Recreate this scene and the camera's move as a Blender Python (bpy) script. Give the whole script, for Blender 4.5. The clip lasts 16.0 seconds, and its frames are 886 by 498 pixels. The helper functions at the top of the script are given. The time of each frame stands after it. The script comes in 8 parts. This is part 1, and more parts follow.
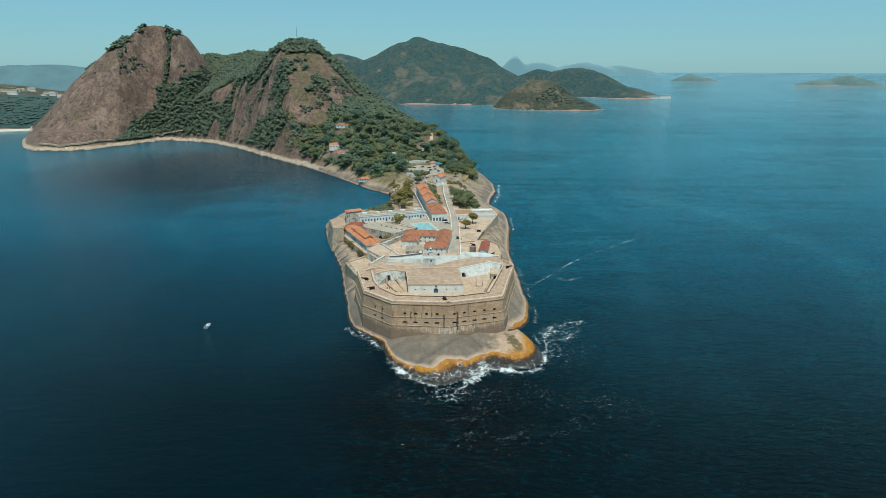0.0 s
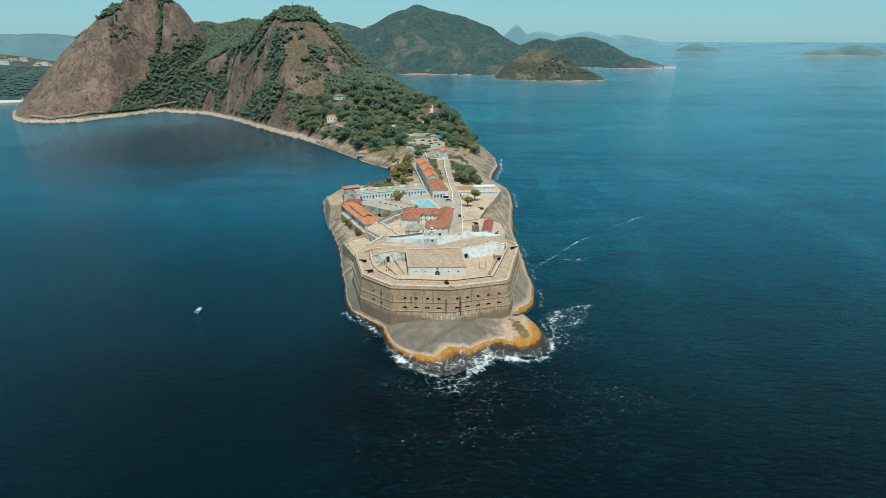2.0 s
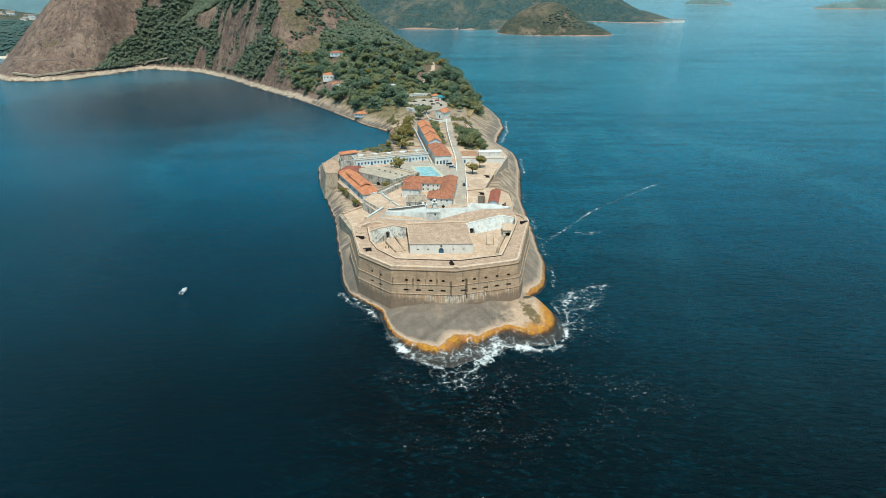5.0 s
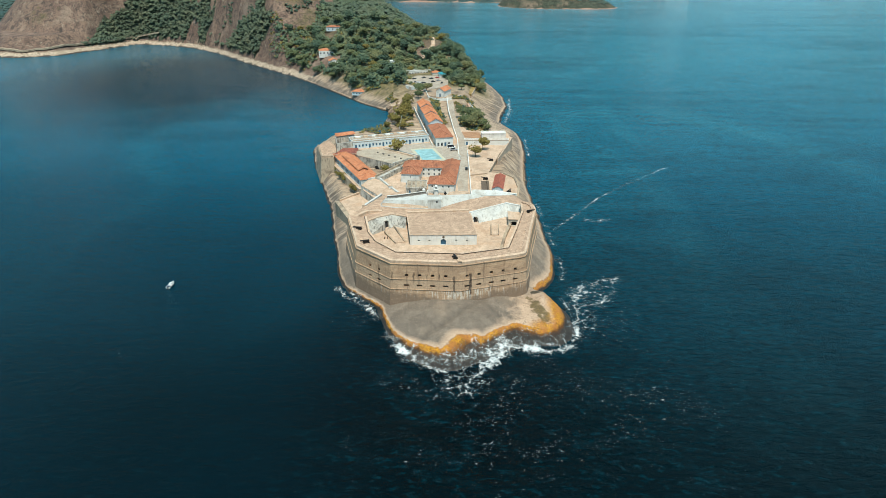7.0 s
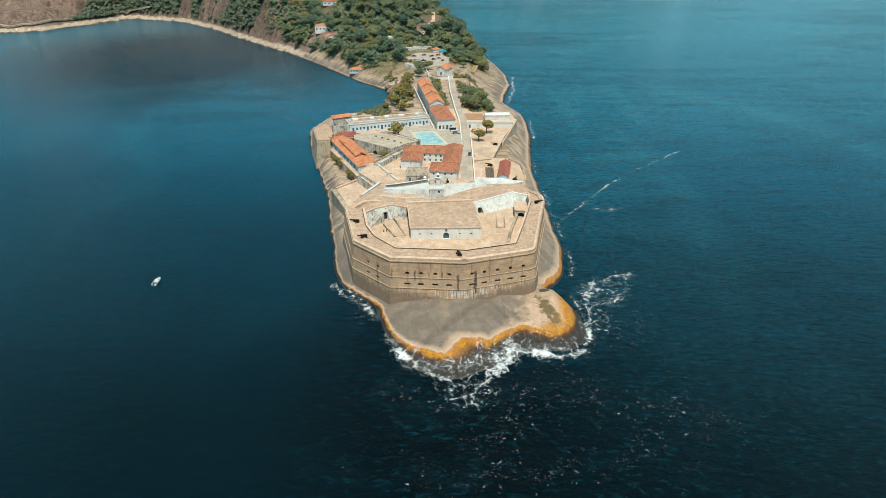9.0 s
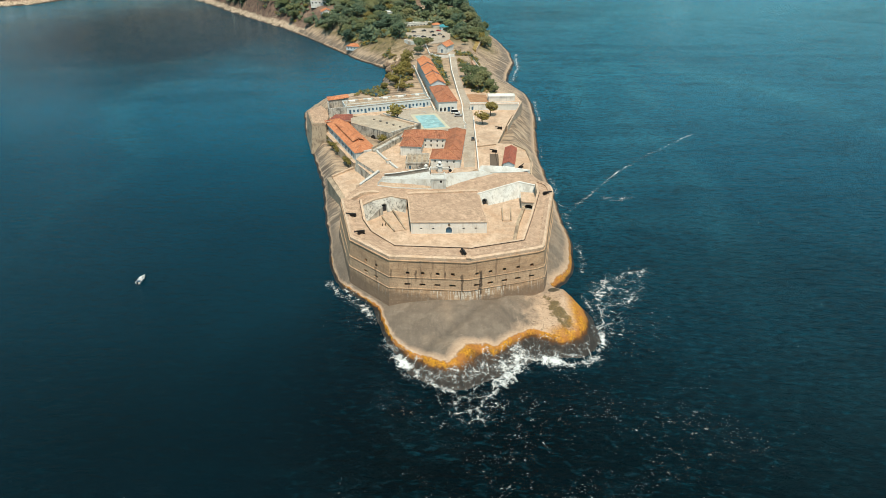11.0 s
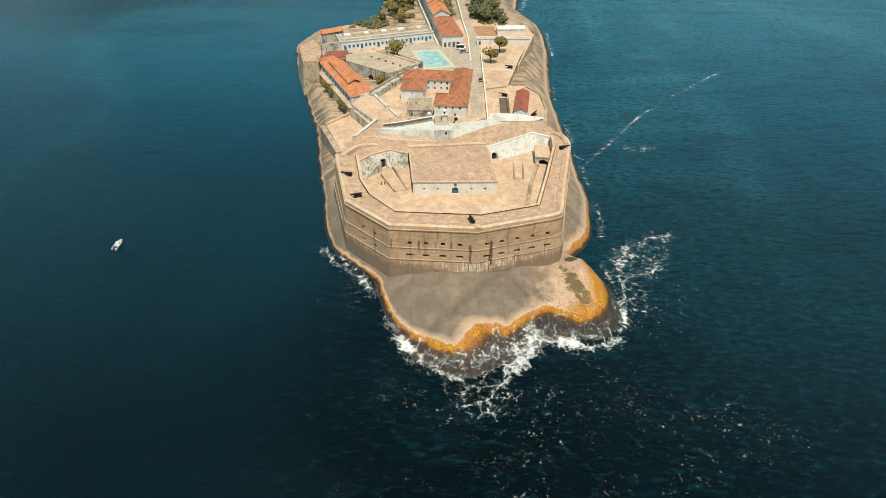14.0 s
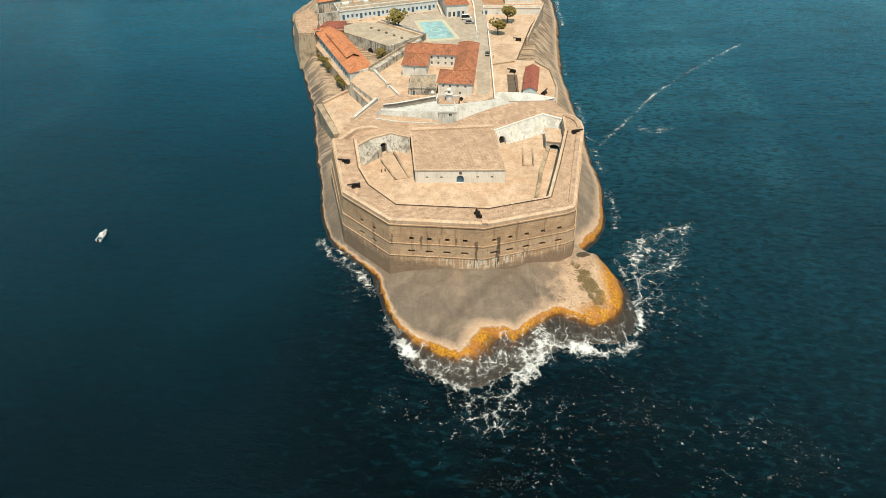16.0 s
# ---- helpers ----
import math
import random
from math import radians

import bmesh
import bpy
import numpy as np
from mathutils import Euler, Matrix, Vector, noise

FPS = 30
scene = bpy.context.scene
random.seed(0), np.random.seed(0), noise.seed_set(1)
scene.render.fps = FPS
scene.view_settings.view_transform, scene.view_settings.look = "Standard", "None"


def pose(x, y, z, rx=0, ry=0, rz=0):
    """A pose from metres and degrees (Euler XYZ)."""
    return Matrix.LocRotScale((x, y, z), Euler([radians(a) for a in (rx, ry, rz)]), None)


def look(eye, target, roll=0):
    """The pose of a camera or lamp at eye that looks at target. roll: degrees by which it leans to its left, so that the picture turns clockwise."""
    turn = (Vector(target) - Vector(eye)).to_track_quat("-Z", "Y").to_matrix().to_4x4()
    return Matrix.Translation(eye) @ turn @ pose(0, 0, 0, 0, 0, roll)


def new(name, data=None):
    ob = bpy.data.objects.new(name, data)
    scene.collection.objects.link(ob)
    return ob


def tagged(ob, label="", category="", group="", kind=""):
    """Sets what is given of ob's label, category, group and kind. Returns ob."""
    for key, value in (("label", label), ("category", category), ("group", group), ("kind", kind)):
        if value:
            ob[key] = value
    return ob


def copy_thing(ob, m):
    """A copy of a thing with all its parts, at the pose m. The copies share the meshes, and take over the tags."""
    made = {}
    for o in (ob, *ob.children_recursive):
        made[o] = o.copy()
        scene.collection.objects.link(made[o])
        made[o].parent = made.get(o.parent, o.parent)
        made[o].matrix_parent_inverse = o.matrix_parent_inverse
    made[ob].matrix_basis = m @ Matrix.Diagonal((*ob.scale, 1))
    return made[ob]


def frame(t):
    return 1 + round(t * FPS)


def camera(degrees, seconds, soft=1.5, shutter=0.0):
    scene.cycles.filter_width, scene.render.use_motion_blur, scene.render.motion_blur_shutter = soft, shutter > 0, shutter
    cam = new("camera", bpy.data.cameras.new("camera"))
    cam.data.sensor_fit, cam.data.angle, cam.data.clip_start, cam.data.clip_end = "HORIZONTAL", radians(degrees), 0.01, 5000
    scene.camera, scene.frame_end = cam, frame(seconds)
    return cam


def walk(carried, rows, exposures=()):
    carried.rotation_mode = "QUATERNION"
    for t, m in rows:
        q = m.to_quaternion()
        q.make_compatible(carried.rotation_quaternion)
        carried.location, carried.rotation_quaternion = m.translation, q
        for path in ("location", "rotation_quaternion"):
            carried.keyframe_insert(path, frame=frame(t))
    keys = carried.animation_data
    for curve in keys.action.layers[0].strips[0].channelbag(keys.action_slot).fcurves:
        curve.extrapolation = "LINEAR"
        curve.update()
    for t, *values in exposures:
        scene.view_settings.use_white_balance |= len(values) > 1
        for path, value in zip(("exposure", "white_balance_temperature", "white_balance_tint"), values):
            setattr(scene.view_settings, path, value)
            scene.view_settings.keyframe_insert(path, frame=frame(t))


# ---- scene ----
cam = camera(73.7, 16.0, 0.8)
walk(cam, [
    (0, pose(18.99, -301.45, 130.60, 72.97, 0, 2.81)),
    (0.5, pose(18.59, -297.55, 130.49, 72.46, 0, 2.79)),
    (1, pose(18.17, -293.59, 130.38, 71.89, 0, 2.80)),
    (1.5, pose(17.73, -289.58, 130.27, 71.11, 0, 2.80)),
    (2, pose(17.27, -285.51, 130.17, 70.28, 0, 2.81)),
    (2.5, pose(16.80, -281.40, 130.06, 69.34, 0, 2.83)),
    (3, pose(16.31, -277.25, 129.95, 68.39, 0, 2.82)),
    (3.5, pose(15.81, -273.06, 129.84, 67.65, 0, 2.80)),
    (4, pose(15.29, -268.84, 129.74, 67.14, 0, 2.83)),
    (6.5, pose(12.61, -247.36, 129.20, 64.71, 0, 2.84)),
    (7, pose(12.07, -243.02, 129.10, 64.00, 0, 2.79)),
    (7.5, pose(11.52, -238.68, 128.99, 63.35, 0, 2.81)),
    (8, pose(10.98, -234.34, 128.89, 62.83, 0, 2.79)),
    (8.5, pose(10.44, -230.00, 128.78, 62.34, 0, 2.79)),
    (9, pose(9.90, -225.68, 128.67, 61.75, 0, 2.75)),
    (11.5, pose(7.37, -204.33, 128.15, 58.57, 0, 2.70)),
    (12, pose(6.90, -200.14, 128.04, 57.50, 0, 2.75)),
    (12.5, pose(6.45, -195.99, 127.94, 56.20, 0, 2.78)),
    (13, pose(6.02, -191.89, 127.84, 54.87, 0, 2.81)),
    (13.5, pose(5.62, -187.84, 127.73, 53.63, 0, 2.84)),
    (14, pose(5.23, -183.83, 127.63, 52.51, 0, 2.86)),
    (14.5, pose(4.87, -179.88, 127.52, 51.40, 0, 2.90)),
    (15, pose(4.53, -175.99, 127.42, 50.49, 0, 2.94)),
    (15.5, pose(4.22, -172.17, 127.32, 49.74, 0, 3.04)),
    (16, pose(3.94, -168.41, 127.21, 49.15, 0, 3.17)),
], [(0, -0.37, 5650, 3), (4, -0.10, 5680, 4), (8, -0.06, 6000, 7), (12, -0.08, 6680, 12), (16, -0.03, 7080, 14)])

# ---- light ----
SUN_ELEV, SUN_AZ = 66.0, 168.0
world = bpy.data.worlds.new("sky")
scene.world = world
world.use_nodes = True
wn, wl = world.node_tree.nodes, world.node_tree.links
sky = wn.new("ShaderNodeTexSky")
sky.sky_type = "NISHITA"
sky.sun_disc = False
sky.sun_elevation = radians(SUN_ELEV)
sky.sun_rotation = radians(SUN_AZ)
sky.altitude = 100
sky.air_density, sky.dust_density, sky.ozone_density = 1.2, 0.25, 3.0
# a cool cast over the hazy sea air
tint = wn.new("ShaderNodeMix")
tint.data_type, tint.blend_type = "RGBA", "MULTIPLY"
tint.inputs[0].default_value = 1.0
tint.inputs[7].default_value = (0.68, 0.96, 1.08, 1)
wl.new(sky.outputs[0], tint.inputs[6])
veil = wn.new("ShaderNodeMix")
veil.data_type = "RGBA"
veil.inputs[0].default_value = 0.55
veil.inputs[7].default_value = (4.0, 6.95, 7.35, 1)
wl.new(tint.outputs[2], veil.inputs[6])
wl.new(veil.outputs[2], wn["Background"].inputs[0])
wn["Background"].inputs[1].default_value = 0.10
sun_data = bpy.data.lights.new("sun", "SUN")
sun_data.energy, sun_data.angle, sun_data.color = 5.0, radians(0.6), (1.0, 0.89, 0.71)
sun = new("sun", sun_data)
az = radians(SUN_AZ)
to_sun = Vector((math.sin(az) * math.cos(radians(SUN_ELEV)), math.cos(az) * math.cos(radians(SUN_ELEV)), math.sin(radians(SUN_ELEV))))
sun.matrix_world = look(to_sun * 300, (0, 0, 0))
scene.view_settings.exposure = 0.0


# ---- materials ----
class Mat:
    """A small builder of node materials."""

    def __init__(self, name, rough=0.85, metal=0.0):
        self.m = bpy.data.materials.new(name)
        self.m.use_nodes = True
        self.n, self.l = self.m.node_tree.nodes, self.m.node_tree.links
        self.b = self.n["Principled BSDF"]
        self.b.inputs["Roughness"].default_value = rough
        self.b.inputs["Metallic"].default_value = metal
        self.co = self.n.new("ShaderNodeTexCoord").outputs["Object"]

    def scaled(self, x, y, z, turn=0.0):
        n = self.n.new("ShaderNodeMapping")
        n.inputs["Rotation"].default_value = (0, 0, radians(turn))
        n.inputs["Scale"].default_value = (x, y, z)
        self.l.new(self.co, n.inputs[0])
        return n.outputs[0]

    def noise(self, scale, detail=4, co=None, rough=0.55, warp=0.0):
        n = self.n.new("ShaderNodeTexNoise")
        n.inputs["Scale"].default_value, n.inputs["Detail"].default_value = scale, detail
        n.inputs["Roughness"].default_value, n.inputs["Distortion"].default_value = rough, warp
        self.l.new(co or self.co, n.inputs["Vector"])
        return n.outputs[0]

    def ramp(self, fac, *stops):
        n = self.n.new("ShaderNodeValToRGB")
        e = n.color_ramp.elements
        while len(e) < len(stops):
            e.new(0.5)
        for k, (p, c) in enumerate(stops):
            c = (c, c, c) if isinstance(c, (int, float)) else c
            e[k].position, e[k].color = p, (*c[:3], 1)
        self.l.new(fac, n.inputs[0])
        return n.outputs[0]

    def mix(self, fac, a, b, kind="MIX"):
        n = self.n.new("ShaderNodeMix")
        n.data_type, n.blend_type = "RGBA", kind
        for s, v in ((0, fac), (6, a), (7, b)):
            if isinstance(v, (int, float)):
                n.inputs[s].default_value = v
            elif isinstance(v, tuple):
                n.inputs[s].default_value = (*v, 1)
            else:
                self.l.new(v, n.inputs[s])
        return n.outputs[2]

    def math(self, op, a, b=0.0, clamp=False):
        n = self.n.new("ShaderNodeMath")
        n.operation, n.use_clamp = op, clamp
        for s, v in ((0, a), (1, b)):
            if isinstance(v, (int, float)):
                n.inputs[s].default_value = v
            else:
                self.l.new(v, n.inputs[s])
        return n.outputs[0]

    def axis(self, k, world=False):
        n = self.n.new("ShaderNodeSeparateXYZ")
        self.l.new(self.n.new("ShaderNodeNewGeometry").outputs["Position"] if world else self.co, n.inputs[0])
        return n.outputs[k]

    def slope(self):
        n = self.n.new("ShaderNodeSeparateXYZ")
        self.l.new(self.n.new("ShaderNodeNewGeometry").outputs["Normal"], n.inputs[0])
        return n.outputs[2]

    def island(self):
        return self.n.new("ShaderNodeNewGeometry").outputs["Random Per Island"]

    def rand(self):
        return self.n.new("ShaderNodeObjectInfo").outputs["Random"]

    def color(self, c):
        self.l.new(c, self.b.inputs["Base Color"])
        return self

    def roughness(self, c):
        self.l.new(c, self.b.inputs["Roughness"])
        return self

    def bump(self, h, strength=0.4, dist=0.1):
        n = self.n.new("ShaderNodeBump")
        n.inputs["Strength"].default_value, n.inputs["Distance"].default_value = strength, dist
        self.l.new(h, n.inputs["Height"])
        self.l.new(n.outputs[0], self.b.inputs["Normal"])
        return self


def plaster(name, base, dark, stain=(0.28, 0.24, 0.2), amount=0.5):
    """Lime wash with rain streaks and grey blotches."""
    m = Mat(name, 0.9)
    big, fine = m.noise(0.22, 6), m.noise(2.5, 5)
    streak = m.noise(1.0, 5, m.scaled(1.6, 1.6, 0.16))
    c = m.mix(m.ramp(fine, (0.3, 0.0), (0.75, 1.0)), base, dark)
    c = m.mix(m.math("MULTIPLY", m.ramp(m.noise(0.09, 5, warp=0.8), (0.44, 0.0), (0.66, 1.0)), amount * 0.7), c, tuple(0.5 * v + 0.5 * w for v, w in zip(base, (0.52, 0.42, 0.30))))
    c = m.mix(m.math("MULTIPLY", m.ramp(big, (0.48, 0.0), (0.66, 1.0)), amount), c, stain)
    c = m.mix(m.math("MULTIPLY", m.ramp(streak, (0.54, 0.0), (0.64, 1.0)), amount), c, stain)
    mould = m.math("MULTIPLY", m.ramp(m.noise(0.5, 8, rough=0.7, warp=1.0), (0.56, 0.0), (0.66, 1.0)), amount * amount * 0.8)
    c = m.mix(mould, c, tuple(v * 0.55 for v in stain))
    return m.color(c).bump(fine, 0.3, 0.05).m


def plain(name, base, rough=0.6, vary=0.25, scale=1.5, metal=0.0):
    m = Mat(name, rough, metal)
    n = m.noise(scale, 4)
    dark = tuple(v * (1 - vary) for v in base)
    return m.color(m.mix(m.ramp(n, (0.3, 0.0), (0.7, 1.0)), dark, base)).bump(n, 0.2, 0.03).m

def rock_material():
    """Weathered gneiss: smooth grey crust with pale bare patches, an ochre algae belt at the tip and a black wet foot."""
    m = Mat("coastal_rock", 0.85)
    big, mid, fine = m.noise(0.045, 5, warp=0.8), m.noise(0.22, 6, warp=0.5), m.noise(2.2, 6)
    grain = m.noise(0.3, 8, m.scaled(0.4, 1.5, 0.4), rough=0.62, warp=0.7)
    x, y, z = m.axis(0, True), m.axis(1, True), m.axis(2, True)
    inland = m.ramp(m.math("ADD", m.math("DIVIDE", y, 100.0), 0.3), (0.35, 0.0), (0.62, 1.0))
    c = m.mix(m.ramp(mid, (0.3, 0.0), (0.7, 1.0)), (0.135, 0.108, 0.083), (0.20, 0.162, 0.124))
    c = m.mix(m.math("MULTIPLY", m.ramp(big, (0.52, 0.0), (0.64, 1.0)), 0.35), c, (0.40, 0.30, 0.21))
    drip = m.noise(0.8, 7, m.scaled(1.3, 0.13, 0.6), rough=0.6, warp=0.3)
    c = m.mix(m.ramp(drip, (0.58, 0.0), (0.70, 0.3)), c, (0.36, 0.285, 0.215))
    c = m.mix(m.ramp(drip, (0.34, 0.25), (0.46, 0.0)), c, (0.10, 0.078, 0.06))
    sheen = m.noise(0.07, 6, rough=0.6, warp=1.2)
    c = m.mix(m.ramp(sheen, (0.40, 0.5), (0.52, 0.0)), c, (0.125, 0.098, 0.076))
    c = m.mix(m.ramp(sheen, (0.56, 0.0), (0.70, 0.4)), c, (0.30, 0.245, 0.19))
    c = m.mix(m.ramp(m.noise(5.0, 5), (0.60, 0.0), (0.68, 0.7)), c, (0.46, 0.37, 0.27))
    slabs = m.mix(m.ramp(grain, (0.43, 0.0), (0.57, 1.0)), (0.115, 0.078, 0.052), (0.44, 0.315, 0.205))
    slabs = m.mix(m.ramp(m.noise(0.05, 6, warp=0.6), (0.40, 0.0), (0.60, 0.6)), slabs, (0.55, 0.415, 0.29))
    apron = m.ramp(m.math("DIVIDE", m.math("ADD", z, m.math("MULTIPLY", m.math("SUBTRACT", big, 0.5), 8.0)), 10.0), (0.38, 1.0), (0.60, 0.0))
    slabs = m.mix(m.math("MULTIPLY", apron, 0.8), slabs, m.mix(mid, (0.095, 0.078, 0.066), (0.165, 0.137, 0.112)))
    run = m.noise(0.35, 8, m.scaled(0.16, 1.6, 0.3, -12), rough=0.6, warp=0.5)
    seaward = m.ramp(m.math("DIVIDE", m.math("ABSOLUTE", x), 50.0), (0.2, 0.0), (0.45, 1.0))
    slabs = m.mix(m.math("MULTIPLY", seaward, m.ramp(run, (0.36, 0.85), (0.47, 0.0))), slabs, (0.10, 0.072, 0.052))
    slabs = m.mix(m.math("MULTIPLY", seaward, m.ramp(run, (0.53, 0.0), (0.63, 0.75))), slabs, (0.60, 0.46, 0.33))
    c = m.mix(m.math("MULTIPLY", inland, 0.9), c, slabs)
    c = m.mix(m.ramp(fine, (0.3, 0.3), (0.55, 0.0)), c, (0.12, 0.10, 0.085))
    c = m.mix(m.ramp(m.noise(0.11, 8, warp=2.0), (0.485, 0.0), (0.5, 0.5), (0.515, 0.0)), c, (0.10, 0.075, 0.055))
    # shade in the folds of the whaleback, painted as a darker colour
    crease_shade = m.math("SUBTRACT", 1.0, m.math("DIVIDE", m.math("ABSOLUTE", m.math("SUBTRACT", m.math("SUBTRACT", m.math("ADD", x, m.math("MULTIPLY", big, 9.0)), 8.5), m.math("MULTIPLY", m.math("ADD", y, 50.0), 0.75))), 3.2), True)
    crease_shade = m.math("MAXIMUM", crease_shade, m.math("SUBTRACT", 1.0, m.math("DIVIDE", m.math("ABSOLUTE", m.math("ADD", m.math("SUBTRACT", m.math("ADD", x, m.math("MULTIPLY", mid, 6.0)), 27.0), m.math("MULTIPLY", m.math("ADD", y, 44.0), 0.5))), 1.8), True))
    c = m.mix(m.math("MULTIPLY", m.math("MULTIPLY", crease_shade, 0.55), m.ramp(m.math("DIVIDE", y, -100.0), (0.36, 0.0), (0.40, 1.0))), c, (0.085, 0.070, 0.056))
    # dry grass on the headland above the bare rim
    lawn = m.math("MULTIPLY", m.ramp(m.math("DIVIDE", y, 1000.0), (0.315, 0.0), (0.345, 1.0)), m.ramp(m.math("DIVIDE", m.math("ADD", z, m.math("MULTIPLY", mid, 8.0)), 30.0), (0.36, 0.0), (0.50, 1.0)))
    turf = m.mix(m.ramp(m.noise(0.25, 7, rough=0.65), (0.38, 0.0), (0.62, 1.0)), (0.070, 0.066, 0.022), (0.22, 0.165, 0.075))
    c = m.mix(m.math("MULTIPLY", lawn, m.ramp(m.noise(0.06, 7, rough=0.65), (0.36, 0.2), (0.5, 1.0))), c, turf)
    rag = m.math("MULTIPLY", m.math("SUBTRACT", m.noise(0.35, 10, rough=0.68, warp=0.4), 0.5), 3.0)
    zj = m.math("DIVIDE", m.math("ADD", z, m.math("MULTIPLY", rag, 0.5)), 10.0)
    node = m.n.new("ShaderNodeAttribute")
    node.attribute_name = "inland"
    inset = m.math("ADD", node.outputs["Fac"], m.math("MULTIPLY", rag, 0.9))
    # the belt is broad on the exposed front and narrow along the flank
    broad = m.ramp(m.math("DIVIDE", m.math("ADD", x, 20.0), 40.0), (0.1, 0.30), (0.45, 0.85), (0.75, 0.75), (1.0, 0.85))
    notch = m.math("ADD", m.math("POWER", m.math("DIVIDE", m.math("SUBTRACT", x, 7.5), 6.5), 2.0), m.math("POWER", m.math("DIVIDE", m.math("ADD", y, 60.5), 8.0), 2.0))
    broad = m.math("ADD", broad, m.ramp(notch, (0.1, 1.1), (1.0, 0.0)))
    belt = m.math("DIVIDE", m.math("DIVIDE", inset, broad), 10.0)
    point = m.ramp(m.math("ADD", m.math("DIVIDE", y, 100.0), 0.5), (0.20, 1.0), (0.32, 0.0))
    # the bare pinkish rim above the algae and the pale lobe
    rim = m.ramp(belt, (0.22, 0.0), (0.28, 0.85), (0.34, 0.7), (0.60, 0.0))
    east = m.ramp(m.math("DIVIDE", m.math("ADD", m.math("ADD", x, m.math("MULTIPLY", m.math("SUBTRACT", mid, 0.5), 22.0)), m.math("MULTIPLY", y, -0.25)), 50.0), (0.72, 0.0), (0.90, 0.85))
    pale = m.math("MAXIMUM", rim, m.math("MULTIPLY", east, point))
    c = m.mix(pale, c, m.mix(m.ramp(m.noise(1.4, 8, rough=0.65), (0.3, 0.0), (0.7, 1.0)), (0.44, 0.29, 0.19), (0.62, 0.46, 0.32)))
    # dark seams that wander over the lobe
    seam = m.ramp(m.noise(0.16, 5, warp=2.5), (0.485, 0.0), (0.5, 0.9), (0.515, 0.0))
    c = m.mix(m.math("MULTIPLY", m.math("MULTIPLY", seam, point), m.ramp(m.math("DIVIDE", x, 50.0), (0.52, 0.0), (0.62, 0.9))), c, (0.085, 0.055, 0.03))
    # green growth in the gully of the pale lobe
    away = m.math("ADD", m.math("POWER", m.math("DIVIDE", m.math("SUBTRACT", m.math("ADD", x, m.math("MULTIPLY", m.math("ADD", y, 41.0), 0.27)), 40.2), 3.0), 2.0), m.math("POWER", m.math("DIVIDE", m.math("ADD", y, 40.0), 11.0), 2.0))
    moss = m.math("ADD", m.math("MULTIPLY", away, 0.5), m.math("MULTIPLY", m.math("SUBTRACT", m.noise(0.4, 9, rough=0.62, warp=0.5), 0.5), 2.6))
    c = m.mix(m.math("MULTIPLY", m.ramp(moss, (0.15, 0.9), (0.5, 0.0)), point), c, m.mix(m.ramp(fine, (0.3, 0.0), (0.7, 1.0)), (0.050, 0.042, 0.018), (0.17, 0.115, 0.036)))
    pool = m.math("ADD", m.math("POWER", m.math("DIVIDE", m.math("SUBTRACT", x, 40.2), 2.4), 2.0), m.math("POWER", m.math("DIVIDE", m.math("ADD", y, 26.6), 1.5), 2.0))
    pool = m.math("ADD", pool, m.math("MULTIPLY", m.math("SUBTRACT", m.noise(0.8, 6, rough=0.6), 0.5), 1.6))
    c = m.mix(m.ramp(pool, (0.6, 0.9), (1.3, 0.0)), c, (0.028, 0.026, 0.014))
    # algae: gold above, rust-brown towards the water, thin and patchy away from the tip
    tip = m.ramp(m.math("ADD", m.math("DIVIDE", y, 100.0), 0.5), (0.22, 1.0), (0.52, 0.85), (0.75, 0.3))
    algae = m.math("MULTIPLY", m.ramp(belt, (0.225, 1.0), (0.27, 0.0)), tip)
    flank = m.math("MULTIPLY", m.ramp(m.math("DIVIDE", m.math("ADD", x, m.math("MULTIPLY", rag, 1.5)), 50.0), (0.855, 0.0), (0.93, 1.0)), point)
    lobe_foot = m.math("MULTIPLY", m.math("MULTIPLY", m.ramp(m.math("DIVIDE", m.math("ADD", x, rag), 50.0), (0.70, 0.0), (0.78, 0.9)), m.ramp(m.math("DIVIDE", m.math("SUBTRACT", m.math("MULTIPLY", rag, 1.6), y), 100.0), (0.462, 0.0), (0.495, 1.0))), point)
    mott = m.noise(1.5, 9, rough=0.74)
    gold = m.mix(m.ramp(mott, (0.39, 0.0), (0.58, 1.0)), (0.17, 0.070, 0.005), (0.60, 0.280, 0.012))
    gold = m.mix(m.ramp(m.noise(0.3, 6, warp=0.6), (0.42, 0.75), (0.6, 0.0)), gold, (0.33, 0.125, 0.03))
    gold = m.mix(m.ramp(belt, (0.03, 1.0), (0.14, 0.0)), gold, m.mix(mott, (0.020, 0.010, 0.004), (0.15, 0.055, 0.005)))
    c = m.mix(m.math("MAXIMUM", algae, m.math("MAXIMUM", flank, lobe_foot)), c, gold)
    wetrock = m.mix(m.ramp(m.noise(0.9, 7, m.scaled(1.6, 0.35, 1.0)), (0.35, 0.0), (0.65, 1.0)), (0.009, 0.007, 0.005), (0.034, 0.027, 0.020))
    wetrock = m.mix(m.ramp(m.noise(0.7, 8, m.scaled(2.6, 0.22, 1.0), warp=0.6), (0.60, 0.0), (0.70, 0.28)), wetrock, (0.20, 0.20, 0.19))
    wet = m.ramp(zj, (0.070, 1.0), (0.125, 0.0))
    c = m.mix(wet, c, wetrock)
    m.color(c)
    m.roughness(m.mix(wet, (0.85, 0.85, 0.85), (0.6, 0.6, 0.6)))
    return m.bump(m.math("ADD", m.math("MULTIPLY", mid, 2.0), m.math("MULTIPLY", fine, 0.3)), 0.5, 0.8).m


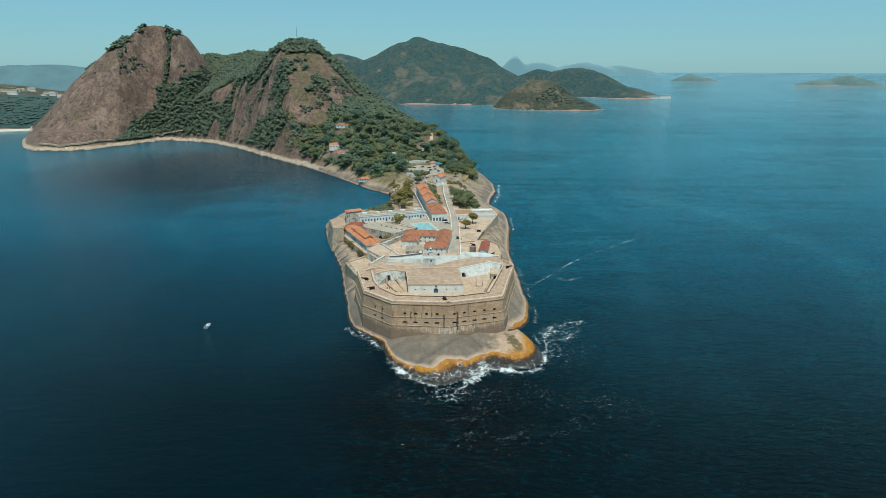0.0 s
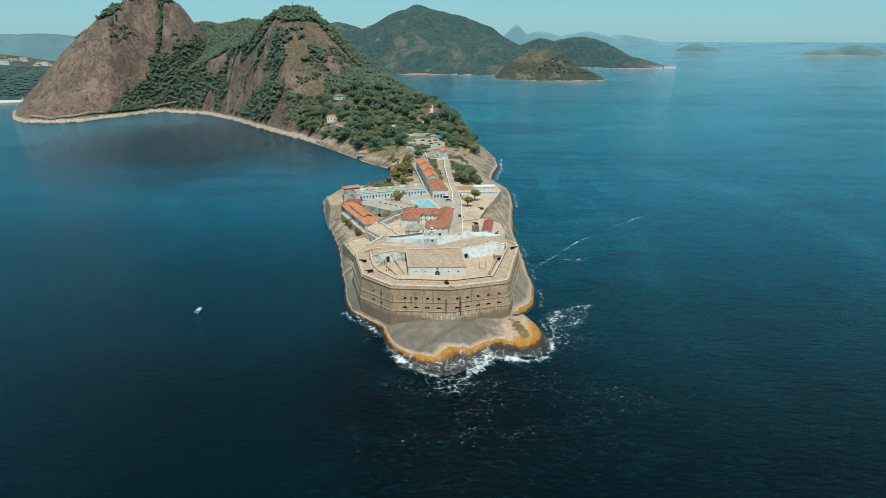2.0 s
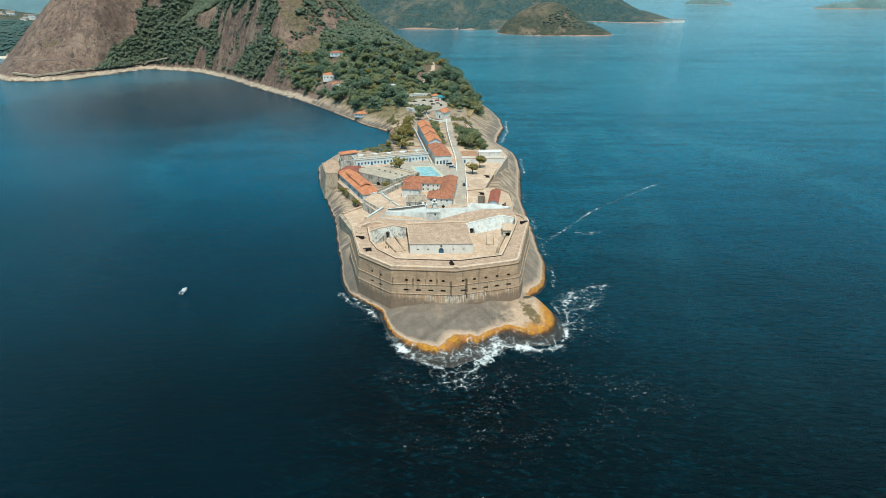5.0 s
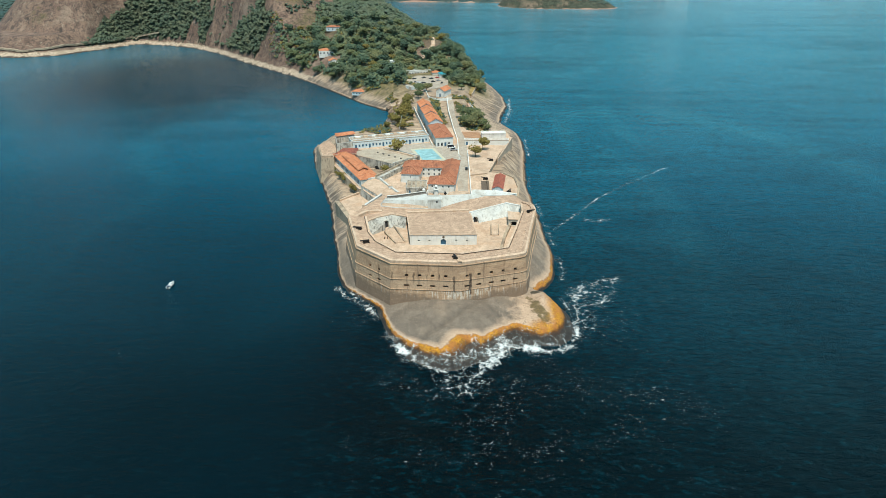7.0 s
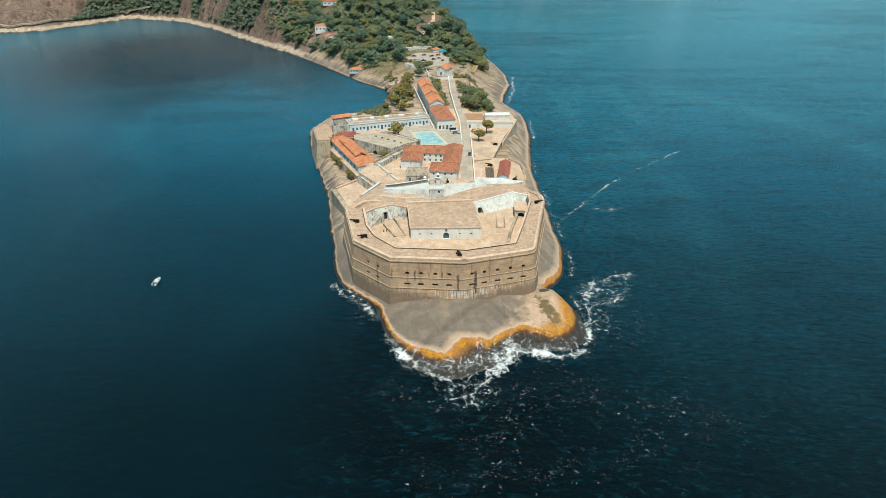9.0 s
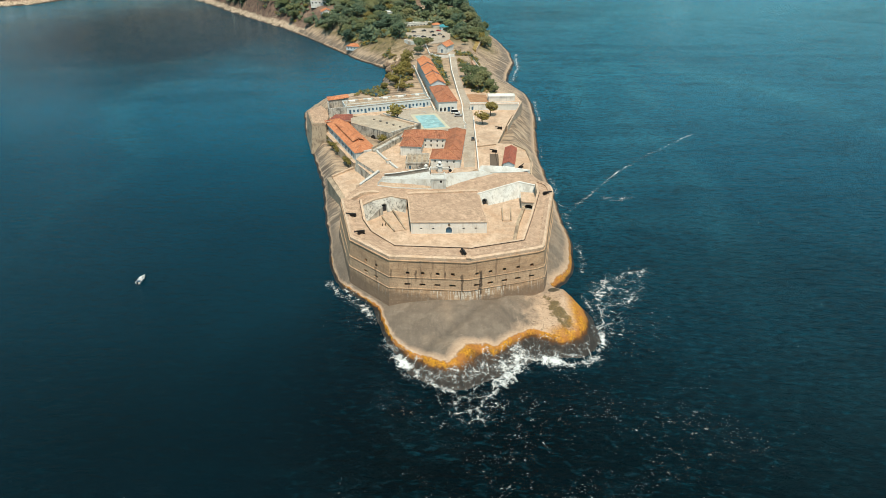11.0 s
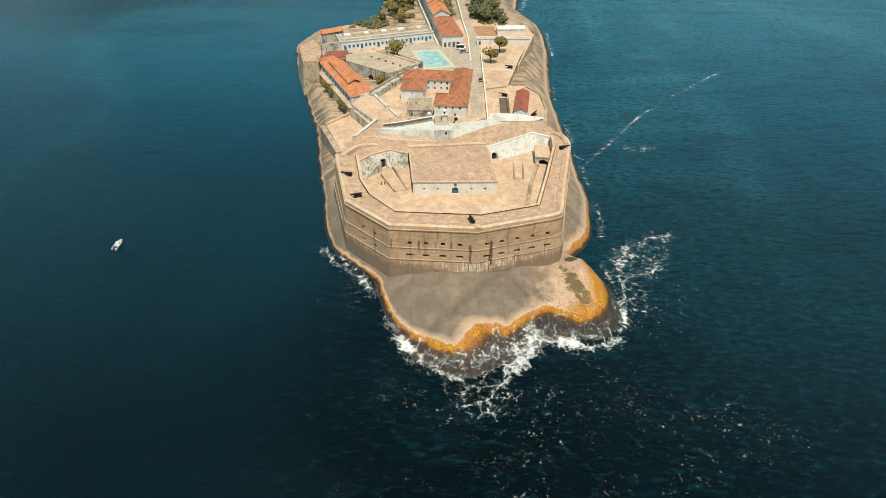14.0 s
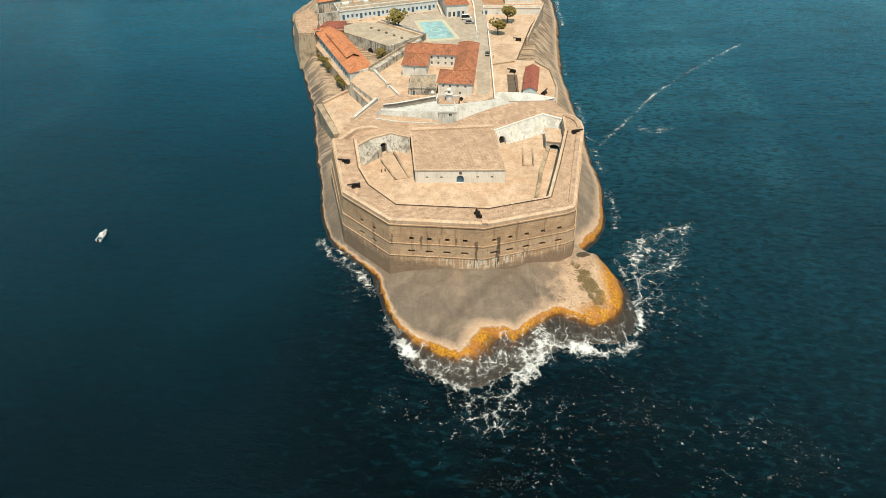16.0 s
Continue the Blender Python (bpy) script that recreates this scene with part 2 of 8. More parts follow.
def cliff_material():
    """Steep hill rock, brown with dark water streaks and pale scars; dry grass on the gentler ledges."""
    m = Mat("hill_rock", 0.9)
    streak = m.noise(0.03, 9, m.scaled(2.4, 2.4, 0.22), rough=0.65, warp=0.5)
    fall = m.noise(0.09, 7, m.scaled(2.0, 2.0, 0.10), rough=0.6)
    big, fine, grit = m.noise(0.012, 6), m.noise(0.10, 9, rough=0.65, warp=0.6), m.noise(0.35, 7, rough=0.7)
    c = m.mix(m.ramp(streak, (0.38, 0.0), (0.60, 1.0)), (0.120, 0.076, 0.058), (0.265, 0.172, 0.122))
    c = m.mix(m.ramp(big, (0.45, 0.0), (0.65, 0.6)), c, (0.20, 0.125, 0.09))
    c = m.mix(m.ramp(fall, (0.56, 0.0), (0.66, 0.65)), c, (0.045, 0.036, 0.032))
    c = m.mix(m.ramp(fine, (0.36, 0.8), (0.47, 0.0)), c, (0.04, 0.032, 0.028))
    c = m.mix(m.ramp(m.noise(0.06, 9, rough=0.7, warp=1.2), (0.58, 0.0), (0.66, 0.8)), c, (0.36, 0.275, 0.205))
    c = m.mix(m.ramp(grit, (0.40, 0.6), (0.50, 0.0)), c, (0.05, 0.042, 0.032))
    slant = m.noise(0.022, 8, m.scaled(1.0, 1.0, 1.6, 30), rough=0.66, warp=1.0)
    c = m.mix(m.ramp(slant, (0.56, 0.0), (0.64, 0.5)), c, (0.33, 0.245, 0.18))
    c = m.mix(m.ramp(slant, (0.36, 0.5), (0.45, 0.0)), c, (0.115, 0.066, 0.050))
    grass = m.mix(m.ramp(m.noise(0.2, 7, rough=0.65), (0.38, 0.0), (0.62, 1.0)), (0.040, 0.046, 0.018), (0.17, 0.125, 0.062))
    s = m.math("ADD", m.slope(), m.math("MULTIPLY", m.math("SUBTRACT", big, 0.5), 0.8))
    s = m.math("ADD", s, m.math("MULTIPLY", m.math("SUBTRACT", fine, 0.5), 0.6))
    c = m.mix(m.math("MULTIPLY", m.ramp(s, (0.74, 0.0), (0.86, 0.9)), m.ramp(m.math("DIVIDE", m.axis(2, True), 100.0), (0.3, 0.0), (0.5, 1.0))), c, grass)
    node = m.n.new("ShaderNodeAttribute")
    node.attribute_name = "cover"
    under = m.math("ADD", node.outputs["Fac"], m.math("MULTIPLY", m.math("SUBTRACT", fine, 0.5), 0.8))
    c = m.mix(m.ramp(under, (0.35, 0.0), (0.6, 0.92)), c, m.mix(m.ramp(grit, (0.35, 0.0), (0.65, 1.0)), (0.018, 0.034, 0.022), (0.060, 0.075, 0.036)))
    z = m.axis(2, True)
    zj = m.math("ADD", z, m.math("MULTIPLY", m.math("SUBTRACT", fine, 0.5), 9.0))
    c = m.mix(m.ramp(m.math("DIVIDE", zj, 20.0), (0.24, 1.0), (0.34, 0.0)), c, m.mix(m.ramp(grit, (0.35, 0.0), (0.6, 1.0)), (0.24, 0.175, 0.12), (0.62, 0.49, 0.36)))
    c = m.mix(m.ramp(m.math("DIVIDE", zj, 20.0), (0.03, 1.0), (0.09, 0.0)), c, (0.06, 0.045, 0.035))
    return m.color(c).bump(m.math("ADD", streak, m.math("ADD", fine, grit)), 0.7, 3.0).m


def sea_material():
    m = Mat("sea_water", 0.11)
    far = m.noise(0.004, 4, m.scaled(1.0, 0.35, 1.0), warp=0.6)
    # sky reflection put into the colour: deep is the near tone, clear the far one
    far_tone = m.math("ADD", m.axis(1, True), m.math("MULTIPLY", m.axis(0, True), 0.12))
    far_tone = m.ramp(m.math("DIVIDE", m.math("ADD", far_tone, 110.0), 420.0), (0.0, 0.0), (0.3, 0.25), (0.6, 0.8), (1.0, 1.0))
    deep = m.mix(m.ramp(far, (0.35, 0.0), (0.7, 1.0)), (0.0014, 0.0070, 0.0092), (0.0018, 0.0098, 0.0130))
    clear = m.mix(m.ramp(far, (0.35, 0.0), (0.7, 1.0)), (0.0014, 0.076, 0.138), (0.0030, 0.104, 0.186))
    c = m.mix(far_tone, deep, clear)
    # darker again towards the nearest water
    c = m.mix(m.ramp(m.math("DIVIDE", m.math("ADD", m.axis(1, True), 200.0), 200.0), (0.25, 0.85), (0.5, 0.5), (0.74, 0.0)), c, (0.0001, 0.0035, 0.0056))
    # darker ellipse of water in front of the tip
    tip_dark = m.math("ADD", m.math("POWER", m.math("DIVIDE", m.math("ADD", m.axis(0, True), -5.0), 82.0), 2.0), m.math("POWER", m.math("DIVIDE", m.math("ADD", m.axis(1, True), 75.0), 60.0), 2.0))
    c = m.mix(m.ramp(m.math("ADD", tip_dark, m.math("MULTIPLY", m.math("SUBTRACT", far, 0.5), 0.6)), (0.2, 0.55), (1.1, 0.0)), c, (0.0004, 0.0019, 0.0024))
    # haze and grazing sky reflection painted in, paler out to the horizon
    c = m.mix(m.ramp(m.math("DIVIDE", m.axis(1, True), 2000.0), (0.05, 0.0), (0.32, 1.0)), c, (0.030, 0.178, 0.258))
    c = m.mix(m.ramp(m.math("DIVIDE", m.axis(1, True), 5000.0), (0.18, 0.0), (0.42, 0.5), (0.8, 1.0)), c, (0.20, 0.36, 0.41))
    c = m.mix(m.ramp(m.math("DIVIDE", m.math("MULTIPLY", m.math("ADD", m.axis(0, True), 90.0), -1.0), 300.0), (0.0, 0.0), (0.5, 0.24)), c, (0.0018, 0.058, 0.104))
    # dark reflection of the hills, painted into the colour of the bay water
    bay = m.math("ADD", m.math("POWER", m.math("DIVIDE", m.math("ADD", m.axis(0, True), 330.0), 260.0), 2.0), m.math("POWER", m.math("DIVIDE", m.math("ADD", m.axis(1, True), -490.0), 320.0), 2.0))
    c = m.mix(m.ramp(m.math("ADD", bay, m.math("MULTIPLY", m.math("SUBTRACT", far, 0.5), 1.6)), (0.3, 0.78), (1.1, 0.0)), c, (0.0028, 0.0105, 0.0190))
    # calm water in the lee of the rock
    lee = m.ramp(m.math("DIVIDE", m.math("ADD", m.math("MULTIPLY", m.axis(0, True), -1.0), m.math("MULTIPLY", m.math("SUBTRACT", far, 0.5), 60.0)), 200.0), (0.06, 0.0), (0.26, 1.0), (1.0, 0.7))
    chopped = m.math("SUBTRACT", 1.0, m.math("MULTIPLY", lee, 0.8))
    # long pale slicks that wander over the open water
    drift = m.noise(0.0016, 4, m.scaled(1.0, 0.45, 1.0, 25), rough=0.45, warp=1.2)
    slick = m.ramp(drift, (0.462, 0.0), (0.485, 0.30), (0.492, 0.06), (0.53, 0.0), (0.555, 0.20), (0.575, 0.0))
    lanes = m.noise(0.006, 6, m.scaled(0.35, 1.5, 1.0), rough=0.55, warp=1.6)
    c = m.mix(m.math("MULTIPLY", m.math("MULTIPLY", m.math("MULTIPLY", slick, chopped), far_tone), m.ramp(lanes, (0.35, 0.4), (0.6, 1.0))), c, (0.06, 0.26, 0.33))
    c = m.mix(m.math("MULTIPLY", m.ramp(lanes, (0.40, 0.3), (0.50, 0.0)), far_tone), c, (0.0012, 0.040, 0.075))
    # wind ripples in short oblique rows, their bright and dark faces painted as colour
    rip = m.noise(0.42, 5, m.scaled(0.7, 1.45, 1.0, 20), rough=0.6, warp=0.5)
    rows = m.noise(0.06, 5, m.scaled(0.7, 1.35, 1.0, 28), rough=0.62, warp=0.8)
    c = m.mix(m.math("MULTIPLY", chopped, m.ramp(rip, (0.54, 0.0), (0.70, 0.16))), c, (0.006, 0.105, 0.155))
    c = m.mix(m.math("MULTIPLY", chopped, m.ramp(rows, (0.54, 0.0), (0.66, 0.05))), c, (0.008, 0.100, 0.145))
    c = m.mix(m.math("MULTIPLY", chopped, m.ramp(rip, (0.34, 0.6), (0.51, 0.0))), c, (0.0002, 0.0035, 0.0064))
    c = m.mix(m.math("MULTIPLY", chopped, m.ramp(rows, (0.36, 0.25), (0.48, 0.0))), c, (0.0003, 0.0045, 0.0075))
    c = m.mix(m.math("MULTIPLY", lee, m.ramp(m.math("DIVIDE", m.axis(1, True), 1000.0), (0.0, 0.12), (0.2, 0.12), (0.5, 0.30), (0.7, 0.45))), c, (0.006, 0.026, 0.044))
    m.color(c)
    m.b.inputs["IOR"].default_value = 1.33
    m.b.inputs["Specular IOR Level"].default_value = 0.09
    m.b.inputs["Specular Tint"].default_value = (0.55, 0.92, 1.0, 1)
    swell = m.noise(0.035, 3, m.scaled(0.6, 1.5, 1.0, 20))
    chop = m.noise(0.22, 6, m.scaled(0.55, 1.6, 1.0, 14), warp=0.5)
    ripple = m.noise(1.1, 5, m.scaled(0.7, 1.4, 1.0, 10), rough=0.65)
    h = m.math("ADD", m.math("MULTIPLY", swell, 1.2), m.math("ADD", m.math("MULTIPLY", chop, 1.15), m.math("MULTIPLY", ripple, 0.42)))
    return m.bump(m.math("MULTIPLY", h, m.math("SUBTRACT", 1.0, m.math("MULTIPLY", lee, 0.55))), 1.0, 1.5).m


def earth_material(name, a, b, cscale=0.3, tufts=0.6):
    """Trodden ground: two tones, damp stains, dark tufts and grit."""
    m = Mat(name, 0.95)
    big, mid, fine = m.noise(0.08, 6, warp=0.5), m.noise(cscale, 6), m.noise(3.0, 6)
    c = m.mix(m.ramp(mid, (0.35, 0.0), (0.66, 1.0)), a, b)
    c = m.mix(m.ramp(big, (0.5, 0.0), (0.68, 0.5)), c, tuple(v * 0.66 for v in a))
    c = m.mix(m.ramp(m.noise(0.9, 7, rough=0.7), (0.56, 0.0), (0.66, tufts)), c, (a[0] * 0.42, a[1] * 0.40, a[2] * 0.34))
    c = m.mix(m.ramp(m.noise(0.17, 7, warp=1.5), (0.49, 0.0), (0.5, 0.35), (0.512, 0.0)), c, tuple(v * 0.45 for v in a))
    c = m.mix(m.ramp(fine, (0.32, 0.55), (0.5, 0.0)), c, tuple(v * 0.45 for v in a))
    wide = m.noise(0.11, 6, rough=0.6, warp=0.9)
    c = m.mix(m.ramp(wide, (0.36, 0.5), (0.48, 0.0)), c, (a[0] * 0.98, a[1] * 0.86, a[2] * 0.76))
    c = m.mix(m.ramp(wide, (0.54, 0.0), (0.66, 0.5)), c, tuple(min(0.75, v * 1.08) for v in b))
    patch = m.noise(0.42, 7, rough=0.68, warp=0.8)
    c = m.mix(m.ramp(patch, (0.40, 0.4), (0.47, 0.0)), c, tuple(v * 0.68 for v in a))
    c = m.mix(m.ramp(patch, (0.55, 0.0), (0.62, 0.3)), c, tuple(min(0.75, v * 1.15) for v in b))
    speck = m.noise(1.5, 8, rough=0.75)
    c = m.mix(m.ramp(speck, (0.35, 0.6), (0.42, 0.0)), c, (a[0] * 0.48, a[1] * 0.44, a[2] * 0.38))
    c = m.mix(m.ramp(speck, (0.56, 0.0), (0.66, 0.6)), c, tuple(min(0.8, v * 1.3) for v in b))
    return m.color(c).bump(m.math("ADD", fine, mid), 0.5, 0.15).m


def paver_material(name, a, b):
    """Old square pavers, laid in rows, worn and grown over at the joints."""
    m = Mat(name, 0.95)
    br = m.n.new("ShaderNodeTexBrick")
    br.inputs["Scale"].default_value = 1.0
    br.inputs["Mortar Size"].default_value, br.inputs["Mortar Smooth"].default_value = 0.07, 0.4
    br.inputs["Brick Width"].default_value, br.inputs["Row Height"].default_value = 0.95, 0.62
    br.inputs["Color1"].default_value, br.inputs["Color2"].default_value = (0.0, 0.0, 0.0, 1), (1, 1, 1, 1)
    m.l.new(m.scaled(1, 1, 1, 4), br.inputs["Vector"])
    big, mid, fine = m.noise(0.08, 6, warp=0.5), m.noise(0.45, 7, rough=0.66, warp=0.6), m.noise(2.2, 8, rough=0.72)
    c = m.mix(br.outputs["Color"], a, b)
    c = m.mix(m.ramp(mid, (0.38, 0.6), (0.5, 0.0)), c, tuple(v * 0.7 for v in a))
    c = m.mix(m.ramp(mid, (0.52, 0.0), (0.64, 0.5)), c, tuple(min(0.72, v * 1.12) for v in b))
    c = m.mix(m.math("MULTIPLY", br.outputs["Fac"], m.ramp(m.noise(0.3, 7, rough=0.68), (0.40, 0.1), (0.58, 0.75))), c, (0.12, 0.09, 0.055))
    c = m.mix(m.ramp(big, (0.5, 0.0), (0.68, 0.45)), c, tuple(v * 0.72 for v in a))
    c = m.mix(m.ramp(fine, (0.36, 0.65), (0.44, 0.0)), c, (a[0] * 0.40, a[1] * 0.38, a[2] * 0.30))
    c = m.mix(m.ramp(fine, (0.57, 0.0), (0.67, 0.5)), c, tuple(min(0.75, v * 1.25) for v in b))
    return m.color(c).bump(m.math("SUBTRACT", mid, m.math("MULTIPLY", br.outputs["Fac"], 0.4)), 0.5, 0.1).m


def rampart_wall_material():
    """Old ashlar: warm brown, black runs under spouts, short dark weeps, white lime runs low down, a sooty foot."""
    m = Mat("rampart_stone", 0.92)
    big, mid, fine = m.noise(0.12, 6), m.noise(0.6, 6), m.noise(3.0, 5)
    streak = m.noise(1.0, 6, m.scaled(0.9, 0.9, 0.035))
    lime = m.noise(1.0, 7, m.scaled(1.5, 1.5, 0.10), rough=0.62)
    x, z = m.axis(0, True), m.axis(2, True)
    wave = m.math("MULTIPLY", m.math("SUBTRACT", m.noise(0.5, 5), 0.5), 1.2)
    xj = m.math("ADD", x, wave)
    c = m.mix(m.ramp(mid, (0.35, 0.0), (0.65, 1.0)), (0.45, 0.286, 0.166), (0.57, 0.386, 0.240))
    c = m.mix(m.ramp(big, (0.40, 0.4), (0.6, 0.0)), c, (0.28, 0.185, 0.12))
    # the stretch between the string courses is a little paler and greyer
    belt = m.ramp(m.math("DIVIDE", z, 20.0), (0.49, 0.0), (0.50, 0.45), (0.70, 0.45), (0.71, 0.0))
    c = m.mix(belt, c, (0.53, 0.388, 0.264))
    c = m.mix(m.ramp(streak, (0.60, 0.0), (0.68, 0.6)), c, (0.16, 0.105, 0.072))
    for centre, width, top, low, k in ((6.4, 0.5, 16.4, 3.0, 0.8), (12.9, 0.62, 17.2, 4.0, 0.95), (-9.8, 0.45, 17.4, 12.2, 0.75), (0.6, 0.42, 17.2, 13.8, 0.9), (-4.4, 0.26, 17.0, 13.0, 0.6), (-18.6, 0.42, 17.4, 12.4, 0.7), (-24.6, 0.5, 18.2, 8.0, 0.5), (22.0, 0.24, 14.0, 7.0, 0.4)):
        run = m.math("SUBTRACT", 1.0, m.math("DIVIDE", m.math("ABSOLUTE", m.math("SUBTRACT", xj, centre)), width), True)
        zz = m.math("ADD", z, m.math("MULTIPLY", fine, 1.0))
        span = m.math("MULTIPLY", m.math("SUBTRACT", top + 0.6, zz, True), m.math("DIVIDE", m.math("SUBTRACT", zz, low), 3.0, True))
        c = m.mix(m.math("MULTIPLY", m.math("MULTIPLY", m.ramp(run, (0.0, 0.0), (0.45, 1.0)), span), k), c, (0.045, 0.03, 0.022))
    band = m.ramp(m.math("DIVIDE", z, 20.0), (0.20, 0.0), (0.36, 1.0), (0.475, 1.0), (0.485, 0.0))
    centre = m.ramp(m.math("DIVIDE", m.math("ABSOLUTE", m.math("SUBTRACT", x, 10.5)), 20.0), (0.1, 0.10), (0.9, 0.0))
    runs = m.ramp(m.math("ADD", lime, centre), (0.57, 0.0), (0.63, 0.9))
    c = m.mix(m.math("MULTIPLY", band, runs), c, (0.72, 0.65, 0.55))
    c = m.mix(m.ramp(m.noise(1.0, 3, m.scaled(0.08, 0.08, 2.2)), (0.36, 0.4), (0.5, 0.0)), c, (0.22, 0.15, 0.10))
    side = m.ramp(m.math("DIVIDE", m.math("ABSOLUTE", m.math("SUBTRACT", x, 8.0)), 30.0), (0.15, 0.0), (0.8, 1.0))
    zj = m.math("SUBTRACT", m.math("ADD", z, m.math("MULTIPLY", m.math("SUBTRACT", m.noise(0.25, 7, rough=0.62), 0.5), 7.0)), m.math("MULTIPLY", side, 2.6))
    c = m.mix(m.ramp(m.math("DIVIDE", zj, 20.0), (0.22, 0.72), (0.33, 0.0)), c, (0.13, 0.095, 0.07))
    c = m.mix(m.ramp(fine, (0.33, 0.5), (0.5, 0.0)), c, (0.15, 0.11, 0.08))
    speck = m.noise(1.3, 8, rough=0.75)
    c = m.mix(m.ramp(speck, (0.37, 0.6), (0.45, 0.0)), c, (0.20, 0.135, 0.09))
    c = m.mix(m.ramp(speck, (0.57, 0.0), (0.67, 0.5)), c, (0.60, 0.46, 0.33))
    return m.color(c).bump(m.math("ADD", mid, fine), 0.4, 0.12).m


def tile_material(name, a, b, dark):
    m = Mat(name, 0.85)
    c = m.mix(m.ramp(m.noise(0.8, 6), (0.35, 0.0), (0.65, 1.0)), a, b)
    c = m.mix(m.ramp(m.noise(0.25, 6), (0.5, 0.0), (0.68, 0.7)), c, dark)
    c = m.mix(m.ramp(m.noise(4.0, 5), (0.34, 0.6), (0.5, 0.0)), c, dark)
    c = m.mix(m.math("MULTIPLY", m.island(), 0.25), c, dark)
    speck = m.noise(1.6, 8, rough=0.75)
    c = m.mix(m.ramp(speck, (0.57, 0.0), (0.66, 0.6)), c, (0.55, 0.36, 0.22))
    c = m.mix(m.ramp(speck, (0.36, 0.6), (0.44, 0.0)), c, dark)
    return m.color(c).m


def leaf_material(name, a, b, dry):
    m = Mat(name, 0.7)
    c = m.mix(m.island(), a, b)
    c = m.mix(m.ramp(m.noise(0.03, 5), (0.45, 0.0), (0.7, 0.55)), c, dry)
    c = m.mix(m.ramp(m.rand(), (0.1, 0.45), (0.45, 0.0)), c, tuple(v * 0.75 for v in a))
    c = m.mix(m.ramp(m.rand(), (0.6, 0.0), (1.0, 0.4)), c, dry)
    c = m.mix(m.ramp(m.noise(1.2, 4), (0.3, 0.5), (0.55, 0.0)), c, tuple(v * 0.35 for v in a))
    return m.color(c).bump(m.noise(1.6, 5), 0.8, 0.6).m


M_ROCK, M_CLIFF, M_SEA = rock_material(), cliff_material(), sea_material()
M_WALL = rampart_wall_material()
M_EARTH = earth_material("packed_earth", (0.485, 0.345, 0.238), (0.61, 0.455, 0.33))
M_DECK = paver_material("rampart_paving", (0.425, 0.285, 0.195), (0.555, 0.395, 0.278))
M_RIM = earth_material("pale_coping", (0.52, 0.375, 0.262), (0.63, 0.475, 0.345), 0.7, 0.5)
M_ASPH = earth_material("worn_concrete_road", (0.36, 0.31, 0.25), (0.45, 0.39, 0.315), 0.4, 0.3)
M_WHITE2 = plaster("streaked_limewash", (0.62, 0.63, 0.60), (0.52, 0.53, 0.50), (0.27, 0.26, 0.23), 0.65)
M_WHITE = plaster("white_limewash", (0.74, 0.74, 0.70), (0.66, 0.66, 0.62), (0.42, 0.40, 0.36), 0.35)
M_GREYW = plaster("stained_limewash", (0.54, 0.525, 0.47), (0.42, 0.405, 0.36), (0.11, 0.105, 0.095), 0.85)
M_BEIGEW = plaster("weathered_render", (0.44, 0.35, 0.25), (0.35, 0.27, 0.185), (0.14, 0.105, 0.075), 0.7)
M_BLUEW = plaster("pale_blue_render", (0.60, 0.68, 0.70), (0.54, 0.62, 0.65), (0.38, 0.40, 0.40), 0.3)
M_TILE = tile_material("terracotta_tiles", (0.31, 0.105, 0.052), (0.45, 0.185, 0.095), (0.14, 0.058, 0.036))
M_TILE_O = tile_material("orange_tiles", (0.46, 0.155, 0.06), (0.60, 0.26, 0.125), (0.25, 0.09, 0.045))
M_TILE_D = tile_material("dark_red_tiles", (0.27, 0.07, 0.045), (0.33, 0.10, 0.06), (0.12, 0.045, 0.035))
M_LEAF = leaf_material("broad_leaves", (0.024, 0.066, 0.050), (0.072, 0.120, 0.070), (0.145, 0.140, 0.070))
M_LEAF_N = leaf_material("olive_green_leaves", (0.060, 0.098, 0.042), (0.195, 0.212, 0.080), (0.27, 0.22, 0.09))
M_LEAF_Y = leaf_material("olive_leaves", (0.145, 0.125, 0.026), (0.27, 0.212, 0.044), (0.23, 0.165, 0.042))
# far leaves carry a bluish tint of distance haze in their colour
M_LEAF_F = leaf_material("haze_tinted_far_leaves", (0.036, 0.078, 0.070), (0.058, 0.105, 0.082), (0.095, 0.115, 0.075))
M_BARK = plain("bark", (0.12, 0.085, 0.06), 0.9, 0.4, 3.0)
M_DARK = plain("dark_opening", (0.012, 0.012, 0.013), 0.9)
M_IRON = plain("rusted_black_iron", (0.03, 0.026, 0.024), 0.6, 0.4, 4.0, 0.6)
M_WOOD = plain("grey_timber", (0.16, 0.12, 0.085), 0.85, 0.4, 4.0)
M_BLUED = plain("blue_painted_wood", (0.045, 0.13, 0.22), 0.6)
M_COURT_B = plain("light_blue_court_paint", (0.31, 0.54, 0.57), 0.7, 0.45, 0.35)
M_COURT_Y = plain("pale_yellow_court_paint", (0.52, 0.49, 0.36), 0.7, 0.15, 0.6)


# ---- helpers for shapes ----
def link(name, bm, mat, parent=None, label="", smooth=False):
    me = bpy.data.meshes.new(name)
    bm.normal_update()
    bm.to_mesh(me)
    bm.free()
    me.materials.append(mat)
    if smooth:
        me.shade_smooth()
    ob = new(name, me)
    if parent is not None:
        ob.parent = parent
    if label:
        tagged(ob, label)
    return ob


part = link


def thing(name, x=0, y=0, z=0, rz=0, label="", category="", group="", kind=""):
    ob = new(name)
    ob.matrix_world = pose(x, y, z, 0, 0, rz)
    return tagged(ob, label, category, group, kind)


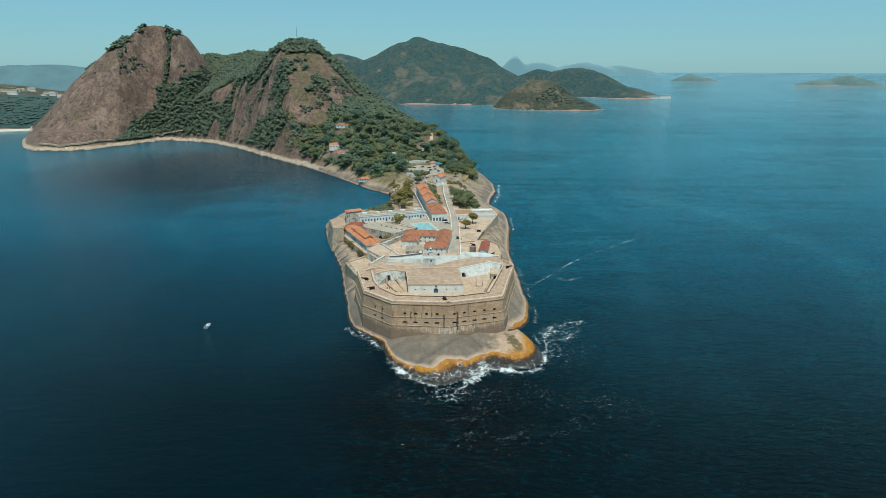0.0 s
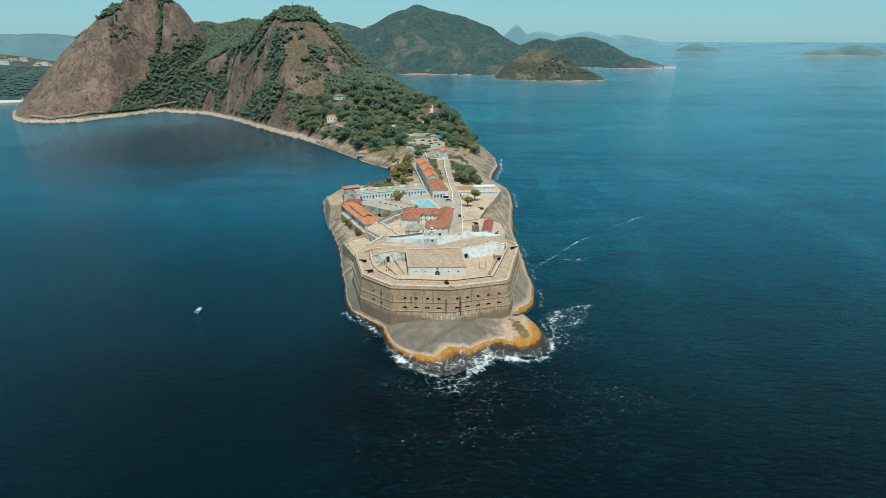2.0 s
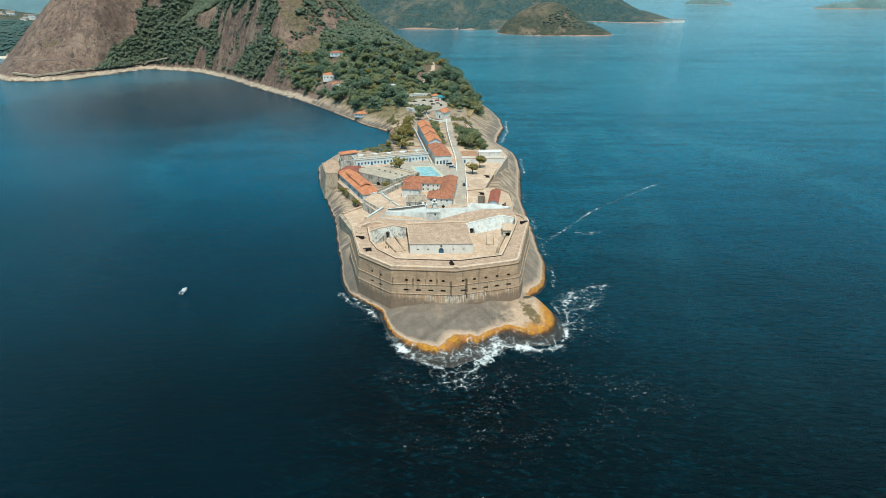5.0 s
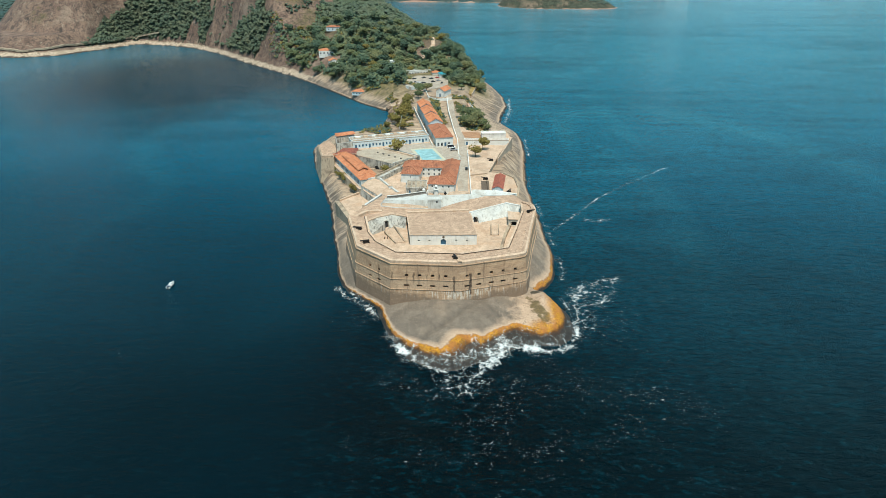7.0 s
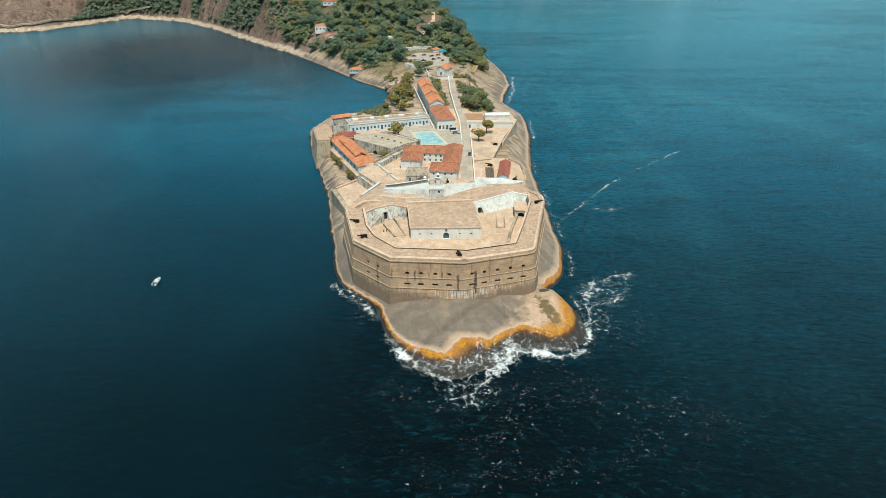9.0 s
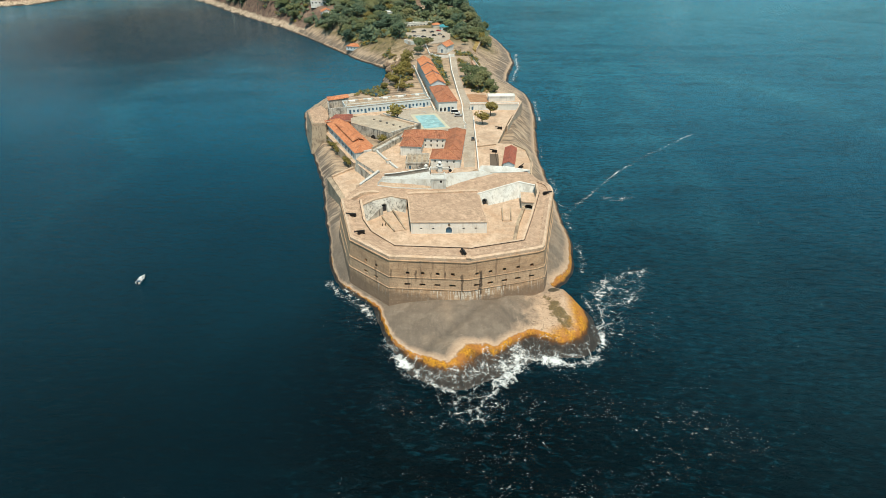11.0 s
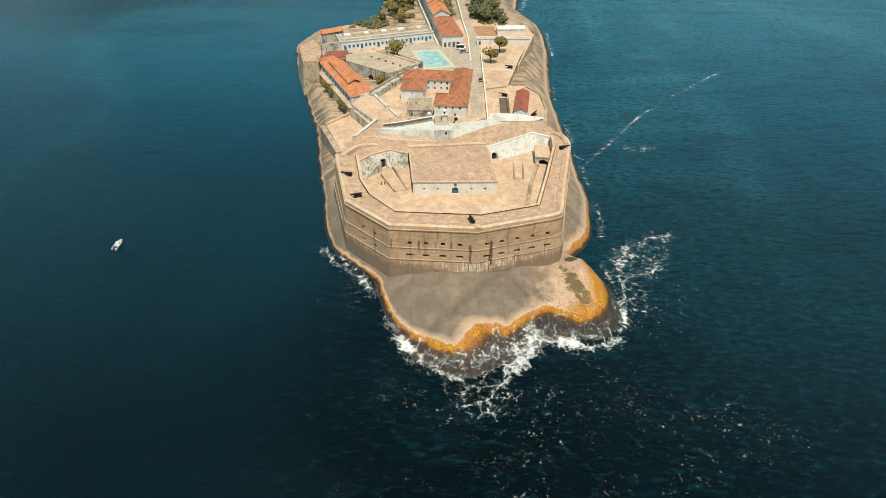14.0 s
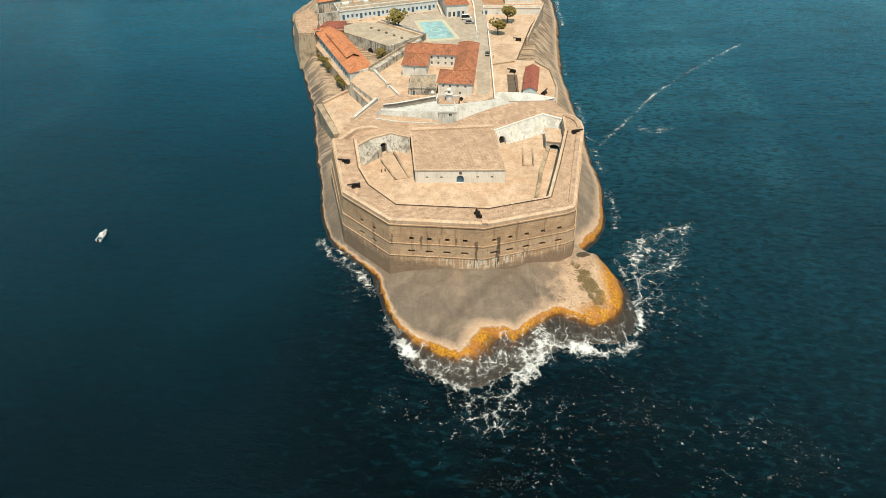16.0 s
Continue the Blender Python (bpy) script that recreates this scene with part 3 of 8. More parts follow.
def box(bm, x0, y0, z0, x1, y1, z1, m=None):
    vs = [bm.verts.new((x, y, z)) for z in (z0, z1) for x, y in ((x0, y0), (x1, y0), (x1, y1), (x0, y1))]
    for f in ((3, 2, 1, 0), (4, 5, 6, 7), (0, 1, 5, 4), (1, 2, 6, 5), (2, 3, 7, 6), (3, 0, 4, 7)):
        bm.faces.new([vs[k] for k in f])
    if m is not None:
        bmesh.ops.transform(bm, matrix=m, verts=vs)
    return vs


def prism(bm, low, high, z0, z1):
    """A solid between two outlines of as many corners, both counter-clockwise. z1 may be a list of heights."""
    tops = z1 if isinstance(z1, (list, tuple)) else [z1] * len(high)
    a = [bm.verts.new((*p, z0)) for p in low]
    b = [bm.verts.new((*p, z)) for p, z in zip(high, tops)]
    n = len(a)
    for k in range(n):
        bm.faces.new((a[k], a[(k + 1) % n], b[(k + 1) % n], b[k]))
    bm.faces.new(a[::-1])
    bm.faces.new(b)
    return b


def ring(bm, outer, inner, z0, z1, zi=None):
    """A wall between two outlines that run side by side (open chains)."""
    zi = z1 if zi is None else zi
    o0 = [bm.verts.new((*p, z0)) for p in outer]
    o1 = [bm.verts.new((*p, z1)) for p in outer]
    i0 = [bm.verts.new((*p, z0)) for p in inner]
    i1 = [bm.verts.new((*p, zi)) for p in inner]
    for k in range(len(outer) - 1):
        bm.faces.new((o0[k], o0[k + 1], o1[k + 1], o1[k]))
        bm.faces.new((o1[k], o1[k + 1], i1[k + 1], i1[k]))
        bm.faces.new((i1[k], i1[k + 1], i0[k + 1], i0[k]))
        bm.faces.new((i0[k], i0[k + 1], o0[k + 1], o0[k]))
    for k in (0, -1):
        bm.faces.new((o0[k], o1[k], i1[k], i0[k]))


def offset(chain, d):
    """A chain of points moved d metres to its left."""
    pts = [Vector(p) for p in chain]
    out = []
    for k, p in enumerate(pts):
        a = (p - pts[k - 1]).normalized() if k else (pts[1] - p).normalized()
        b = (pts[k + 1] - p).normalized() if k + 1 < len(pts) else a
        n = Vector((-a.y - b.y, a.x + b.x)).normalized()
        out.append(tuple(p + n * (d / max(0.4, n.dot(Vector((-a.y, a.x)))))))
    return out


def smoothstep(a, b, v):
    k = np.clip((v - a) / (b - a), 0, 1)
    return k * k * (3 - 2 * k)


def fbm(x, y, scale, octaves=5, seed=0.0):
    """Layered noise for arrays, by sums of turned value noise."""
    out, amp, tot = np.zeros_like(x, float), 1.0, 0.0
    for k in range(octaves):
        ca, sa = math.cos(0.7 * k + seed), math.sin(0.7 * k + seed)
        u, v = (x * ca - y * sa) * scale * 2**k + 17.3 * k + seed * 5.1, (x * sa + y * ca) * scale * 2**k - 9.7 * k
        iu, iv = np.floor(u), np.floor(v)
        fu, fv = u - iu, v - iv
        fu, fv = fu * fu * (3 - 2 * fu), fv * fv * (3 - 2 * fv)

        def h(p, q):
            s = np.sin(p * 127.1 + q * 311.7 + seed * 13.7) * 43758.5453
            return s - np.floor(s)

        val = (h(iu, iv) * (1 - fu) + h(iu + 1, iv) * fu) * (1 - fv) + (h(iu, iv + 1) * (1 - fu) + h(iu + 1, iv + 1) * fu) * fv
        out += amp * val
        tot += amp
        amp *= 0.5
    return out / tot - 0.5


def inside_distance(x, y, poly):
    """Distance to an outline, positive inside."""
    p = np.array(poly, float)
    q = np.roll(p, -1, 0)
    best = np.full(x.shape, 1e9)
    odd = np.zeros(x.shape, bool)
    for (ax, ay), (bx, by) in zip(p, q):
        dx, dy = bx - ax, by - ay
        k = np.clip(((x - ax) * dx + (y - ay) * dy) / (dx * dx + dy * dy + 1e-9), 0, 1)
        best = np.minimum(best, np.hypot(x - ax - k * dx, y - ay - k * dy))
        if ay != by:
            odd ^= ((ay > y) != (by > y)) & (x < (bx - ax) * (y - ay) / (by - ay) + ax)
    return np.where(odd, best, -best)


def sheet(name, xs, ys, zs, mat, keep=None, extra=None):
    """A height field on a grid; cells whose corners all fail keep are left out."""
    ny, nx = zs.shape
    verts = np.stack([xs, ys, zs], -1).reshape(-1, 3)
    i = np.arange(ny * nx).reshape(ny, nx)
    quads = np.stack([i[:-1, :-1], i[:-1, 1:], i[1:, 1:], i[1:, :-1]], -1).reshape(-1, 4)
    if keep is not None:
        k = keep.reshape(-1)
        quads = quads[k[quads].any(1)]
    used = np.unique(quads)
    back = np.zeros(ny * nx, int)
    back[used] = np.arange(len(used))
    me = bpy.data.meshes.new(name)
    me.from_pydata(verts[used].tolist(), [], back[quads].tolist())
    me.materials.append(mat)
    me.shade_smooth()
    if extra is not None:
        at = me.attributes.new(extra[0], "FLOAT", "POINT")
        at.data.foreach_set("value", np.clip(extra[1].reshape(-1)[used], -20, 60).astype(np.float32))
    return new(name, me)


# ---- sea ----
EYE_X, EYE_Y, EYE_Z = 12.0, -245.0, 129.0


def far_place(x, y, z):
    """Beyond 2.5 km the distances are drawn in, so that the horizon lies at 4.9 km."""
    dx, dy = x - EYE_X, y - EYE_Y
    d = np.maximum(np.hypot(dx, dy), 1e-6)
    n = np.where(d < 2500, d, 2500 + 2400 * (1 - 2500 / np.maximum(d, 2500)))
    k = n / d
    return EYE_X + dx * k, EYE_Y + dy * k, EYE_Z * (1 - k) + z * k


ang = np.linspace(0, 2 * math.pi, 181)
rad = np.concatenate([np.linspace(1, 1000, 26), np.geomspace(1060, 20000, 40)])
R, A = np.meshgrid(rad, ang)
sx, sy, sz = far_place(EYE_X + R * np.cos(A), EYE_Y + R * np.sin(A), 0 * R)
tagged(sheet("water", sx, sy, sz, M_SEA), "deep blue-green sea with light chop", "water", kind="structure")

# ---- the headland ----
TIP = [(-21.9, -43), (-18.6, -51), (-15.2, -57.2), (-10.8, -62.2), (-2.9, -67.2), (2.3, -69), (7.8, -67.8), (10.6, -64.4), (12.4, -61.2), (14.8, -59), (17.1, -61.3),
       (20.6, -58.8), (24, -55.2), (27, -52.6), (30.5, -50.4), (34, -51.8), (37.4, -53.2), (40.2, -54.9), (43.6, -53.4), (46.8, -50.6), (49.6, -47.6),
       (51.2, -41.4), (50.8, -34.4), (48.6, -27.2), (46.4, -22.2), (43.6, -21.6), (42.2, -20.4), (44.2, -17.6)]
# the wave-washed skirt below the tip
SKIRT = [(-22.4, -44.6), (-18.2, -55), (-13.5, -61.7), (-9.6, -69.3), (-3.4, -73.1), (3.3, -76), (8.6, -75.6), (12.6, -72.9), (15.9, -70.7), (19.3, -69.1),
         (22.4, -66.1), (26.3, -63.3), (31, -61.1), (35.1, -58.6), (40.4, -59.3), (46.5, -59), (51, -55.1), (53.5, -51), (53.4, -43), (52.4, -33.4), (51.2, -22),
         (44, -12), (-30, -25)]
COAST_RIGHT = [(46.6, -15.2), (50.2, -8.4), (51.8, -1), (53.4, 15), (52, 36), (51, 60), (49, 94),
               (48, 120), (50, 151), (53, 187), (53, 218), (51, 241), (38, 275), (40, 300), (47, 341), (45, 386), (34, 446), (20, 505)]
COAST_BACK = [(0, 560), (-30, 640), (-60, 740), (-100, 860), (-170, 980), (-280, 1100), (-450, 1250), (-700, 1350), (-1000, 1300), (-1050, 1100),
              (-900, 900), (-820, 770)]
COAST_LEFT = [(-748, 678), (-700, 637), (-657, 633), (-615, 656), (-586, 725), (-565, 795), (-499, 780), (-443, 748), (-379, 689), (-313, 611),
              (-257, 549), (-211, 500), (-171, 449), (-125, 386), (-98, 348), (-70, 318), (-60, 314), (-65, 279), (-62, 239), (-75, 205), (-107, 188),
              (-100, 160), (-92, 136), (-79, 100), (-71, 79), (-65, 59), (-59, 35), (-51.6, 10), (-49, -2.5), (-46, -11.5), (-42.6, -19.2), (-38, -24.6), (-31.4, -30.2), (-26.6, -34.2), (-23.2, -38.2)]
COAST = TIP + COAST_RIGHT + COAST_BACK + COAST_LEFT


def dome(x, y, cx, cy, rx, ry, turn, height, power):
    c, s = math.cos(radians(turn)), math.sin(radians(turn))
    u, v = ((x - cx) * c + (y - cy) * s) / rx, (-(x - cx) * s + (y - cy) * c) / ry
    r = np.hypot(u, v)
    return height * np.clip(1 - r**power, -0.5, 1)


def ridge(x, y, a, b, height, slope, width):
    """A rounded ridge between two points."""
    dx, dy = b[0] - a[0], b[1] - a[1]
    k = np.clip(((x - a[0]) * dx + (y - a[1]) * dy) / (dx * dx + dy * dy), 0, 1)
    d = np.hypot(x - a[0] - k * dx, y - a[1] - k * dy)
    return height - slope * (np.sqrt(d * d + width * width) - width)


def blend(a, b, k):
    """The greater of two heights, with a rounded join k metres wide."""
    return (a + b + np.sqrt((a - b) ** 2 + k * k)) / 2


def least(a, b, k):
    """The lesser of two heights, with a rounded join."""
    return (a + b - np.sqrt((a - b) ** 2 + k * k)) / 2 + 0.2 * k


def rock_dome_height(x, y):
    h = dome(x, y, -591, 900, 96, 150, 0, 209, 2.74)
    h = blend(h, dome(x, y, -659, 880, 198, 180, 0, 187, 1.18), 34)
    h = blend(h, dome(x, y, -556, 900, 81, 150, 0, 173, 2.1), 14) - 4
    cleft = np.exp(-(((x + 577 - 0.12 * (y - 800)) / 7) ** 2)) * smoothstep(760, 800, y)
    return h - 16 * cleft


def slope_height(x, y):
    h = ridge(x, y, (-575, 1040), (-455, 1000), 154, 0.66, 25)
    h = np.maximum(h, ridge(x, y, (-455, 1000), (-290, 770), 156, 0.70, 22))
    h = blend(h, least(dome(x, y, -277, 738, 205, 220, 0, 182, 1.15), 172 + 0 * x, 8), 10)
    h = blend(h, dome(x, y, -150, 650, 130, 190, 25, 80, 1.5), 10)
    h = np.maximum(h, dome(x, y, -70, 545, 95, 135, 25, 50, 1.7))
    return np.maximum(h, dome(x, y, -20, 458, 75, 95, 20, 34, 1.8))


def hill_height(x, y):
    return np.maximum(rock_dome_height(x, y), slope_height(x, y))


def ground_height(x, y, d=None):
    """The natural surface; d: the distance inside the coast."""
    x, y = np.asarray(x, float), np.asarray(y, float)
    d = inside_distance(x, y, COAST) if d is None else d
    n1, n2 = fbm(x, y, 0.03, 5, 1.0), fbm(x, y, 0.15, 4, 2.0)
    tip = 1 - smoothstep(-30, 2, y)
    shelf = 1 - smoothstep(-40, -26, y)
    dd = d + (5 * n1 * smoothstep(0, 8, d) + (1.2 + 1.6 * smoothstep(-10, 10, y)) * n2) * (1 - 0.7 * shelf)
    rise = np.where(dd < 0, dd * 0.8, np.minimum(3.2, dd * 1.1) + np.maximum(0, dd - 3) * 0.85)
    if np.any(shelf > 0):
        e = inside_distance(x, y, SKIRT) + 1.3 * fbm(x, y, 0.35, 4, 6.0)
        wet = np.where(e < 0, e * 0.9, 0.75 * e / (e + np.maximum(-dd, 0) + 0.01))
        wet = wet + 0.35 * fbm(x, y, 0.5, 4, 8.0) * (e > 0)
        rise = rise * (1 - shelf) + shelf * np.where(dd < 0, wet, 0.7 + least(dd * (1.45 + 1.8 * smoothstep(4, 14, -x)), 2.3 + dd * 0.2, 1.1))
    back = smoothstep(150, 210, y) * smoothstep(-10, 10, x)
    rise = rise * (1 - back) + np.where(dd < 0, dd * 0.8, dd * 0.5) * back
    gully = np.exp(-(((x - 40.2 + 0.27 * (y + 41) - 0.8 * np.sin(y * 0.5)) / 1.9) ** 2)) * smoothstep(-54, -47, y) * (1 - smoothstep(-33, -26, y))
    # the notch in the front edge: steep on one side, a ramp on the other
    along = np.clip(((x - 15) * -8 + (y + 60) * 7.5) / 120.25, 0, 1)
    aside = ((x - 15) * 7.5 + (y + 60) * 8) / 10.97
    crack = np.exp(-((aside / np.where(aside > 0, 0.9, 3.4)) ** 2)) * (1 - along) ** 0.7 * smoothstep(-66, -61, y)
    rise = rise - 1.4 * gully - 1.1 * crack * smoothstep(-0.5, 1.5, dd)
    cap = np.maximum(5.5 - ((x - 7) / 29) ** 2 * 4 + 0.05 * (y + 37), 2.0 + 1.1 * smoothstep(-16, 0, x)) + 0.8 * n1
    fold = np.exp(-(((x - 4 - 0.75 * (y + 50)) / 3.2) ** 2)) + 0.7 * np.exp(-(((x - 24 + 0.5 * (y + 44)) / 2.6) ** 2))
    cap = cap - 0.9 * fold * tip + 0.9 * fbm(x, y, 0.09, 3, 12.0) * tip
    cap = cap + 4.6 * np.exp(-(((x - 44.5) / 5) ** 2 + ((y + 40) / 11) ** 2))
    cap = cap * tip + (1 - tip) * (12 + 2.4 * smoothstep(40, 180, y) + 1.8 * smoothstep(185, 215, y) + 4.2 * smoothstep(230, 340, y) + 6 * smoothstep(380, 480, y) + 1.2 * n1)
    low = least(rise, cap, 0.9) * tip + np.minimum(rise, cap) * (1 - tip)
    # the slope left bare below the hall's retaining wall
    s = (x + 50.2) * -0.879 + (y - 73.6) * -0.477
    foot = 7.5 + np.maximum(0, -s - 2.5) * 3
    low = np.where((y > 64) & (y < 127) & (x < -40), np.minimum(low, foot), low)
    low = np.where((y > 20) & (y <= 70) & (x < -36), np.minimum(low, 9.6), low)
    h = hill_height(x, y)
    rugged = 1 + 0.09 * fbm(x, y, 0.012, 5, 3.0) + 0.05 * fbm(x, y, 0.05, 4, 4.0)
    rim = np.where(d < 0, d * 0.8, np.minimum(3, d * 0.9) + np.maximum(d - np.where(x < -560, 14, 5), 0) * 2.4)
    slab = np.where(d < 0, d * 0.8, d * 0.5 + np.maximum(d - 26, 0) * 2)
    east = smoothstep(-20, 10, x) * (1 - smoothstep(520, 560, y))
    h = np.minimum(h * rugged, rim * (1 - east) + slab * east)
    return np.where(y > 380, np.maximum(low, h), low)


def grid(x0, x1, y0, y1, step):
    return np.meshgrid(np.arange(x0, x1 + step, step, float), np.arange(y0, y1 + step, step, float))


gx, gy = grid(-62, 66, -92, -8, 0.4)
gd = inside_distance(gx, gy, COAST)
near = sheet("ground", gx, gy, ground_height(gx, gy, gd), M_ROCK, gd > -11, ("inland", gd))
tagged(near, "smooth grey whaleback of rock with an ochre algae belt", "rock", kind="structure")
gx, gy = grid(-190, 75, -9, 470, 1.0)
gd = inside_distance(gx, gy, COAST)
near = sheet("ground", gx, gy, ground_height(gx, gy, gd), M_ROCK, gd > -11, ("inland", gd))
tagged(near, "bare coastal rock with an ochre algae belt above the water", "rock", kind="structure")

# ---- builders for walls, openings and houses ----
def facade(bm, a0, a1, b0, b1, holes=(), depth=0.5, arches=()):
    """A wall face with foot a0-a1 and head b0-b1 (seen from outside, left to right), pierced by holes (u0, u1, v0, v1) in fractions.
    Reveals run inwards. arches: numbers of holes with round heads. Returns the back corners of each hole."""
    a0, a1, b0, b1 = (Vector(p) for p in (a0, a1, b0, b1))
    n = (a1 - a0).cross(b0 - a0).normalized()
    at = lambda u, v: (a0.lerp(a1, u)).lerp(b0.lerp(b1, u), v)
    us = sorted({0.0, 1.0, *(h[0] for h in holes), *(h[1] for h in holes)})
    vs = sorted({0.0, 1.0, *(h[2] for h in holes), *(h[3] for h in holes)})
    cache = {}

    def vert(u, v):
        if (u, v) not in cache:
            cache[u, v] = bm.verts.new(at(u, v))
        return cache[u, v]

    for u0, u1 in zip(us, us[1:]):
        for v0, v1 in zip(vs, vs[1:]):
            cu, cv = (u0 + u1) / 2, (v0 + v1) / 2
            if not any(h[0] < cu < h[1] and h[2] < cv < h[3] for h in holes):
                bm.faces.new((vert(u0, v0), vert(u1, v0), vert(u1, v1), vert(u0, v1)))
    backs = []
    for k, (u0, u1, v0, v1) in enumerate(holes):
        c = [at(u0, v0), at(u1, v0), at(u1, v1), at(u0, v1)]
        if k in arches:
            w, r = (c[1] - c[0]), (c[1] - c[0]).length / 2
            mid, side, up = (c[2] + c[3]) / 2, w.normalized(), (c[3] - c[0]).normalized()
            arc = [mid - up * r + side * r * math.cos(t) + up * r * math.sin(t) for t in np.linspace(0, math.pi, 9)]
            for corner, run in ((c[2], arc[:5]), (c[3], arc[4:])):
                for p, q in zip(run, run[1:]):
                    bm.faces.new([bm.verts.new(x) for x in (corner, q, p)] if corner is c[2] else [bm.verts.new(x) for x in (corner, q, p)])
            c = [c[0], c[1], *arc]
        back = [p - n * depth for p in c]
        for j in range(len(c)):
            i = (j + 1) % len(c)
            bm.faces.new([bm.verts.new(p) for p in (c[j], back[j], back[i], c[i])])
        backs.append((back, n))
    return backs


def pane(bm, corners):
    bm.faces.new([bm.verts.new(p) for p in corners])


def terrace(name, poly, z0, z1, wall, top, label, category="terrace", grow=0.0, kind="structure", rim=0.0):
    """A built platform: retaining wall below, paving above, and a low coping round it when rim is given."""
    t = thing(name, label=label, category=category, kind=kind)
    low = offset_closed(poly, -grow) if grow else poly
    bm = bmesh.new()
    a, b = [bm.verts.new((*p, z0)) for p in low], [bm.verts.new((*p, z1 - 0.12)) for p in poly]
    for k in range(len(a)):
        bm.faces.new((a[k], a[(k + 1) % len(a)], b[(k + 1) % len(a)], b[k]))
    part("retaining_wall", bm, wall, t)
    bm = bmesh.new()
    prism(bm, offset_closed(poly, -0.08), offset_closed(poly, -0.08), z1 - 0.12, z1)
    part("paving", bm, top, t)
    if rim:
        bm = bmesh.new()
        chain = list(poly) + [poly[0]]
        inner = offset_closed(poly, 0.6)
        ring(bm, chain, inner + [inner[0]], z1 + 0.004, z1 + rim)
        part("coping", bm, M_RIM, t)
    return t


def offset_closed(poly, d):
    pts = [Vector(p) for p in poly]
    out = []
    for k, p in enumerate(pts):
        a, b = (p - pts[k - 1]).normalized(), (pts[(k + 1) % len(pts)] - p).normalized()
        n = Vector((-a.y - b.y, a.x + b.x))
        n = n.normalized() if n.length > 1e-3 else Vector((-a.y, a.x))
        out.append(tuple(p + n * (d / max(0.5, n.dot(Vector((-a.y, a.x)))))))
    return out


def low_wall(name, chain, thick, heights, mat, label, category="wall", parent=None):
    """A wall along a chain; heights: (foot, head) for all, or one pair a point."""
    hs = heights if isinstance(heights[0], tuple) else [heights] * len(chain)
    side = offset(chain, thick)
    bm = bmesh.new()
    q = [[bm.verts.new((*p, h[0])) for p, h in zip(chain, hs)], [bm.verts.new((*p, h[1])) for p, h in zip(chain, hs)],
         [bm.verts.new((*p, h[1])) for p, h in zip(side, hs)], [bm.verts.new((*p, h[0])) for p, h in zip(side, hs)]]
    for k in range(len(chain) - 1):
        for j in range(4):
            bm.faces.new((q[j][k], q[j][k + 1], q[(j + 1) % 4][k + 1], q[(j + 1) % 4][k]))
    for k in (0, -1):
        bm.faces.new([q[j][k] for j in range(4)])
    bmesh.ops.recalc_face_normals(bm, faces=bm.faces)
    if parent is not None:
        return part(name, bm, mat, parent)
    return tagged(link(name, bm, mat), label, category)


M_GLASS = plain("dark_window_glass", (0.02, 0.026, 0.032), 0.12, 0.2)
M_FRAME = plain("white_window_paint", (0.62, 0.64, 0.64), 0.6)
WINDOWS = {}


def window(parent, x, y, z, rz, w, h, door=False, mat=None):
    """A frame with its pane, or a boarded door leaf, set into a reveal."""
    key = (round(w, 2), round(h, 2), door, mat.name if mat else "")
    if key not in WINDOWS:
        bm = bmesh.new()
        for x0, z0, x1, z1 in ((-w / 2, 0, -w / 2 + 0.1, h), (w / 2 - 0.1, 0, w / 2, h), (-w / 2 + 0.1, 0, w / 2 - 0.1, 0.1), (-w / 2 + 0.1, h - 0.1, w / 2 - 0.1, h), (-0.04, 0.1, 0.04, h - 0.1)):
            box(bm, x0, -0.05, z0, x1, 0.06, z1)
        fr = bpy.data.meshes.new("frame")
        bm.to_mesh(fr), bm.free()
        fr.materials.append(M_FRAME if mat is None else mat)
        bm = bmesh.new()
        box(bm, -w / 2 + 0.1, -0.01, 0.1, w / 2 - 0.1, 0.02, h - 0.1)
        gl = bpy.data.meshes.new("pane")
        bm.to_mesh(gl), bm.free()
        gl.materials.append(mat if door and mat else M_GLASS)
        WINDOWS[key] = (fr, gl)
    fr, gl = WINDOWS[key]
    o = new("door" if door else "window", fr)
    o.parent = parent
    o.matrix_basis = pose(x, y, z, 0, 0, rz)
    p = new("leaf" if door else "pane", gl)
    p.parent = o
    return o


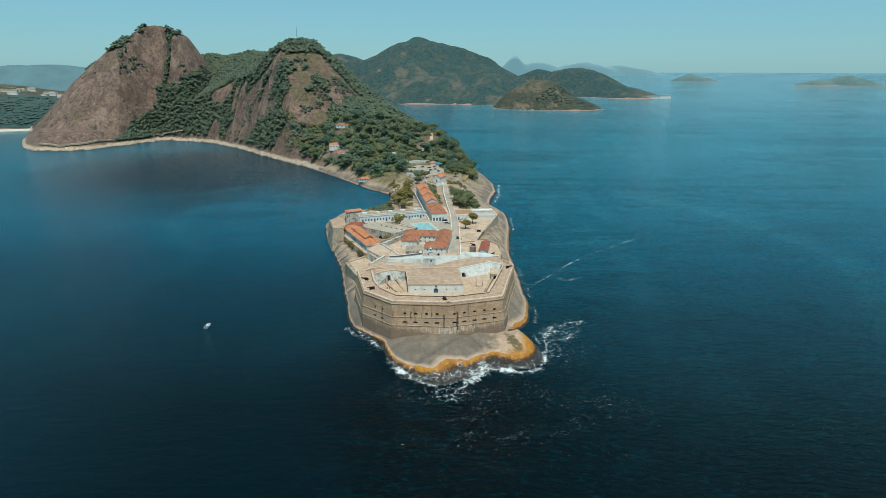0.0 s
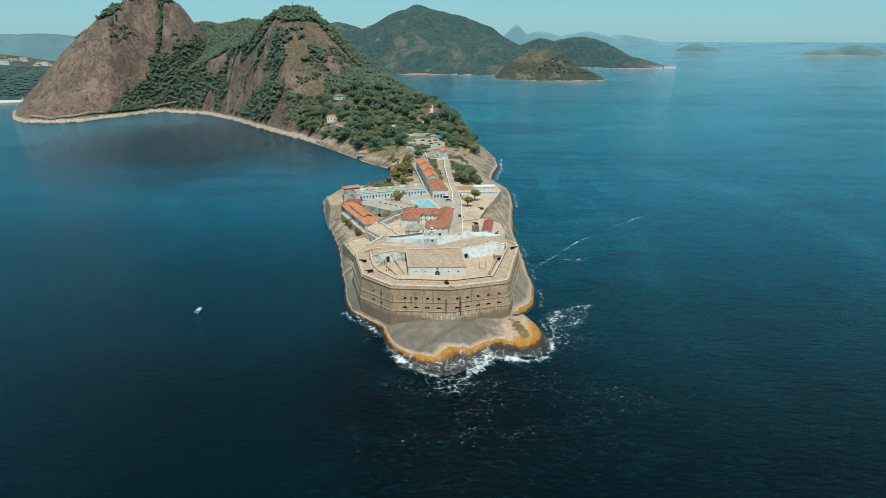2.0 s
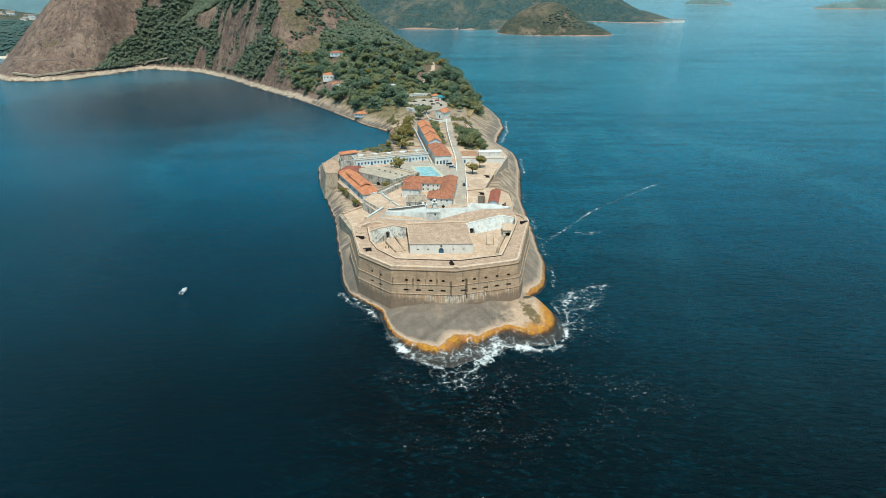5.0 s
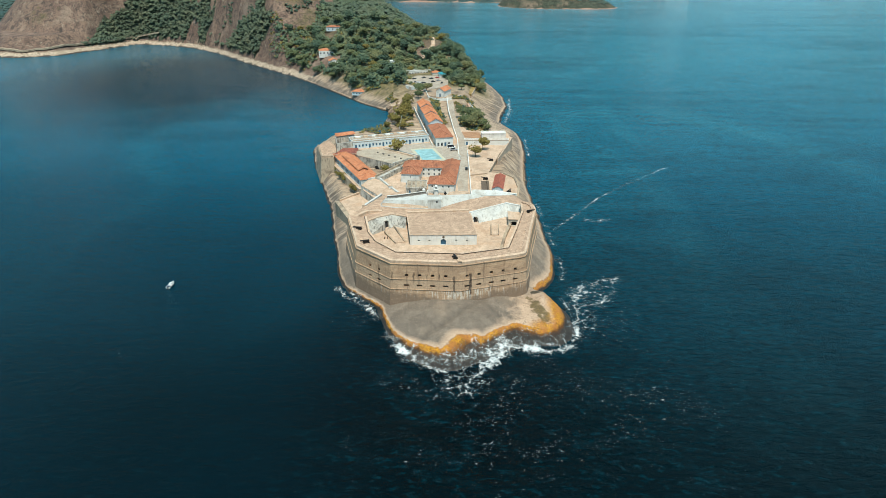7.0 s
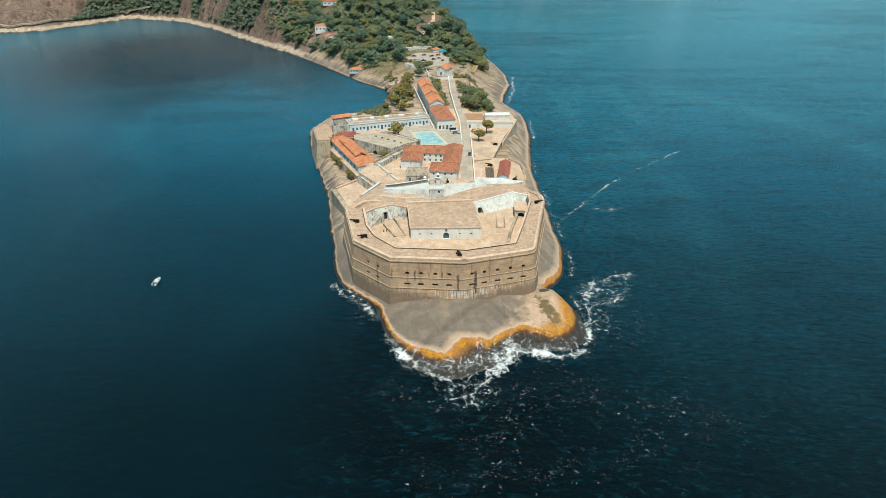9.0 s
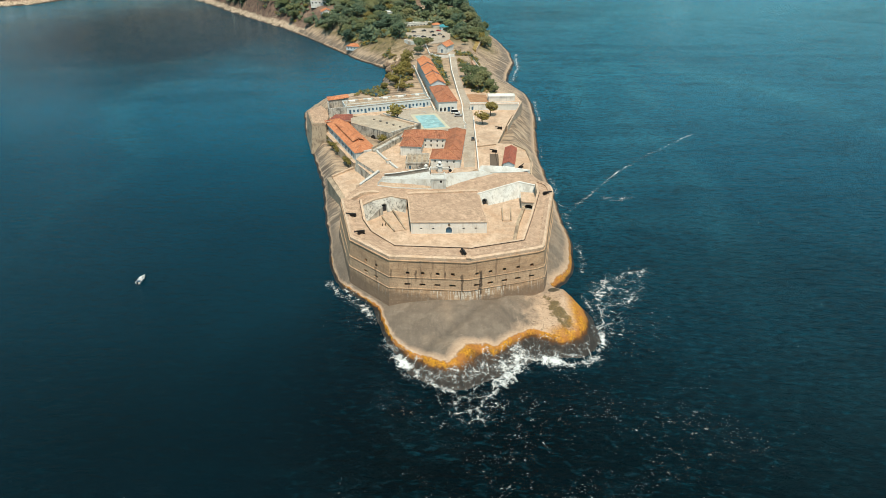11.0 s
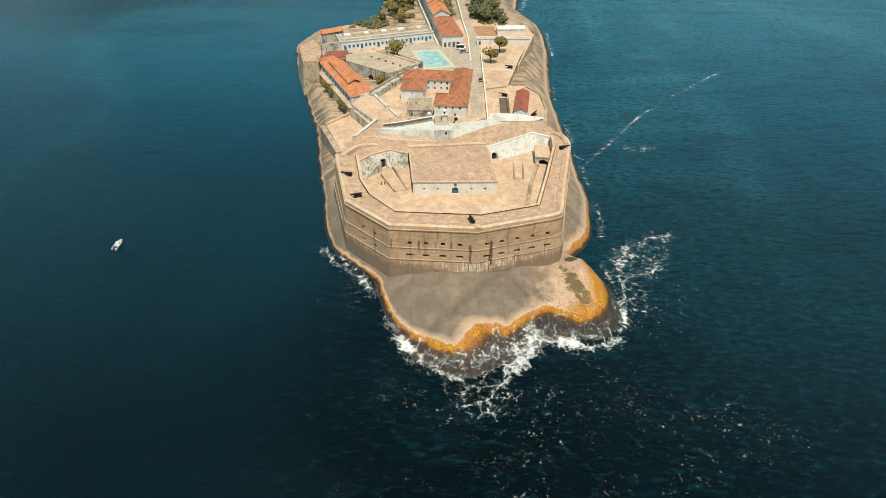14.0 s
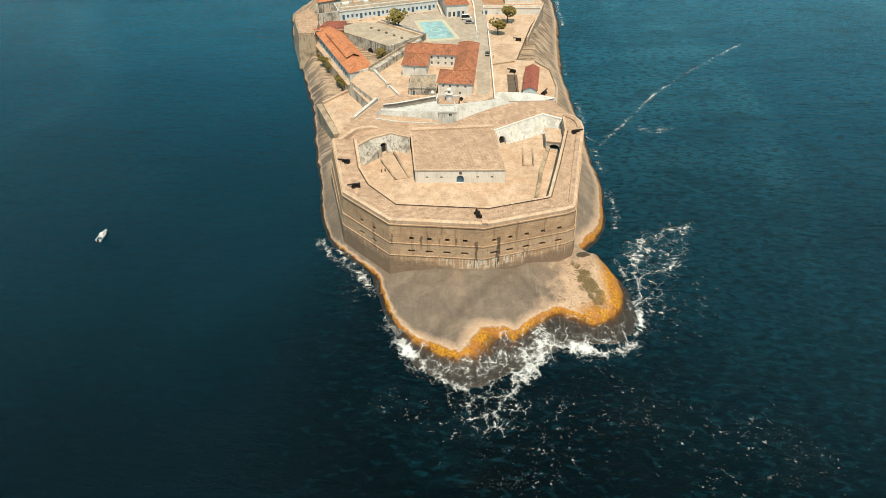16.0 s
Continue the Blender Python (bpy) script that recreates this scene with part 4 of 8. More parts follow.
def house(x, y, z, rz, w, d, h, roof="hip", rise=2.2, wall=None, tiles=None, label="", windows=None, eave=0.5, name="house", category="house", group=""):
    """A house with its front left corner at x, y; windows: lists of (u, v, width, height[, door material]) for front, right, back, left."""
    wall, tiles = wall or M_WHITE, tiles or M_TILE
    t = thing(name, x, y, z, rz, label, category, group)
    corners = [(0, 0), (w, 0), (w, d), (0, d)]
    bm = bmesh.new()
    for k, side in enumerate(("front", "right", "back", "left")):
        p, q = corners[k], corners[(k + 1) % 4]
        size = math.hypot(q[0] - p[0], q[1] - p[1])
        wins = (windows or {}).get(side, ())
        holes = [((u - ww / 2) / size, (u + ww / 2) / size, max(v, 0.02) / h, (v + hh) / h) for u, v, ww, hh, *_ in wins]
        facade(bm, (*p, 0), (*q, 0), (*p, h), (*q, h), holes, 0.3)
        for u, v, ww, hh, *mat in wins:
            px, py = p[0] + (q[0] - p[0]) * u / size, p[1] + (q[1] - p[1]) * u / size
            inx, iny = -(q[1] - p[1]) / size, (q[0] - p[0]) / size
            window(t, px + inx * 0.22, py + iny * 0.22, max(v, 0.02), k * 90, ww, hh, bool(mat), mat[0] if mat else None)
    if roof == "gable":
        for yy in (0, d):
            f = [bm.verts.new(c) for c in ((0, yy, h), (w, yy, h), (w / 2, yy, h + rise * 0.96))]
            bm.faces.new(f if yy == 0 else f[::-1])
    part("wall", bm, wall, t)
    e = eave
    bm = bmesh.new()
    if roof in ("hip", "gable"):
        inset = min(w, d) / 2 if roof == "hip" else -e
        slope = rise / (w / 2)
        low = h - slope * e * 0.5
        ends = (inset, d - inset) if d >= w or roof == "gable" else None
        if ends:
            r = [(w / 2, ends[0], h + rise), (w / 2, ends[1], h + rise)]
            v = [(-e, -e, low), (w + e, -e, low), (w + e, d + e, low), (-e, d + e, low)]
            faces = [(v[1], v[2], r[1], r[0]), (v[3], v[0], r[0], r[1])]
            if roof == "hip":
                faces += [(v[0], v[1], r[0]), (v[2], v[3], r[1])]
        else:
            r = [(d / 2, d / 2, h + rise), (w - d / 2, d / 2, h + rise)]
            v = [(-e, -e, low), (w + e, -e, low), (w + e, d + e, low), (-e, d + e, low)]
            faces = [(v[0], v[1], r[1], r[0]), (v[2], v[3], r[0], r[1]), (v[1], v[2], r[1]), (v[3], v[0], r[0])]
        for f in faces:
            tile_slope(bm, f)
        part("roof", bm, tiles, t)
        bm = bmesh.new()
        caps = [(r[0], r[1])] + ([(v[0], r[0]), (v[1], r[0] if ends else r[1]), (v[2], r[1]), (v[3], r[1] if ends else r[0])] if roof == "hip" else [])
        for p, q in caps:
            tube(bm, [Vector(p) + Vector((0, 0, 0.1)), Vector(q) + Vector((0, 0, 0.1))], 0.17, 6)
        part("ridge_cap", bm, tiles, t)
    elif roof == "flat":
        box(bm, -0.15, -0.15, h - 0.05, w + 0.15, d + 0.15, h + 0.22)
        part("roof", bm, tiles, t)
        bm = bmesh.new()
        ring(bm, [(-0.2, -0.2), (w + 0.2, -0.2), (w + 0.2, d + 0.2), (-0.2, d + 0.2), (-0.2, -0.2)], [(0.15, 0.15), (w - 0.15, 0.15), (w - 0.15, d - 0.15), (0.15, d - 0.15), (0.15, 0.15)], h + 0.224, h + 0.7)
        part("parapet", bm, wall, t)
    return t


def tile_slope(bm, f):
    """One roof slope as a thick skin with shallow rows of tiles that run from ridge to eave."""
    f = [Vector(p) for p in f]
    n = (f[1] - f[0]).cross(f[2] - f[0]).normalized()
    along = (f[1] - f[0]).normalized()
    down = n.cross(along)
    size = (f[1] - f[0]).length
    rows = max(2, int(size / 0.9))
    top = f[2:]
    a, b = (top[1], top[0]) if len(top) == 2 else (top[0], top[0])
    prev = None
    for k in range(2 * rows + 1):
        u = k / (2 * rows)
        lift = n * (0.14 if k % 2 else 0.0)
        lo = f[0].lerp(f[1], u) + lift
        # the head of the row: on the ridge, or on a hip
        x = (lo - f[0]).dot(along)
        xa, xb = (a - f[0]).dot(along), (b - f[0]).dot(along)
        height = (a - f[0]).dot(-down) if (a - f[0]).dot(-down) > 0 else (a - f[0]).dot(down)
        up = -down if (a - f[0]).dot(-down) > 0 else down
        k1 = x / xa if x < xa and xa > 1e-6 else ((size - x) / (size - xb) if x > xb and size - xb > 1e-6 else 1.0)
        hi = f[0] + along * x + up * (height * min(1.0, max(0.0, k1))) + lift
        cur = (bm.verts.new(lo), bm.verts.new(hi))
        if prev:
            bm.faces.new((prev[0], cur[0], cur[1], prev[1]))
        prev = cur


def tube(bm, pts, r, sides=6, r2=None):
    pts = [Vector(p) for p in pts]
    rings = []
    for k, p in enumerate(pts):
        t = (pts[min(k + 1, len(pts) - 1)] - pts[max(k - 1, 0)]).normalized()
        s = t.cross(Vector((0, 0, 1)) if abs(t.z) < 0.9 else Vector((1, 0, 0))).normalized()
        q = s.cross(t)
        rr = r if r2 is None else r + (r2 - r) * k / (len(pts) - 1)
        rings.append([bm.verts.new(p + (s * math.cos(a) + q * math.sin(a)) * rr) for a in (2 * math.pi * j / sides for j in range(sides))])
    for a, b in zip(rings, rings[1:]):
        for j in range(sides):
            bm.faces.new((a[j], a[(j + 1) % sides], b[(j + 1) % sides], b[j]))
    bm.faces.new(rings[0][::-1])
    bm.faces.new(rings[-1])


# ---- the sea rampart ----
OUT = [(-44.5, 9), (-38.3, -11), (-35, -22), (-19, -35.2), (8.5, -35.8), (33.2, -27.1), (35.2, -25.7), (35.9, -23.4), (39.8, 0), (43.8, 22), (43.4, 26.5), (41.8, 30), (38.5, 32.3)]
FOOT = [(-47.2, 8), (-40.8, -12), (-36.6, -23), (-19.8, -36.9), (8.6, -37.6), (34, -28.9), (37, -27.1), (38, -24), (41.6, 0), (45.8, 22), (45.3, 27.5), (43.3, 31.5), (38.6, 34)]
INN = [(-36, 9.5), (-31.5, -8), (-27, -17), (-17.5, -26.5), (9.5, -27), (27.2, -20.8), (27.8, -20.5), (28, -19.8), (32.2, -2), (36.9, 20), (36.9, 24), (37, 28), (37, 30)]
CORDON, DECK, YARD, REAR, COURT = 20.9, 21.7, 14.3, 18.8, 15.5
fort = thing("rampart", label="battered brown ashlar sea rampart with two rows of gunports", category="fortification", kind="structure")
ports = {2: [0.42, 0.68], 3: [0.235, 0.425, 0.615, 0.805], 4: [0.125, 0.315, 0.515, 0.71, 0.912]}
bm, dark = bmesh.new(), []
for k in range(len(OUT) - 1):
    holes, z0, z1 = [], 0.5, CORDON
    span = math.dist(OUT[k], OUT[k + 1])
    for u in ports.get(k, ()):
        for zc, w, h in ((15.85, 1.3, 1.15), (11.4, 2.1, 0.95)):
            holes.append((u - w / span / 2, u + w / span / 2, (zc - h / 2 - z0) / (z1 - z0), (zc + h / 2 - z0) / (z1 - z0)))
    dark += facade(bm, (*FOOT[k], z0), (*FOOT[k + 1], z0), (*OUT[k], z1), (*OUT[k + 1], z1), holes, 1.3)
bmesh.ops.remove_doubles(bm, verts=bm.verts[:], dist=0.002)
part("outer_wall", bm, M_WALL, fort)
for back, n in dark:
    bm = bmesh.new()
    pane(bm, back)
    part("gunport", bm, M_DARK, fort)


def course(z, out, tall):
    """A string course round the rampart at height z."""
    f = (z - 0.5) / (CORDON - 0.5)
    line = [tuple(Vector(a).lerp(Vector(b), f)) for a, b in zip(FOOT, OUT)]
    o, i = offset(line, -out), offset(line, 0.3)
    bm = bmesh.new()
    ring(bm, o, i, z - tall / 2, z + tall / 2 - 0.12, z + tall / 2)
    part("string_course", bm, M_WALL, fort)


course(14.2, 0.22, 0.34)
course(9.8, 0.22, 0.34)
course(20.75, 0.3, 0.45)
# parapet: a sloping outer coping and a raised inner edge
bm = bmesh.new()
ring(bm, OUT, offset(OUT, 0.9), CORDON, 22.1, 22.45)
part("coping", bm, M_RIM, fort)
bm = bmesh.new()
ring(bm, offset(OUT, 0.9), offset(OUT, 2.3), CORDON, 22.44, 22.25)
part("parapet", bm, M_DECK, fort)
bm = bmesh.new()
ring(bm, offset(OUT, 2.3), offset(INN, -0.02), 20.9, DECK, DECK)
part("deck", bm, M_DECK, fort)
bm = bmesh.new()
ring(bm, offset(INN, -0.5), INN, YARD - 1, DECK + 0.24, DECK + 0.2)
part("inner_wall", bm, M_BEIGEW, fort)
bm = bmesh.new()
ring(bm, offset(INN, -0.75), offset(INN, 0.08), DECK + 0.2, DECK + 0.36)
part("inner_coping", bm, M_RIM, fort)
bm = bmesh.new()
tube(bm, [(*p, DECK + 0.42) for p in offset(INN, -1.0)][:10], 0.09, 5)
part("pipe", bm, M_IRON, fort, "thin dark iron pipe along the inner edge")
for k in (2, 3, 4, 7):
    a, b = Vector(offset(OUT, 2.3)[k]), Vector(offset(OUT, 2.3)[k + 1])
    for u in (0.15, 0.38, 0.62, 0.85):
        p = a.lerp(b, u)
        bm = bmesh.new()
        box(bm, -0.5, -0.35, 0, 0.5, 0.35, 0.3, pose(p.x, p.y + 0.6, DECK, 0, 0, math.degrees(math.atan2(b.y - a.y, b.x - a.x))))
        part("firing_step", bm, M_RIM, fort)
# sentry notch at the front angle
bm = bmesh.new()
box(bm, -0.9, -0.5, 0, 0.9, 1.3, 0.5, pose(8.6, -35.4, 22.3, 0, 0, 9))
part("merlon", bm, M_RIM, fort)

# ---- the parade yard behind the guns ----
YARD_POLY = [(-36, 9.4), (-31.5, -8), (-27, -17), (-17.5, -26.5), (9.5, -27), (27.8, -20.5), (32.2, -2), (37, 20), (38, 33), (30.4, 36.3), (11.9, 25), (-18, 20), (-25, 18.9)]
bm = bmesh.new()
prism(bm, YARD_POLY, YARD_POLY, 6, YARD)
tagged(link("yard_floor", bm, M_EARTH), "sandy packed-earth yard inside the rampart", "ground", kind="structure")
casemate = thing("casemate_block", label="low white casemate with an earthen roof and arched blue door", category="building")
BLK = [(-14.3, -4.8), (15.5, -2.9), (12, 26), (-18.3, 21.5)]
EAVE, HEEL = 19.35, 18.6
span, hh = math.dist(BLK[0], BLK[1]), EAVE - YARD
holes = [((u - w / 2) / span, (u + w / 2) / span, v / hh, (v + h) / hh) for u, v, w, h in ((14.9, 0.02, 2.4, 2.9), (3.9, 1.9, 0.8, 0.65), (8.7, 1.9, 0.8, 0.65), (20.7, 1.9, 0.8, 0.65), (25.5, 1.9, 0.8, 0.65))]
bm = bmesh.new()
backs = facade(bm, (*BLK[0], YARD), (*BLK[1], YARD), (*BLK[0], EAVE), (*BLK[1], EAVE), holes, 0.6, (0,))
part("front_wall", bm, M_WHITE, casemate)
for a, b in ((1, 2), (3, 0)):
    bm = bmesh.new()
    facade(bm, (*BLK[a], YARD), (*BLK[b], YARD), (*BLK[a], EAVE if a < 2 else HEEL), (*BLK[b], EAVE if b < 2 else HEEL))
    part("side_wall", bm, M_GREYW, casemate)
for k, (back, n) in enumerate(backs):
    bm = bmesh.new()
    pane(bm, back)
    part("door" if k == 0 else "window", bm, M_BLUED if k == 0 else M_DARK, casemate)
bm = bmesh.new()
tube(bm, [(0.62, -4.05, 18.3), (0.63, -3.8, 18.3)], 0.5, 12)
part("roundel", bm, M_WOOD, casemate)
bm = bmesh.new()
low, high = offset_closed(BLK, -0.3), offset_closed(BLK, 0.25)
ring(bm, [low[0], low[1]], [high[0], high[1]], EAVE, EAVE + 0.32)
part("cornice", bm, M_RIM, casemate)
for a, b in ((1, 2), (3, 0)):
    bm = bmesh.new()
    strip_z = [EAVE + 0.3 if k < 2 else HEEL + 0.3 for k in (a, b)]
    q = [bm.verts.new((*p[k], z - d)) for p in (low, high) for k, z in zip((a, b), strip_z) for d in (0.3, 0)]
    for f in ((0, 2, 3, 1), (1, 3, 7, 5), (5, 7, 6, 4)):
        bm.faces.new([q[k] for k in f])
    part("side_coping", bm, M_RIM, casemate)
bm = bmesh.new()
prism(bm, offset_closed(BLK, 0.26), offset_closed(BLK, 0.26), 17.5, [EAVE + 0.2, EAVE + 0.2, HEEL + 0.24, HEEL + 0.24])
part("roof", bm, M_DECK, casemate)

# walls of the two sunken corners
nook = thing("sunken_wall", label="stained limewashed retaining wall with a dark arched passage", category="wall", kind="structure")
lo = [(-34.8, 6), (-30.7, 9.5), (-24.6, 14.6), (-22.8, 15), (-18.2, 13.3)]
hi = [(-36, 9.5), (-32, 14.8), (-25.3, 19), (-22.9, 17.9), (-18.2, 16.4)]
bm, backs = bmesh.new(), []
for k in range(4):
    backs += facade(bm, (*lo[k], YARD), (*lo[k + 1], YARD), (*hi[k], REAR + 0.5), (*hi[k + 1], REAR + 0.5), [(0.38, 0.76, 0.01, 0.62)] if k == 1 else (), 1.4, (0,) if k == 1 else ())
part("face", bm, M_GREYW, nook)
bm = bmesh.new()
ring(bm, [(p[0] + 0.15, p[1] - 0.3) for p in hi], [(p[0] - 0.2, p[1] + 0.6) for p in hi], REAR + 0.3, REAR + 0.75)
part("coping", bm, M_RIM, nook)
bm = bmesh.new()
pane(bm, backs[0][0])
part("passage", bm, M_DARK, nook)
bm = bmesh.new()
prism(bm, [(-34.4, 5.6), (-33.2, 4.8), (-27.6, 11.2), (-28.6, 12.0)], [(-34.4, 5.6), (-33.2, 4.8), (-27.6, 11.2), (-28.6, 12.0)], YARD, [YARD + 0.3, YARD + 0.3, REAR - 0.6, REAR - 0.6])
part("ramp", bm, M_GREYW, nook)
nook2 = thing("sunken_wall", label="sloping white limewashed wall with an arched passage", category="wall", kind="structure")
lo = [(13.4, 20.2), (22.5, 25.2), (30.5, 30.3), (36.9, 28.4)]
hi = [(11.9, 22.9), (21, 29.6), (30.4, 36.3), (38.5, 32.3)]
bm, backs = bmesh.new(), []
for k in range(3):
    backs += facade(bm, (*lo[k], YARD), (*lo[k + 1], YARD), (*hi[k], REAR + 0.5), (*hi[k + 1], REAR + 0.5), [(0.12, 0.36, 0.01, 0.55)] if k == 0 else (), 1.4, (0,) if k == 0 else ())
part("face", bm, M_WHITE2, nook2)
bm = bmesh.new()
ring(bm, [(p[0] - 0.1, p[1] - 0.35) for p in hi], [(p[0] + 0.1, p[1] + 0.5) for p in hi], REAR + 0.3, REAR + 0.7)
part("coping", bm, M_WHITE, nook2)
bm = bmesh.new()
pane(bm, backs[0][0])
part("passage", bm, M_DARK, nook2)
vault = thing("gun_vault", label="low stone vault with a wide dark arch under the rampart", category="vault")
bm = bmesh.new()
backs = facade(bm, (30.7, 19.2, YARD), (36.6, 18.3, YARD), (30.7, 19.2, 17.6), (36.6, 18.3, 17.6), [(0.12, 0.86, 0.01, 0.72)], 1.6, (0,))
facade(bm, (30.9, 27.5, YARD), (30.7, 19.2, YARD), (30.9, 27.5, 17.6), (30.7, 19.2, 17.6))
part("front_wall", bm, M_GREYW, vault)
bm = bmesh.new()
prism(bm, [(30.5, 18.9), (36.8, 18.0), (36.8, 27.8), (30.7, 28.6)], [(30.5, 18.9), (36.8, 18.0), (36.8, 27.8), (30.7, 28.6)], 17.6, 18.0)
part("roof", bm, M_RIM, vault)
bm = bmesh.new()
pane(bm, backs[0][0])
part("opening", bm, M_DARK, vault)
low_wall("yard_wall", [(25.0, -11.5), (27.8, 5.7), (31.0, 19)], -1.3, [(YARD, 15.2), (YARD, 15.5), (YARD, 15.8)], M_BEIGEW, "long low stone wall across the sandy yard")
low_wall("yard_wall", [(22.2, 18.6), (22.0, 7.6)], 0.5, (YARD, 15.1), M_BEIGEW, "short stone kerb round a bare bed in the yard")
low_wall("yard_wall", [(25.9, 7.6), (26.3, 18.8)], 0.5, (YARD, 15.1), M_BEIGEW, "short stone kerb round a bare bed in the yard")
low_wall("yard_wall", [(22.5, 7.6), (25.9, 7.6)], 0.4, (YARD, 14.7), M_RIM, "short stone kerb round a bare bed in the yard")
wedge = thing("ramp", label="wedge-shaped stone gun ramp with a dark shaded side", category="ramp")
bm = bmesh.new()
P = [(-27.3, 7.8), (-20.8, -3.2), (-17.2, -2.0), (-23.8, 10)]
prism(bm, P, P, YARD, [YARD + 0.5, YARD + 0.3, YARD + 0.3, YARD + 2.4])
part("slope", bm, M_EARTH, wedge)
low_wall("kerb", [(-27.4, 8), (-20.9, -3.4)], -0.5, [(YARD, 15.4), (YARD, 14.9)], M_BEIGEW, "", parent=wedge)
low_wall("kerb", [(-17.0, -2.2), (-23.6, 10.2)], -0.6, [(YARD, 14.8), (YARD, 17.2)], M_BEIGEW, "", parent=wedge)
# well heads in the yard
for x, y in ((-26.6, 1.2), (-25.4, 1.8)):
    bm = bmesh.new()
    tube(bm, [(x, y, YARD), (x, y, YARD + 1.1)], 0.28, 8, 0.2)
    tagged(link("bollard", bm, M_WOOD), "short dark wooden post standing in the sandy yard", "post")

# ---- rear deck, stairs and the upper white works ----
REAR_POLY = [(-44.5, 9), (-36, 9.5), (-32, 14.8), (-25.3, 19), (-22.9, 17.9), (-18.2, 16.4), (-18.3, 21.5), (12, 26), (11.9, 22.9), (21, 29.6), (30.4, 36.3), (38.5, 32.3),
             (39.5, 40), (35, 49), (16.2, 46), (10.5, 43), (2, 42), (-11.3, 46), (-15, 47), (-25, 51), (-33.2, 45.8), (-40.2, 30), (-43.5, 22)]
terrace("rear_deck", REAR_POLY, 8, REAR, M_BEIGEW, M_DECK, "wide sandy deck behind the rampart with worn paving")
for k in range(3):
    low_wall("step", [(-18.2 + 0.1 * k, 21.6 + k * 0.9), (11.9, 26.1 + k * 0.7)], 0.75, (REAR, REAR + 0.16 * (3 - k)), M_RIM, "low worn stone step across the deck", "step")
low_wall("curb_wall", [(-44.2, 10.2), (-38.7, 20.9), (-33.3, 23.4), (-31, 24)], -1.5, [(REAR, 20.6), (REAR, 20.2), (REAR, 19.8), (REAR, 19.3)], M_RIM, "thick pale coping wall curving across the deck")
M_STAIN = plaster("dark_stained_walk", (0.20, 0.185, 0.16), (0.13, 0.12, 0.105), (0.07, 0.066, 0.06), 0.6)


def strip(bm, low, high):
    """A band of faces between two runs of as many points."""
    a, b = [bm.verts.new(p) for p in low], [bm.verts.new(p) for p in high]
    for k in range(len(a) - 1):
        bm.faces.new((a[k], a[k + 1], b[k + 1], b[k]))


white = thing("upper_battery_wall", label="white limewashed sloping wall with a stained walkway on top", category="wall")
M_WHITE3 = plaster("dulled_limewash", (0.57, 0.585, 0.56), (0.49, 0.505, 0.485), (0.30, 0.275, 0.23), 0.58)
LIP = [(-32.4, 30.4, REAR + 0.02), (-25, 28.6, REAR + 0.02), (-15.4, 28.0, REAR + 0.02), (-8.4, 27.8, REAR + 0.02)]
BROW = [(-30.4, 30.6, 22.2), (-24.6, 30.0, 22.4), (-16.4, 29.6, 22.6), (-8.4, 29.4, 23.2)]
TOP = [(-30.2, 30.9, 22.4), (-24.6, 31.2, 22.6), (-17.6, 34.0, 22.75), (-9.8, 37.6, 22.9)]
MID = [tuple(a + (b - a) * k for a, b in zip(p, q)) for p, q, k in zip(LIP, BROW, (0.5, 0.52, 0.45, 0.25))]
bm = bmesh.new()
strip(bm, MID, BROW)
strip(bm, BROW, TOP)
strip(bm, [(-33.0, 33.6, REAR), LIP[0]], [(-30.0, 32.2, 22.4), BROW[0]])
part("slope", bm, M_WHITE3, white)
bm = bmesh.new()
strip(bm, LIP, MID)
part("apron", bm, M_RIM, white, "lower slope of the wall worn down to sandy render")
low_wall("lip", [p[:2] for p in LIP], -0.5, (REAR - 0.5, REAR + 0.3), M_WHITE3, "", parent=white)
FRONT_LINE = [p[:2] for p in TOP]
BACK_LINE = [(-29.6, 33.4), (-24.6, 34.9), (-18.2, 37.8), (-10.4, 41.4)]
bm = bmesh.new()
strip(bm, [(*p, 22.1) for p in FRONT_LINE], [(*p, 22.1) for p in BACK_LINE])
part("walkway", bm, M_STAIN, white)
low_wall("parapet", FRONT_LINE, 0.35, (21.9, 22.85), M_WHITE3, "", parent=white)
low_wall("back_wall", BACK_LINE, 0.5, (14, 22.9), M_STAIN, "", parent=white)
low_wall("back_coping", BACK_LINE, 0.6, (22.904, 23.05), M_WHITE, "", parent=white)
house(-8.4, 28.0, REAR, 4, 6.4, 5.4, 4.2, "flat", 0, M_WHITE3, M_WHITE3, "white limewashed gatehouse with one small dark window", {"front": [(4.2, 2.6, 1.1, 1.4)]}, name="gatehouse", category="building")
apron = thing("white_apron", label="wide limewashed slope beside the gatehouse with an arched door", category="wall")
A0 = [(-2.2, 29.8, REAR + 0.03), (4.4, 35.6, REAR + 0.03), (11.1, 41.0, REAR + 0.03), (19.3, 46.0, REAR + 0.03)]
A1 = [(-2.4, 33.6, 23.4), (3.4, 38.2, 22.2), (9.0, 41.8, 21.2), (15.2, 47.2, 19.6)]
bm = bmesh.new()
strip(bm, A0, A1)
strip(bm, A1, [(x - 0.4, y + 1.0, z - 0.15) for x, y, z in A1])
strip(bm, [(x - 0.4, y + 1.0, z - 0.15) for x, y, z in A1], [(x - 0.4, y + 1.1, 14) for x, y, z in A1])
part("slope", bm, M_WHITE3, apron)
low_wall("parapet", [(-2.2, 29.6), (-2.5, 33.4), (-3.0, 39.6)], 0.6, [(REAR, 23.4), (REAR, 23.5), (REAR, 22.0)], M_WHITE3, "", parent=apron)
bm = bmesh.new()
